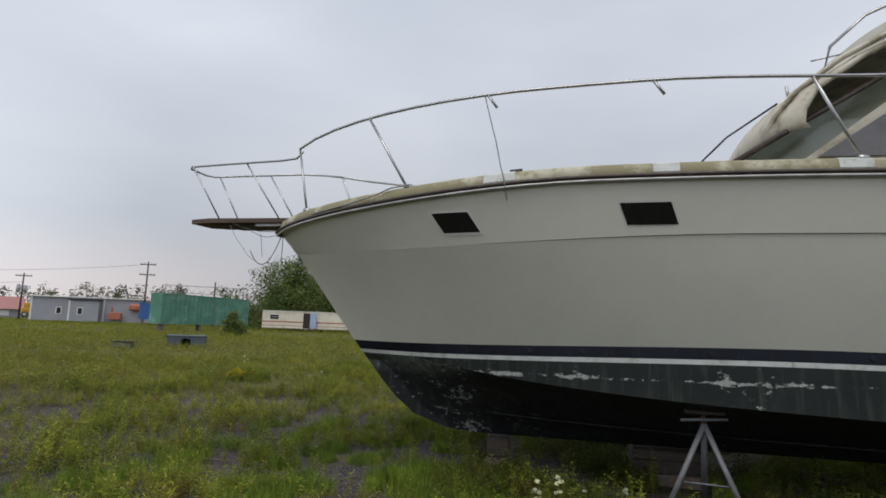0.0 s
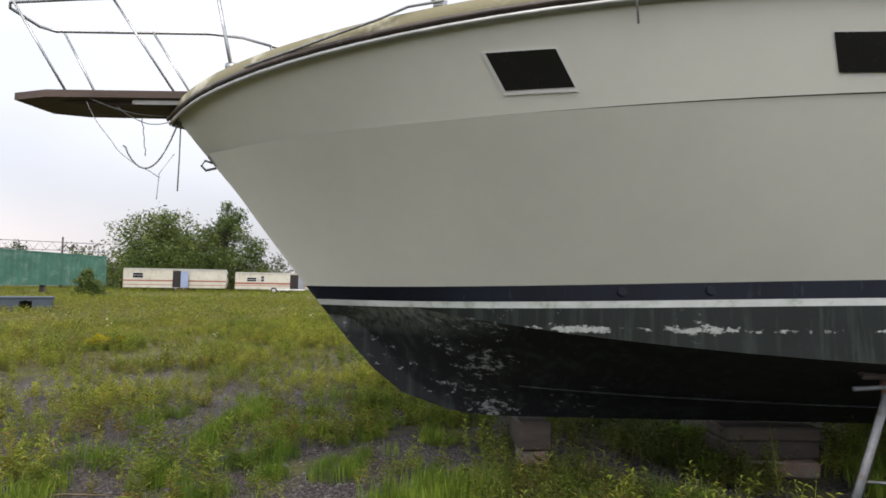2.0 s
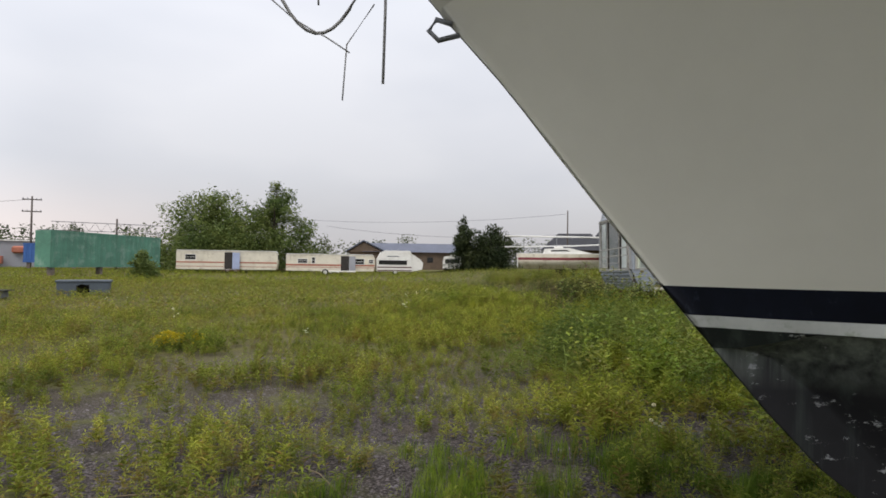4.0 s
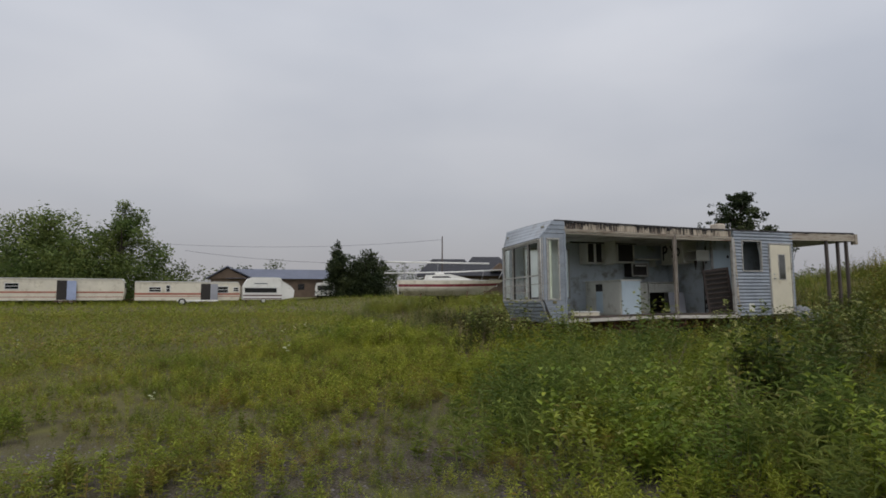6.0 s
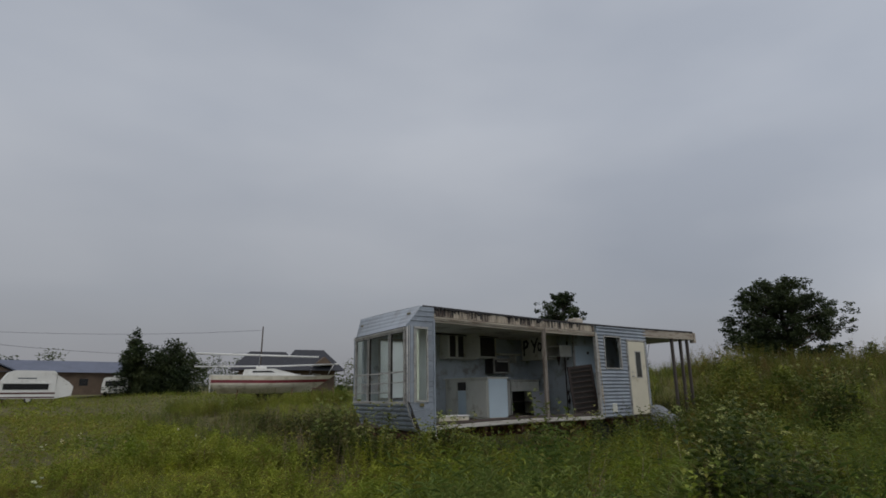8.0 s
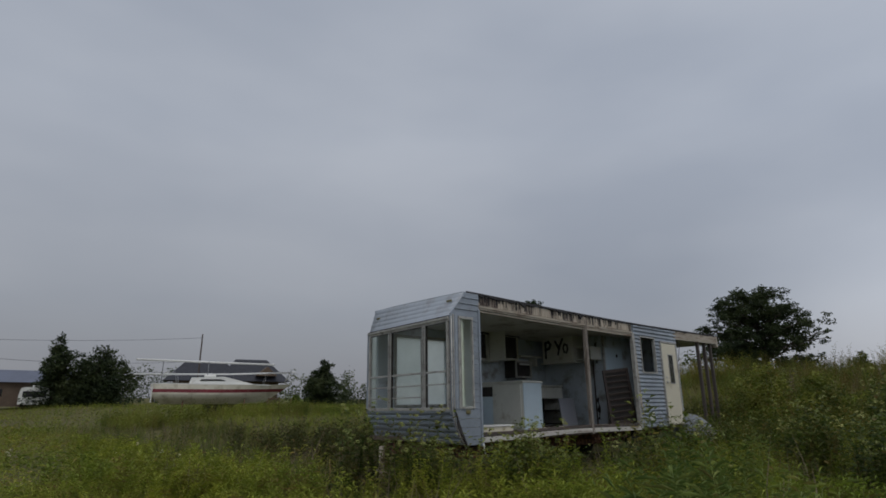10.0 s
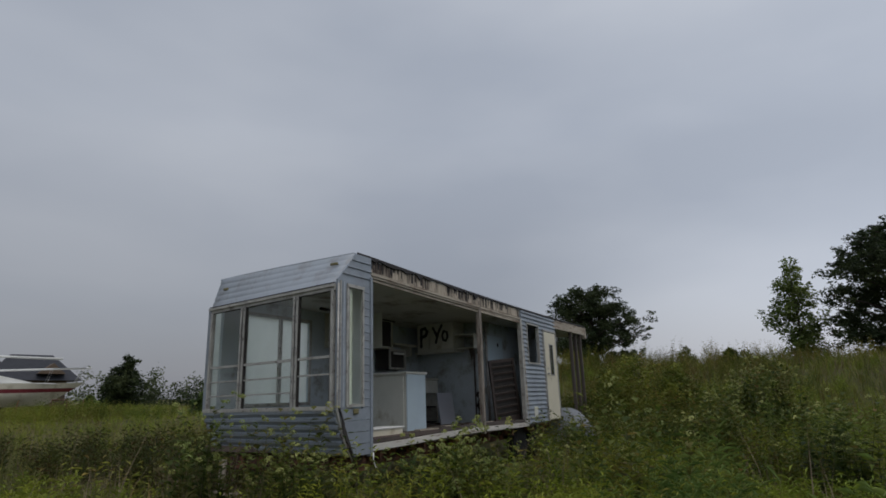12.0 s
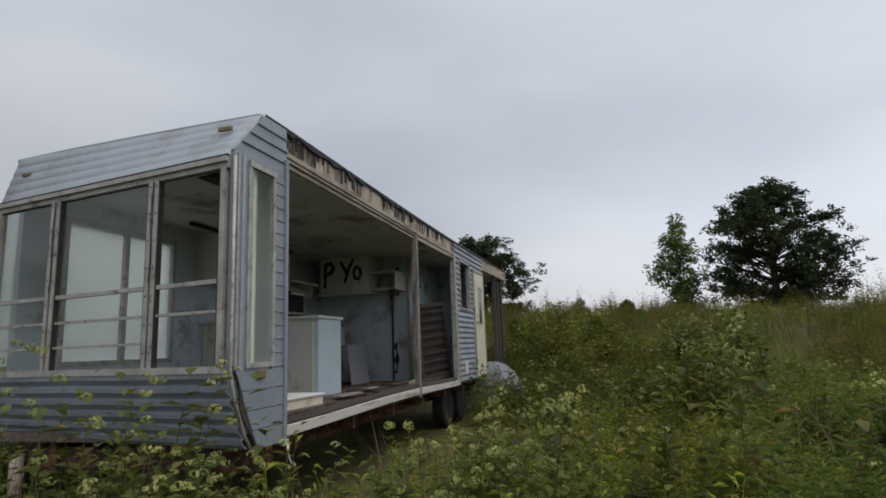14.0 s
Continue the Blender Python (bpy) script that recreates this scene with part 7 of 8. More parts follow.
def tree(name, x, y, profile, leaves, size, mat, label, trunk_r=0.2, base=None, flat=0.8, seed=1, droop=0.0, lobes=34, wide=0.5, fork_at=0.35, shell=0.8, lobe_r=1.0):
    """profile: (height, reach to one side, reach to the other) along the crown. Trunk, limbs, and leaves in many uneven lobes."""
    rng = np.random.default_rng(seed)
    z = gz(x, y) - 0.1 if base is None else base
    e = thing(name, pose(x, y, z, 0, 0, wide), label, "tree")
    hs, lo, hi = [p_[0] for p_ in profile], [p_[1] for p_ in profile], [p_[2] for p_ in profile]
    top = hs[-1]
    fork = Vector((0.0, 0.0, top * fork_at))
    part("trunk", tube([(0, 0, -0.3), (0.02 * top * float(rng.normal()), 0, top * fork_at * 0.5), fork, (0.02 * top * float(rng.normal()), 0, top * 0.8)], trunk_r, 8, taper=trunk_r * 0.25), M["bark"], e)
    cs, rs = [], []
    for i in range(lobes):
        h = hs[0] + (top - hs[0]) * (i + rng.random()) / lobes
        a, b = float(np.interp(h, hs, lo)), float(np.interp(h, hs, hi))
        mid, half = (b - a) / 2, (a + b) / 2
        ang, rad = rng.random() * math.tau, half * (1 - shell * rng.random())
        r = max(0.12 * half, half * rng.uniform(0.28, 0.50) * lobe_r) + 0.02 * top
        rad = max(0.0, rad - r * 0.6)
        c = Vector((mid + rad * math.cos(ang), rad * math.sin(ang) * 0.8, h - r * 0.3))
        cs.append(c)
        rs.append(r)
        if i % 3 == 0:
            s = Vector((0, 0, min(h * 0.75, top * (fork_at + 0.4 * rng.random()))))
            part("limb", tube([s, s.lerp(c, 0.55) + Vector((0, 0, 0.03 * top)), c], trunk_r * 0.36, 5, taper=trunk_r * 0.08), M["bark"], e)
        for k in range(5):
            o = Vector(rng.normal(size=3)).normalized() * r * 1.0
            cs.append(c + Vector((o.x, o.y, o.z * flat)))
            rs.append(r * rng.uniform(0.28, 0.60))
    V, F = leaf_cloud(cs, rs, leaves, size, rng, flat, droop)
    crown = raw("crown", V, F, [M[mat]])
    crown.parent = e
    return e


def pine(name, x, y, base, profile, needles, label, trunk_r=0.22, seed=1, wide=0.0, whorls=15, size=0.085):
    """A wind-shaped pine: bare limbs carrying flat, ragged pads of needles with sky between them."""
    rng = np.random.default_rng(seed)
    e = thing(name, pose(x, y, base, 0, 0, wide), label, "tree")
    hs, lo, hi = [p_[0] for p_ in profile], [p_[1] for p_ in profile], [p_[2] for p_ in profile]
    top = hs[-1]
    lean = float(rng.normal()) * 0.03
    spine = [Vector((lean * h + 0.05 * math.sin(h * 1.3), 0.04 * math.sin(h), h)) for h in np.linspace(-0.6, top * 0.95, 9)]
    part("trunk", tube(spine, trunk_r, 8, taper=trunk_r * 0.2), M["bark"], e)
    cs, rs = [], []
    for i in range(whorls):
        h = hs[0] + (top - hs[0]) * (i + 0.35 * rng.random()) / whorls
        for j in range(7):
            ang = j * math.tau / 7 + i * 1.1 + 0.5 * float(rng.normal())
            c_, s_ = math.cos(ang), math.sin(ang)
            a_, b_ = float(np.interp(h, hs, lo)), float(np.interp(h, hs, hi))
            reach = (b_ if c_ > 0 else a_) * math.sqrt(0.35 + 0.65 * abs(c_)) * rng.uniform(0.72, 1.04)
            root = Vector((lean * h, 0, max(0.1, h - 0.28 * reach)))
            tip = Vector((lean * h + reach * c_, reach * s_, h + 0.16 * float(rng.normal()) + 0.05 * reach))
            bend = root.lerp(tip, 0.5) + Vector((0, 0, 0.06 * reach))
            if j % 2 == 0:
                part("limb", tube([root, bend, tip], trunk_r * 0.26, 5, taper=trunk_r * 0.06), M["bark"], e)
            for k in (0.45, 0.68, 0.86, 0.97):
                if rng.random() < 0.22:
                    continue
                p_ = root.lerp(bend, k * 2) if k < 0.5 else bend.lerp(tip, k * 2 - 1)
                r = (0.30 + 0.10 * reach * (1.2 - k)) * rng.uniform(0.7, 1.25)
                for q in range(3):
                    cs.append((p_.x + float(rng.normal()) * r * 0.7, p_.y + float(rng.normal()) * r * 0.7, p_.z + 0.10 + float(rng.normal()) * 0.15))
                    rs.append(r * rng.uniform(0.5, 0.9))
    V, F = leaf_cloud(cs, rs, needles, size, rng, 0.62)
    crown = raw("crown", V, F, [M["foliage_dark"]])
    crown.parent = e
    return e


# the willow and ash behind the caravans; profiles lie across the line of sight
tree("willow_tree", -25.5, 87.0, [(0.3, 14.5, 10.0), (2.5, 15.0, 10.0), (5.0, 13.0, 9.6), (7.0, 10.0, 8.6), (9.2, 6.6, 7.0), (11.0, 3.4, 4.6)], 46000, 0.19, "foliage", "broad green willow behind the caravans", 0.4, seed=2, droop=0.4, lobe_r=0.6, lobes=96)
tree("ash_tree", -17.6, 88.5, [(0.3, 7.5, 6.0), (3.0, 7.8, 6.6), (6.0, 7.0, 6.4), (8.6, 5.4, 5.4), (10.6, 3.4, 3.4), (13.0, 0.8, 0.9)], 30000, 0.18, "foliage", "tall green ash with an uneven crown", 0.35, seed=3, lobe_r=0.7, lobes=56)
tree("poplar_tree", 10.2, 97.0, [(0.3, 2.4, 4.4), (1.8, 3.2, 4.6), (3.6, 3.6, 4.2), (5.4, 3.0, 3.2), (7.2, 1.9, 1.6), (8.8, 0.5, 0.4)], 12000, 0.20, "foliage_dark", "dull green poplar with a pointed crown at the field's edge", 0.25, seed=4, lobe_r=0.8, lobes=44)
tree("poplar_tree", 14.4, 96.0, [(0.3, 4.6, 4.6), (2.0, 4.8, 5.0), (4.0, 4.4, 4.8), (5.2, 3.4, 3.8), (6.4, 2.2, 2.2), (7.4, 0.9, 0.8)], 15000, 0.20, "foliage_dark", "dark green spreading tree at the field's edge", 0.25, seed=5, lobe_r=0.8, lobes=50)
# pines on the bank
pine("pine_tree", 31.0, 10.9, 2.9, [(0.5, 2.8, 2.6), (1.4, 3.5, 3.3), (2.6, 3.6, 3.4), (3.8, 3.2, 3.1), (4.8, 2.6, 2.6), (5.5, 1.7, 1.8), (6.1, 0.7, 0.7)], 40000, "dark bushy pine on the weedy bank", 0.24, 6, 100, 19)
tree("birch_tree", 31.8, 15.0, [(0.3, 1.1, 1.2), (1.4, 1.7, 1.7), (2.6, 1.6, 1.6), (3.8, 1.3, 1.3), (5.2, 0.5, 0.5)], 7500, 0.09, "foliage", "slender pale green birch on the bank", 0.09, base=2.9, flat=1.0, seed=7, wide=100, lobe_r=0.7, lobes=36)
pine("pine_tree", 33.0, 25.4, 2.7, [(0.8, 2.6, 2.6), (1.5, 3.7, 3.5), (2.3, 3.5, 3.7), (3.2, 2.9, 2.7), (4.1, 2.3, 2.1), (5.0, 0.8, 0.8)], 34000, "spreading dark pine beyond the trailer", 0.24, 8, -62, 13)
pine("spruce_tree", 34.1, 43.1, 0.7, [(1.5, 3.6, 3.6), (4.2, 3.8, 3.6), (5.6, 3.0, 2.9), (6.8, 2.2, 2.1), (7.8, 1.4, 1.4), (8.8, 0.5, 0.5)], 22000, "dark spruce standing behind the trailer", 0.2, 9, -45, 14, 0.11)
tree("spruce_tree", 44.0, 92.0, [(0.3, 3.4, 3.4), (2.4, 3.4, 3.2), (4.2, 2.4, 2.4), (6.8, 0.8, 0.6)], 11000, 0.20, "foliage_dark", "dark round pine across the field", 0.2, base=0.6, seed=10)
# willow shrubs on the bank and about the field
for sx, sy, h, sd in ((16.2, 18.0, 1.1, 33), (27.0, 19.6, 1.2, 34), (17.8, 20.6, 1.0, 35), (24.5, 17.5, 0.9, 37), (-21.6, 54.0, 2.3, 38), (22.5, 47.0, 1.4, 41), (17.5, 50.5, 1.2, 43)):
    tree("shrub", sx, sy, [(0.05, 0.5 * h, 0.5 * h), (0.4 * h, 0.75 * h, 0.7 * h), (0.8 * h, 0.5 * h, 0.5 * h), (1.1 * h, 0.15 * h, 0.2 * h)],
         4200, 0.05 if sy < 30 else 0.12, "bush" if sy < 30 else "foliage", "leafy green willow shrub among the weeds", 0.03, seed=sd, fork_at=0.15, lobes=20)


# light green willow bushes standing by the porch
for sx, sy, h, sd in ((14.4, 18.9, 2.0, 71), (15.6, 19.6, 1.6, 72), (15.5, 18.1, 1.55, 73), (13.5, 18.6, 1.2, 74)):
    tree("willow_bush", sx, sy, [(0.05, 0.55 * h, 0.55 * h), (0.35 * h, 0.68 * h, 0.66 * h), (0.7 * h, 0.56 * h, 0.55 * h), (0.92 * h, 0.34 * h, 0.32 * h), (1.06 * h, 0.10 * h, 0.10 * h)],
         7500, 0.045, "willow_bush", "rounded yellow-green willow bush beside the porch", 0.03, seed=sd, fork_at=0.12, lobes=26, flat=1.0)


def tree_line(points, height, seed, label, mat="foliage_haze"):
    """A distant row of trees as one mass of uneven crowns."""
    rng = np.random.default_rng(seed)
    cs, rs = [], []
    for (x0, y0), (x1, y1) in zip(points, points[1:]):
        n = max(2, int(math.hypot(x1 - x0, y1 - y0) / (height * 0.2)))
        for i in range(n):
            k = (i + rng.random()) / n
            h = height * rng.uniform(0.55, 1.0)
            for j in range(3):
                cs.append((x0 + (x1 - x0) * k + rng.normal() * h * 0.15, y0 + (y1 - y0) * k + rng.normal() * h * 0.2, h * (0.2 + 0.3 * j) + 0.3))
                rs.append(h * (0.36 - 0.07 * j))
    V, F = leaf_cloud(cs, rs, len(cs) * 75, height * 0.038, rng, 0.9)
    return tagged(raw("tree_line", V, F, [M[mat]]), label, "trees", kind="stuff")


# far rows take the leaf colour with haze mixed in
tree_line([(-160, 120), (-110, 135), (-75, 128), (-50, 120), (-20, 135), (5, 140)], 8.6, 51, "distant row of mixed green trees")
tree_line([(20, 150), (60, 140), (110, 120), (160, 90)], 9, 52, "distant row of dark trees across the field", "foliage_haze")
tree_line([(46, 95), (60, 93), (80, 88), (95, 80)], 4.6, 53, "hedge of dark trees behind the field", "foliage_dark")
tree_line([(90, 60), (120, 45), (140, 20), (145, -10)], 10, 54, "wooded ridge beyond the bank", "foliage_haze")
tree_line([(60, 22), (70, 12), (75, 0), (70, -20)], 6, 55, "scrubby trees behind the bank", "foliage_haze")


# ---- grass, weeds and gravel ----
def strip_leaf(base, d, up, length, width, bend, rng, seg=2):
    """One arching blade as points and triangles."""
    side = np.cross(d, up)
    side = side / (np.linalg.norm(side) + 1e-9)
    V = []
    for i in range(seg):
        k = i / seg
        p = base + up * length * k * (1 - 0.35 * bend * k) + d * length * bend * k * k
        w = width * (1 - 0.75 * k) * (0.7 + 0.6 * math.sin(k * math.pi))
        V += [p - side * w, p + side * w]
    V.append(base + up * length * (1 - 0.35 * bend) + d * length * bend)
    F = []
    for i in range(seg - 1):
        a = i * 2
        F += [(a, a + 1, a + 3), (a, a + 3, a + 2)]
    a = (seg - 1) * 2
    F.append((a, a + 1, a + 2))
    return np.array(V), np.array(F)


def gather(parts):
    V, F, I, n = [], [], [], 0
    for v, f, m in parts:
        V.append(v)
        F.append(f + n)
        I.append(np.full(len(f), m))
        n += len(v)
    return np.concatenate(V), np.concatenate(F), np.concatenate(I)


def flat_dir(a):
    return np.array([math.cos(a), math.sin(a), 0.0])


UP = np.array([0.0, 0.0, 1.0])


def tuft(rng, n, h, w, bend, spread):
    """A bunch of narrow blades."""
    out = []
    for _ in range(n):
        a = rng.random() * math.tau
        b = flat_dir(rng.random() * math.tau) * spread * math.sqrt(rng.random())
        hh = h * rng.uniform(0.55, 1.1)
        v, f = strip_leaf(b, flat_dir(a), UP, hh, w * rng.uniform(0.7, 1.3), bend * rng.uniform(0.2, 1.3), rng)
        out.append((v, f, 0))
    return gather(out)


def leaf(base, d, up, length, width):
    side = np.cross(d, up)
    side = side / (np.linalg.norm(side) + 1e-9)
    t = base + d * length
    m = base + d * length * 0.45 + up * length * 0.10
    return np.array([base, m - side * width, t - up * length * 0.12, m + side * width]), np.array([(0, 1, 2), (0, 2, 3)])


def weed(rng, stems, h, leaf_l, leaf_w, per, spread, flower=0, fl_size=0.01, fl_r=0.04, share=1.0, tip=0):
    """Leafy stalks, with flower heads of tiny petals where flower is above 0."""
    out = []
    for _ in range(stems):
        a = rng.random() * math.tau
        b = flat_dir(rng.random() * math.tau) * spread * math.sqrt(rng.random())
        hh = h * rng.uniform(0.65, 1.1)
        lean = flat_dir(a) * rng.uniform(0.05, 0.28)
        v, f = strip_leaf(b, flat_dir(a), UP, hh, max(0.0025, h * 0.005), np.linalg.norm(lean), rng, 2)
        out.append((v, f, 0))
        for i in range(per):
            k = 0.15 + 0.85 * (i + rng.random()) / per
            p = b + UP * hh * k * (1 - 0.35 * np.linalg.norm(lean) * k) + flat_dir(a) * hh * np.linalg.norm(lean) * k * k
            d = flat_dir(i * 2.4 + rng.random()) * math.cos(0.5) + UP * rng.uniform(0.1, 0.75)
            d = d / np.linalg.norm(d)
            s = leaf_l * rng.uniform(0.6, 1.2) * (1.15 - 0.5 * k)
            v, f = leaf(p, d, UP, s, leaf_w / leaf_l * s)
            out.append((v, f, tip if k > 0.78 else 0))
        if flower and rng.random() < share:
            heads = 1 + int(rng.integers(0, 3))
            top = b + UP * hh * (1 - 0.35 * np.linalg.norm(lean)) + flat_dir(a) * hh * np.linalg.norm(lean)
            for _h in range(heads):
                c = top + np.array([rng.normal() * 0.05, rng.normal() * 0.05, rng.uniform(-0.06, 0.05)]) * (h / 0.9)
                for _k in range(flower):
                    o = rng.normal(size=3)
                    o /= np.linalg.norm(o)
                    p = c + o * fl_r * np.array([1, 1, 0.6])
                    t = np.cross(o, rng.normal(size=3))
                    t /= np.linalg.norm(t)
                    s2 = np.cross(o, t)
                    s = fl_size * rng.uniform(0.7, 1.4)
                    out.append((np.array([p - t * s, p - s2 * s, p + t * s, p + s2 * s]), np.array([(0, 1, 2), (0, 2, 3)]), 1))
    return gather(out)


def spread_stuff(name, templates, xy, scale, mats, label, category, seed, sink=0.0, lean=0.10):
    """Copies of the templates over the plan as one mesh."""
    rng = np.random.default_rng(seed)
    xy = np.asarray(xy, float)
    z = ground_z(xy[:, 0], xy[:, 1]) - sink
    pick = rng.integers(0, len(templates), len(xy))
    Vs, Fs, Is, n = [], [], [], 0
    for k, (v, f, m) in enumerate(templates):
        idx = np.nonzero(pick == k)[0]
        if not len(idx):
            continue
        a = rng.random(len(idx)) * math.tau
        s = scale[idx] * rng.uniform(0.75, 1.25, len(idx))
        c, sn = np.cos(a), np.sin(a)
        lx, ly = rng.normal(0, lean, len(idx)), rng.normal(0, lean, len(idx))
        X = (v[None, :, 0] * c[:, None] - v[None, :, 1] * sn[:, None]) * s[:, None]
        Y = (v[None, :, 0] * sn[:, None] + v[None, :, 1] * c[:, None]) * s[:, None]
        Z = np.repeat(v[None, :, 2], len(idx), 0) * (s * rng.uniform(0.8, 1.2, len(idx)))[:, None]
        X, Y = X + Z * lx[:, None], Y + Z * ly[:, None]
        P = np.stack([X + xy[idx, 0][:, None], Y + xy[idx, 1][:, None], Z + z[idx][:, None]], -1).reshape(-1, 3)
        Fk = (f[None] + (np.arange(len(idx)) * len(v))[:, None, None]).reshape(-1, 3) + n
        Vs.append(P)
        Fs.append(Fk)
        Is.append(np.tile(m, len(idx)))
        n += len(P)
    return tagged(raw(name, np.concatenate(Vs), np.concatenate(Fs), mats, np.concatenate(Is)), label, category, kind="stuff")


# the trodden line of the walk, by which thick growth keeps off
TROD = np.array([(0.2, 0.0), (-0.7, 1.9), (-1.3, 3.5), (-2.2, 5.2), (-2.6, 7.5), (-2.3, 9.5), (-2.45, 13.4), (-1.7, 14.8), (-0.9, 15.8), (0.0, 17.0), (0.7, 17.2)])


def off_path(x, y):
    d = np.full(np.shape(x), 1e9)
    for a, b in zip(TROD, TROD[1:]):
        ab = b - a
        t = np.clip(((x - a[0]) * ab[0] + (y - a[1]) * ab[1]) / (ab @ ab), 0, 1)
        d = np.minimum(d, np.hypot(x - a[0] - t * ab[0], y - a[1] - t * ab[1]))
    return d


def under_boat(x, y):
    u, v = (x + 2.4) * 0.9976 - (y - 7.9) * 0.0698, (x + 2.4) * 0.0698 + (y - 7.9) * 0.9976
    return (u > 1.6) & (u < 12.8) & (np.abs(v) < np.clip((u - 1.2) * 0.55, 0, 1.7))


def in_house(x, y, grow_=0.0):
    u, v = (x - 4.56) * 0.999 + (y - 19.76) * 0.0454, -(x - 4.56) * 0.0454 + (y - 19.76) * 0.999
    return (u > -0.75 - grow_) & (u < 10.2) & (v > -0.05 - grow_) & (v < 2.7)


def sample(n, x0, x1, y0, y1, keep, seed):
    rng = np.random.default_rng(seed)
    x, y = rng.uniform(x0, x1, n), rng.uniform(y0, y1, n)
    k = keep(x, y) > rng.random(n)
    return np.stack([x[k], y[k]], -1)


def lush(x, y):
    """0 on the gravel yard, 1 in the rank growth round the trailer and on the bank."""
    edge = 0.6 + 0.05 * (y - 12) + 2.4 * (value_noise(x, y, 2.2) - 0.5)
    return sstep(-1.3, 1.6, x - edge) * sstep(9.2, 12.0, y + 0.30 * x)


GRAVEL_SPOTS = [(-2.7, 8.1, 1.0, 0.45), (-5.2, 11.8, 1.1, 0.8), (-3.7, 12.3, 0.8, 0.7), (-2.3, 10.4, 0.5, 0.5), (-1.0, 7.4, 0.6, 0.7), (-2.1, 9.2, 0.6, 0.35), (-4.5, 14.5, 0.8, 0.6), (-6.7, 10.1, 1.3, 0.6), (-0.6, 6.4, 0.7, 0.6)]


def bare(x, y):
    """Where gravel lies open."""
    b = 0.50 * (1 - 0.8 * sstep(10.5, 15.0, y)) * sstep(0.45, 0.57, value_noise(x + 31, y, 1.1) * 0.5 + value_noise(x, y + 17, 3.6) * 0.5)
    for cx, cy, rx, ry in GRAVEL_SPOTS:
        b = np.maximum(b, sstep(1.25, 0.75, np.hypot((x - cx) / (0.8 * rx), (y - cy) / (0.8 * ry)) + 0.7 * (value_noise(x, y, 0.35) - 0.5)))
    return b


rng0 = np.random.default_rng(5)
T_WEED = [weed(rng0, 2 + i % 2, 0.17 + 0.035 * i, 0.068, 0.0082, 11, 0.05, tip=2) for i in range(6)]
T_MID = [weed(rng0, 2, 0.22 + 0.03 * i, 0.085, 0.015, 4, 0.06) for i in range(4)]
T_FAR = [weed(rng0, 2, 0.24, 0.09, 0.015, 4, 0.14) for i in range(5)]
T_WEED_Y = [weed(rng0, 3, 0.38, 0.085, 0.008, 18, 0.05, tip=2) for i in range(4)]
T_HORSE = [tuft(rng0, 36, 0.18, 0.0028, 0.35, 0.10) for i in range(5)]
T_GRASS = [tuft(rng0, 13, 0.55, 0.0055, 0.7, 0.10) for i in range(5)]
T_SEED = [tuft(rng0, 7, 0.85, 0.004, 0.35, 0.08) for i in range(4)]
T_FORB = [weed(rng0, 4, 0.66, 0.105, 0.013, 13, 0.13) for i in range(6)]
T_ROD = [weed(rng0, 4, 0.85, 0.095, 0.0085, 20, 0.15, 8, 0.008, 0.028, 0.06) for i in range(5)]
T_BIG = [weed(rng0, 42, 1.25 + 0.1 * i, 0.125, 0.040, 20, 0.36, 12, 0.008, 0.030, 0.40) for i in range(3)]
T_BUSH = [weed(rng0, 9, 0.92, 0.105, 0.033, 17, 0.26, 11, 0.0075, 0.026, 0.25) for i in range(5)]
T_LEAFY = [weed(rng0, 10, 0.9, 0.12, 0.034, 14, 0.28) for i in range(3)]
T_HEAD = [weed(rng0, 40, 1.25, 0.105, 0.034, 22, 0.34, 22, 0.009, 0.034, 0.5) for i in range(3)]
T_DAISY = [weed(rng0, 3, 0.36, 0.04, 0.006, 5, 0.07, 12, 0.009, 0.016) for i in range(3)]
T_YEL = [weed(rng0, 9, 0.22, 0.035, 0.008, 7, 0.16, 9, 0.011, 0.028) for i in range(3)]
LOW = [M["weed"], M["yellow"], M["weed_tip"]]


def near_weeds(x, y):
    ok = ~under_boat(x, y) & ~in_house(x, y)
    return ok * (1 - 0.75 * sstep(0.8, 2.2, x) * sstep(7.5, 6.5, y)) * (1 - 0.86 * bare(x, y) * (1 - 0.85 * sstep(9.5, 12.5, y) * sstep(-4.2, -2.2, x))) * (1 - 0.8 * lush(x, y)) * sstep(0.0, 0.12, off_path(x, y)) * (0.31 + 0.26 * sstep(9.5, 12.5, y) * sstep(-4.2, -2.2, x) + 0.60 * sstep(0.42, 0.62, value_noise(x, y, 0.33)))


p = sample(64000, -17, 6, -3, 24, near_weeds, 1)
near = off_path(p[:, 0], p[:, 1]) < 5.5
sz = np.full(len(p), 1.0) * (0.55 + 0.80 * value_noise(p[:, 0], p[:, 1], 1.3)) * (1 - 0.35 * bare(p[:, 0], p[:, 1])) * (1 + 0.6 * lush(p[:, 0], p[:, 1]))
spread_stuff("low_weeds", T_WEED, p[near], sz[near], LOW, "yellow-green low weeds growing through the gravel", "weeds", 2)
spread_stuff("yard_weeds", T_MID, p[~near], sz[~near], LOW, "yellow-green weeds covering the rest of the yard", "weeds", 52)
p = sample(1500, 0.5, 5.5, 14.2, 17.2, lambda x, y: sstep(0.5, 1.1, off_path(x, y)) * sstep(0.3, 0.55, value_noise(x + 71, y, 0.6)), 77)
spread_stuff("end_weeds", T_WEED_Y, p, 0.9 + 0.6 * value_noise(p[:, 0], p[:, 1], 0.9), LOW, "yellow-green and reddish weeds at the meadow's edge", "weeds", 78)
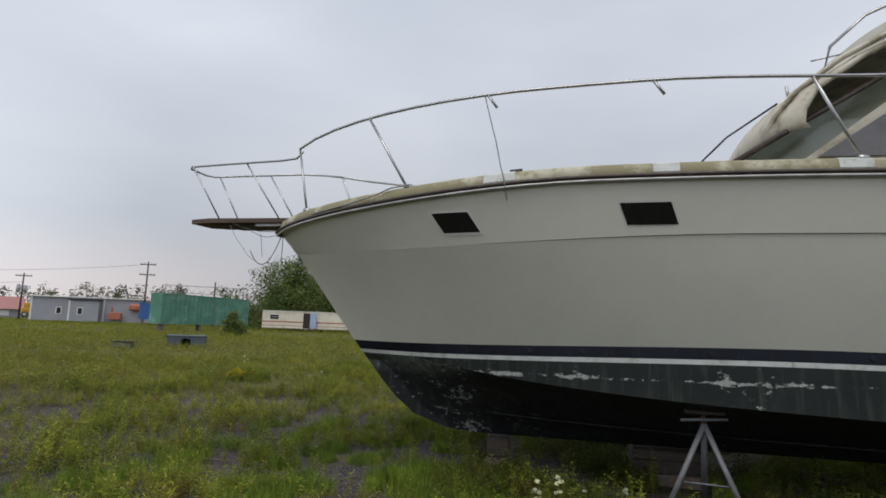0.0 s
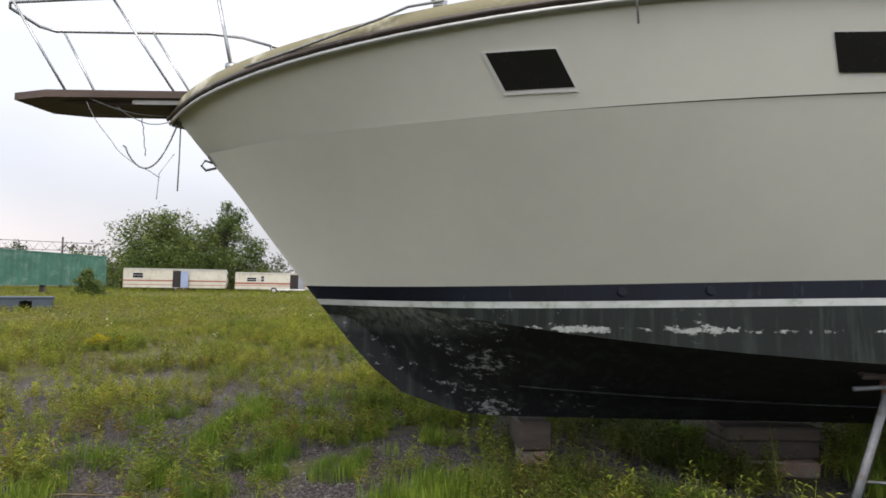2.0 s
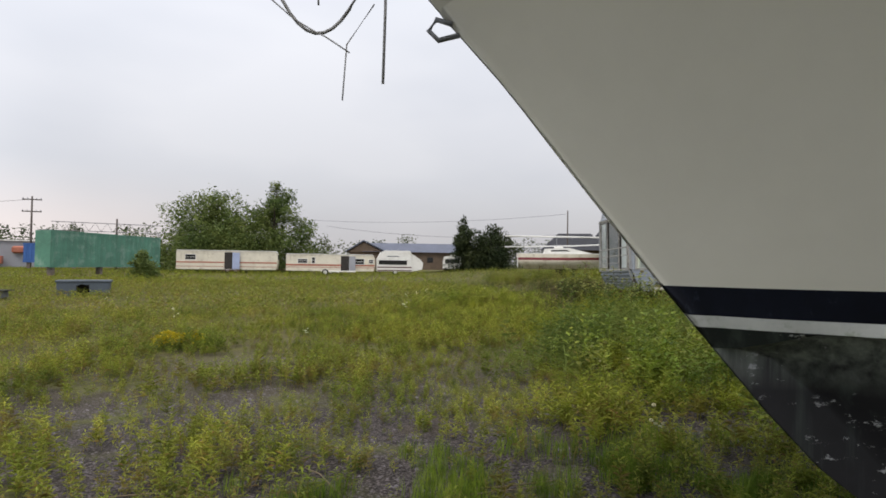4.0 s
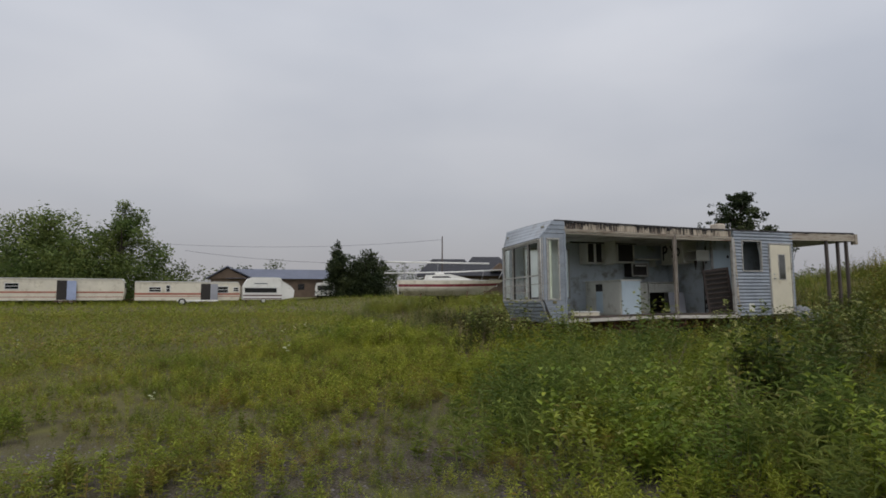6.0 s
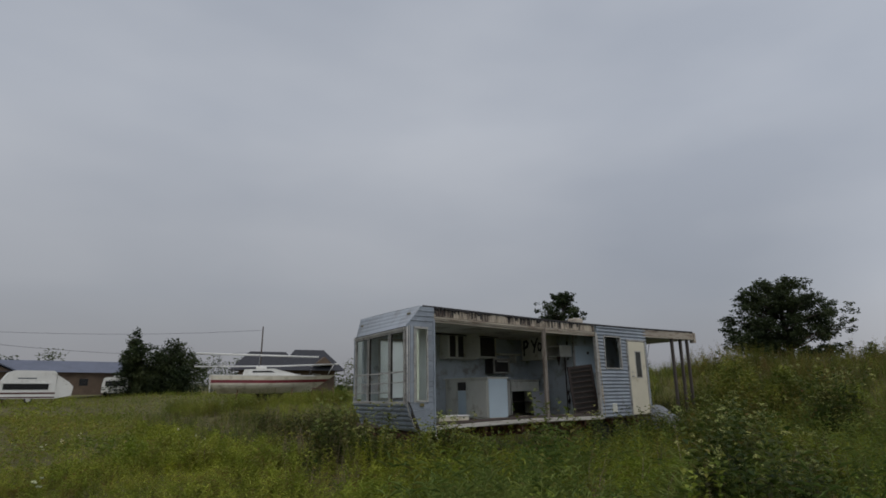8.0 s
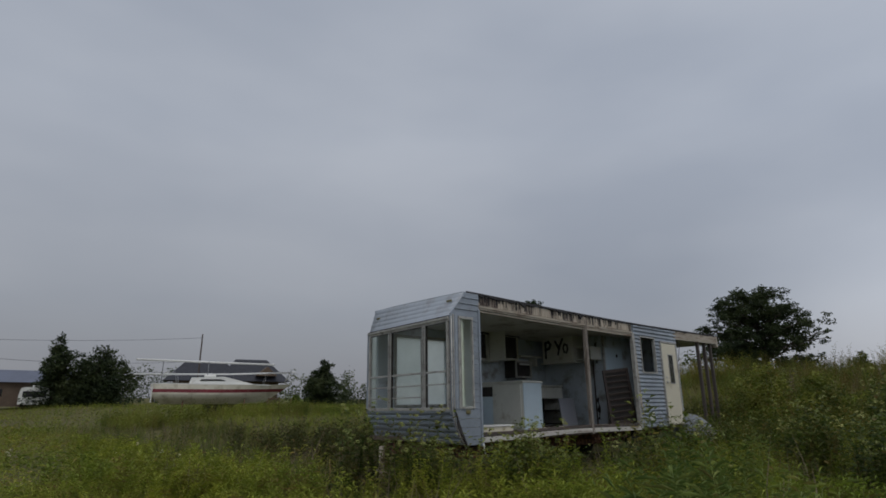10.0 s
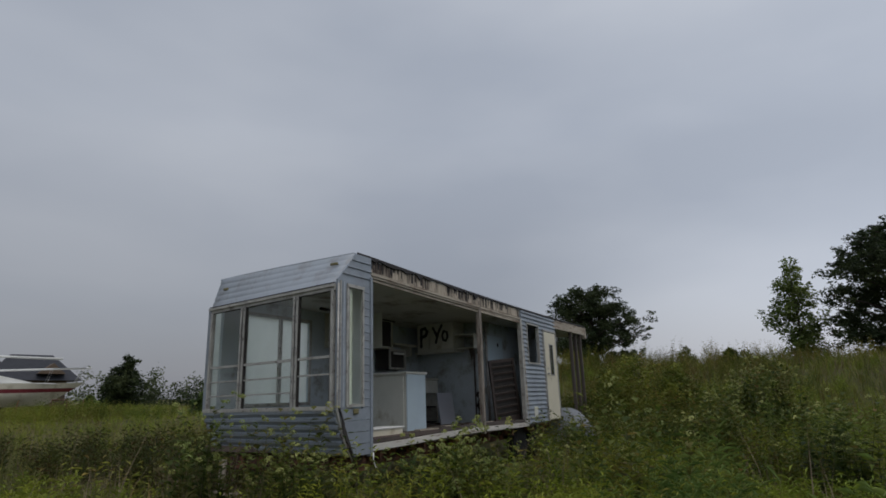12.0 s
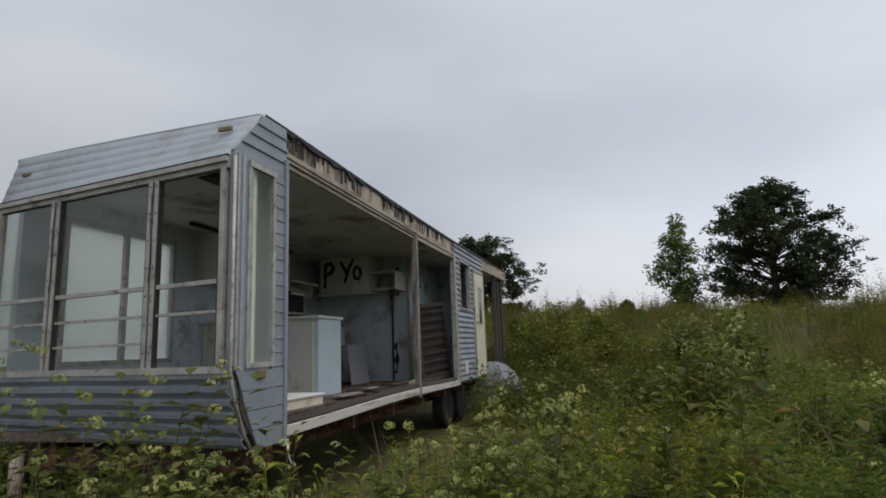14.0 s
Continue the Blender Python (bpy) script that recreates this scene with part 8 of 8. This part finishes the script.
p = sample(700, 0.8, 6.0, 13.6, 17.0, lambda x, y: sstep(0.6, 1.2, off_path(x, y)) * sstep(0.45, 0.6, value_noise(x + 17, y + 5, 0.7)), 79)
spread_stuff("red_weeds", T_WEED_Y, p, 0.75 + 0.5 * value_noise(p[:, 0], p[:, 1], 0.9), [M["dock"], M["yellow"], M["weed"]], "low reddish-brown weeds with yellow-green tips", "weeds", 80)
p = sample(2600, -15, 5, -2, 22, lambda x, y: near_weeds(x, y) * sstep(0.5, 0.7, value_noise(x + 9, y, 2.2)), 3)
spread_stuff("taller_weeds", T_WEED_Y, p, np.ones(len(p)), LOW, "taller yellow-green weeds with narrow leaves", "weeds", 4)
p = sample(13000, -5, 8, 3.0, 11.5, lambda x, y: (sstep(-3.9, -2.2, x - 0.25 * (y - 8)) * sstep(10.6, 9.2, y) * sstep(3.0, 5.5, y) * (value_noise(x, y, 0.30) > 0.50) * sstep(0.1, 0.3, off_path(x, y)) * ~(under_boat(x, y) & (value_noise(x, y, 0.5) > 0.35))), 5)
spread_stuff("horsetails", T_HORSE, p, 0.7 + 0.5 * value_noise(p[:, 0], p[:, 1], 0.8), [M["horsetail"]], "dense fine bright green horsetails round the boat", "horsetail", 6)
far_ok = lambda x, y: (1 - 0.45 * bare(x, y) * sstep(45, 20, y)) * (~in_house(x, y))
p = sample(20000, -45, 14, 18, 48, lambda x, y: far_ok(x, y) * (1 - lush(x, y)) * (1 - ((x > -17) & (y < 24))) * sstep(1.6, 0.9, np.abs(x + 0.25 * y) / (4 + 0.75 * y)), 7)
dull = p[:, 0] > -3 + 0.10 * p[:, 1] + 3 * (value_noise(p[:, 0], p[:, 1], 6) - 0.5)
spread_stuff("field_weeds", T_FAR, p[~dull], np.full(len(p[~dull]), 1.5), LOW, "yellow-green weeds over the open field", "weeds", 8)
spread_stuff("field_grass", T_FAR, p[dull], np.full(len(p[dull]), 1.6), [M["field_green"]], "dull green growth over the open field", "grass", 28)
p = sample(12000, -90, 45, 42, 100, lambda x, y: far_ok(x, y), 9)
dull = p[:, 0] > -2 + 0.06 * p[:, 1]
spread_stuff("far_weeds", T_FAR, p[~dull], np.full(len(p[~dull]), 2.5), [M["weed_green"]], "yellow-green growth across the far field", "weeds", 10, 0.12)
spread_stuff("far_grass", T_FAR, p[dull], np.full(len(p[dull]), 2.3), [M["field_green"]], "dull green growth across the far field", "grass", 29, 0.12)
p = sample(700, 5, 19, 43, 49, lambda x, y: 0.5 + 0.5 * value_noise(x, y, 2.0), 69)
spread_stuff("tall_field_weeds", T_FORB, p, 1.0 + 0.6 * value_noise(p[:, 0], p[:, 1], 2.0), [M["field_green"]], "tall fresh green weeds before the sailing boat", "weeds", 70)
p = sample(3500, -40, -5, -12, 30, lambda x, y: far_ok(x, y) * (x < -16), 33)
spread_stuff("side_weeds", T_FAR, p, np.full(len(p), 1.7), LOW, "yellow-green weeds at the yard's edge", "weeds", 34)
low_front = lambda x, y: 1 - 0.85 * sstep(17.3, 18.3, y) * sstep(3.2, 4.2, x) * sstep(10.5, 9.5, x) * (y < 20)
rank = lambda x, y: lush(x, y) * low_front(x, y) * ~in_house(x, y) * sstep(0.35, 1.0, off_path(x, y)) * sstep(34, 26, x)
p = sample(17000, -3, 34, 8, 46, lambda x, y: rank(x, y) * np.where(np.hypot(x - 2, y - 15) < 14, 0.9, 0.5) * sstep(0.25, 0.5, value_noise(x + 20, y + 9, 1.3)) * sstep(0.15, 0.7, lush(x, y)), 11)
sz = (0.75 + 0.5 * value_noise(p[:, 0], p[:, 1], 2.0)) * (0.62 + 0.38 * sstep(1.0, 4.0, off_path(p[:, 0], p[:, 1])))
fresh = p[:, 1] + 0.5 * p[:, 0] + 3 * (value_noise(p[:, 0], p[:, 1], 1.7) - 0.5) < np.where(p[:, 0] > 8, 99, 19.0)
spread_stuff("meadow_grass", T_GRASS, p[~fresh], sz[~fresh], [M["grass"]], "rank green meadow grass", "grass", 12)
spread_stuff("fresh_grass", T_GRASS, p[fresh], 0.85 * sz[fresh], [M["weed_green"]], "fresh light green grass before the meadow", "grass", 55)
p = sample(8000, -3, 34, 8, 40, lambda x, y: rank(x, y) * (1 - 0.55 * sstep(13.5, 15.5, y) * sstep(14, 9, x)) * sstep(0.50, 0.62, value_noise(x + 5, y, 1.6)) * sstep(0.4, 0.9, lush(x, y)), 13)
sz = (0.7 + 0.5 * value_noise(p[:, 0], p[:, 1], 3.0)) * (0.55 + 0.45 * sstep(1.0, 4.0, off_path(p[:, 0], p[:, 1])))
fresh = p[:, 1] + 0.5 * p[:, 0] + 3 * (value_noise(p[:, 0], p[:, 1], 1.7) - 0.5) < np.where(p[:, 0] > 9, 99, 18.5)
spread_stuff("meadow_forbs", T_FORB, p[~fresh], sz[~fresh], [M["bush"]], "leafy green forbs among the grass", "weeds", 14)
spread_stuff("fresh_forbs", T_FORB, p[fresh], 0.85 * sz[fresh], [M["sapling"]], "fresh light green leafy forbs", "weeds", 56)
p = sample(4200, 2, 34, 6, 40, lambda x, y: rank(x, y) * sstep(0.4, 0.7, value_noise(x, y + 40, 3.5)), 15)
spread_stuff("seed_grass", T_SEED, p, np.full(len(p), 1.0), [M["stick"]], "dry brownish grass stalks in the meadow", "grass", 16)
p = sample(1500, 2.0, 14, 13.5, 19.0, lambda x, y: rank(x, y) * sstep(0.8, 1.6, off_path(x, y)) * sstep(0.35, 0.6, value_noise(x + 33, y, 1.2)), 73)
spread_stuff("meadow_rods", T_ROD, p, 0.62 + 0.3 * value_noise(p[:, 0], p[:, 1], 1.5), [M["weed_green"], M["heads"]], "narrow-leaved green goldenrod in the meadow", "weeds", 74)
p = sample(3000, 13, 34, 6, 30, lambda x, y: 0.9 * ~in_house(x, y, 0.2), 75)
spread_stuff("bank_grass", T_GRASS, p, np.full(len(p), 1.35), [M["grass"]], "rank grass covering the bank", "grass", 76)
p = sample(4200, 6, 34, 4, 34, lambda x, y: rank(x, y) * sstep(6.5, 12, x) * sstep(0.30, 0.60, value_noise(x + 50, y, 2.8)), 35)
spread_stuff("bank_weeds", T_ROD, p, 0.8 + 0.6 * value_noise(p[:, 0], p[:, 1], 3.0), [M["rod"], M["blossom"]], "tall yellow-brown goldenrod on the bank", "weeds", 36)
p = sample(900, 10.2, 16.5, 16.5, 21.5, lambda x, y: ~in_house(x, y, 0.1) * 0.6, 37)
spread_stuff("porch_weeds", T_FORB, p, np.full(len(p), 1.35), [M["bush"]], "tall green weeds growing round the porch", "weeds", 38)
# weeds in darker leaf colours, standing in for deep shade under the hull
p = sample(10000, -0.5, 8, 2.6, 9.6, lambda x, y: sstep(0.35, 0.6, value_noise(x + 4, y, 0.6)) * sstep(-0.5, 0.8, x), 57)
spread_stuff("boatside_weeds", T_WEED, p, np.full(len(p), 0.95), [M["grass"], M["yellow"], M["bush"]], "weeds along and under the boat, darker green for the hull's shade", "weeds", 58)
T_WILL = [weed(rng0, 10, 0.85, 0.16, 0.0075, 14, 0.22) for i in range(4)]
p = sample(1100, -1.5, 14, 8.8, 16.5, lambda x, y: rank(x, y) * sstep(2.2, 3.0, off_path(x, y)) * sstep(0.56, 0.64, value_noise(x + 77, y, 1.5)), 45)
p = np.concatenate([p] + [np.array([c_]) + RNG.normal(size=(k_, 2)) * r_ for c_, k_, r_ in (((0.6, 13.6), 22, 0.42), ((1.2, 14.6), 18, 0.4), ((2.6, 15.2), 20, 0.45), ((3.9, 16.2), 16, 0.4), ((1.9, 11.2), 16, 0.4), ((3.0, 11.4), 16, 0.5))])
spread_stuff("long_leaf_clumps", T_WILL, p, 0.6 + 0.5 * RNG.random(len(p)), [M["willow"]], "light green clumps of long arching leaves", "weeds", 46)
BUSH_SPOTS = [(3.2, 18.8, 0.5, 6), (6.8, 14.6, 0.8, 10), (8.4, 15.6, 0.9, 12), (9.6, 16.7, 0.9, 10), (7.4, 17.4, 0.5, 5), (4.4, 16.6, 0.5, 5), (12.4, 15.8, 1.2, 12)]
bush_at = lambda x, y: (~in_house(x, y, 0.1)) * sstep(0.8, 1.5, off_path(x, y)) * np.maximum(
    0.45 * sstep(1.3, 0.7, np.hypot((x - 3.1) / 0.6, (y - 20.2) / 1.1)),
    np.maximum(0.15 * sstep(1.4, 0.6, np.hypot((x - 6.6) / 2.2, (y - 17.8) / 0.8)), 0.4 * sstep(1.4, 0.6, np.hypot((x - 11.5) / 2.6, (y - 18.9) / 0.9))))
p = np.array([(0.7, 11.9), (1.0, 12.1), (1.3, 11.8), (0.9, 12.4), (1.6, 12.3), (1.9, 12.0), (2.2, 12.5), (2.6, 13.0), (2.1, 13.1), (2.4, 11.4), (1.6, 11.2)])
spread_stuff("light_flowering_bushes", T_BUSH, p, 0.72 + 0.25 * RNG.random(len(p)), [M["sapling"], M["blossom"]], "fresh green bushes with pale flower heads", "bushes", 68)
p = sample(800, 0.5, 13, 9, 23.5, bush_at, 17)
rngb = np.random.default_rng(61)
for cx, cy, cr, cn in BUSH_SPOTS:
    p = np.concatenate([p, np.array([(cx, cy)]) + rngb.normal(size=(cn, 2)) * cr * 0.55])
spread_stuff("flowering_bushes", T_BUSH, p, 0.8 + 0.4 * RNG.random(len(p)), [M["bush"], M["blossom"]], "leafy bushes with pale yellow flower heads", "bushes", 18)
p = np.array([(4.15, 12.9), (4.5, 13.2), (3.35, 13.1), (6.6, 14.9), (9.4, 16.5), (11.8, 15.6), (14.4, 16.4)])
spread_stuff("tall_flowering_bushes", T_BIG, p, np.array([1.08, 0.95, 0.98, 1.0, 1.0, 1.0, 1.0]), [M["thicket"], M["blossom"]], "dense dark bushes topped with pale yellow flower heads", "bushes", 62, 0.05, 0.03)
p = np.array([(2.75, 19.5), (2.45, 20.2), (2.9, 19.0), (3.1, 17.75), (3.45, 17.6), (3.9, 18.0), (3.3, 18.05), (4.4, 18.2)])
spread_stuff("headed_bushes", T_HEAD, p, np.array([0.86, 0.82, 0.72, 0.74, 0.66, 0.66, 0.62, 0.6]), [M["bush"], M["heads"]], "bushes with clusters of pale yellow-green flower heads before the trailer", "bushes", 72, 0.04, 0.03)
p = sample(330, 3.5, 7.5, 22.6, 27.5, lambda x, y: ~in_house(x, y, 0.2) * 0.8, 53)
spread_stuff("dock_stand", T_FORB, p, np.full(len(p), 1.15), [M["dock"]], "dark seeding docks beside the trailer", "weeds", 54)
mid = lambda x, y: 4 * lush(x, y) * (1 - lush(x, y)) * ~in_house(x, y) * sstep(0.2, 0.5, off_path(x, y)) * sstep(34, 24, x)
p = sample(16000, -4, 16, 8, 34, lambda x, y: mid(x, y) * sstep(0.35, 0.6, value_noise(x + 11, y, 0.7)), 47)
spread_stuff("verge_weeds", T_WEED_Y, p, 0.8 + 0.7 * value_noise(p[:, 0], p[:, 1], 1.6), [M["weed_green"], M["yellow"], M["weed_tip"]], "knee-high fresh green weeds at the meadow's edge", "weeds", 48)
p = sample(2600, -3, 14, 8, 24, lambda x, y: lush(x, y) * ~in_house(x, y) * sstep(0.3, 0.8, off_path(x, y)) * sstep(0.5, 0.65, value_noise(x + 60, y, 1.8)), 49)
spread_stuff("pale_stalks", T_SEED, p, np.full(len(p), 0.85), [M["stick"]], "dry brownish stalks standing among the growth", "grass", 50)
p = sample(260, 12.0, 15.5, 20.2, 23.5, lambda x, y: ~in_house(x, y, 0.3) * 0.9, 63)
spread_stuff("brown_docks", T_FORB, p, np.full(len(p), 1.1), [M["dock"]], "dark red-brown docks behind the porch", "weeds", 64)
p = sample(420, -0.5, 14, 8.5, 20, lambda x, y: rank(x, y) * sstep(2.4, 3.2, off_path(x, y)) * sstep(14.6, 13.4, y) * sstep(0.55, 0.7, value_noise(x + 3, y, 2.6)), 19)
spread_stuff("leafy_bushes", T_LEAFY, p, 0.55 + 0.5 * RNG.random(len(p)), [M["sapling"]], "broad-leaved green bushes in the meadow", "bushes", 20)
p = np.array([(0.2, 12.3), (0.5, 12.9), (-0.15, 13.2), (0.8, 9.9), (0.2, 7.3), (0.32, 7.18), (5.4, 4.3), (5.6, 4.6), (5.2, 4.7), (3.1, 4.6), (3.25, 4.75), (4.0, 4.1)])
spread_stuff("saplings", T_LEAFY, p, np.array([0.85, 0.95, 0.7, 0.9] + [0.38, 0.35] + [0.75, 0.8, 0.7, 0.5, 0.45, 0.4]), [M["sapling"]], "young leafy saplings beside the boat", "saplings", 22)
p = np.array([(4.41, 6.82), (4.53, 6.90), (4.88, 7.07), (5.00, 7.15), (2.19, 6.52), (2.31, 6.60), (2.84, 6.69), (2.96, 6.77), (4.01, 6.76), (4.13, 6.84)])
spread_stuff("slender_saplings", T_ROD, p, np.full(len(p), 0.62), [M["weed_green"], M["heads"]], "slender young saplings beside the boat stand", "saplings", 82)
p = np.concatenate([np.array([(1.0, 5.0), (1.25, 5.15), (1.5, 4.9), (1.15, 4.75), (1.75, 5.1), (0.8, 4.9), (2.0, 4.8)]), sample(110, -12, 4, 8, 32, lambda x, y: (value_noise(x, y, 1.6) > 0.66) * 1.0, 23)])
spread_stuff("daisies", T_DAISY, p, np.ones(len(p)), [M["weed"], M["daisy"]], "scattered small white daisies", "flowers", 24)
rngy = np.random.default_rng(9)
p = np.array([(-5.8, 16.0)]) + rngy.normal(size=(26, 2)) * np.array([0.25, 0.24])
spread_stuff("yellow_flowers", T_YEL, p, np.ones(len(p)), [M["weed"], M["yellow"]], "low cushion of bright yellow flowers", "flowers", 26)


def pebbles():
    rng = np.random.default_rng(14)
    xy = sample(62000, -9, 4, -1, 15, lambda x, y: (0.15 + 0.85 * bare(x, y)) * sstep(6, 2, off_path(x, y)), 27)
    n = len(xy)
    v0 = np.array([(1, 0, 0), (0.2, 0.9, 0), (-0.9, 0.5, 0), (-0.7, -0.7, 0), (0.4, -0.9, 0), (0.1, 0.1, 0.7), (-0.3, -0.1, 0.6)])
    f0 = np.array([(0, 1, 5), (1, 2, 6), (1, 6, 5), (2, 3, 6), (3, 4, 6), (4, 5, 6), (4, 0, 5)])
    s = 0.007 + 0.016 * rng.random(n) ** 3
    a = rng.random(n) * math.tau
    c, sn = np.cos(a), np.sin(a)
    X = (v0[None, :, 0] * c[:, None] - v0[None, :, 1] * sn[:, None]) * s[:, None] + xy[:, :1]
    Y = (v0[None, :, 0] * sn[:, None] + v0[None, :, 1] * c[:, None]) * s[:, None] * 0.8 + xy[:, 1:]
    Z = v0[None, :, 2] * s[:, None] + ground_z(xy[:, 0], xy[:, 1])[:, None] - 0.002
    F = (f0[None] + (np.arange(n) * 7)[:, None, None]).reshape(-1, 3)
    tagged(raw("gravel", np.stack([X, Y, Z], -1).reshape(-1, 3), F, [M["pebble"]]), "loose dark grey gravel stones", "gravel", kind="stuff")


pebbles()


def dry_sticks():
    rng = random.Random(8)
    for i in range(14):
        x, y = rng.uniform(-3.6, -0.6), rng.uniform(6.5, 10.5)
        ln, a = rng.uniform(0.4, 1.1), rng.uniform(0, math.pi)
        if i < 2:
            x, y, ln, a = -2.2 + i * 0.15, 9.15 + i * 0.1, 1.1, 0.1
        z = gz(x, y) + 0.03
        e = thing("dry_stick", pose(x, y, z), "dry brown fallen stalk on the gravel", "stick", "fallen stalks")
        part("stalk", tube([(0, 0, 0), (ln * 0.5 * math.cos(a), ln * 0.5 * math.sin(a), 0.02), (ln * math.cos(a + 0.1), ln * math.sin(a + 0.1), 0.0)], 0.007, 4, taper=0.004), M["stick"], e)


dry_sticks()
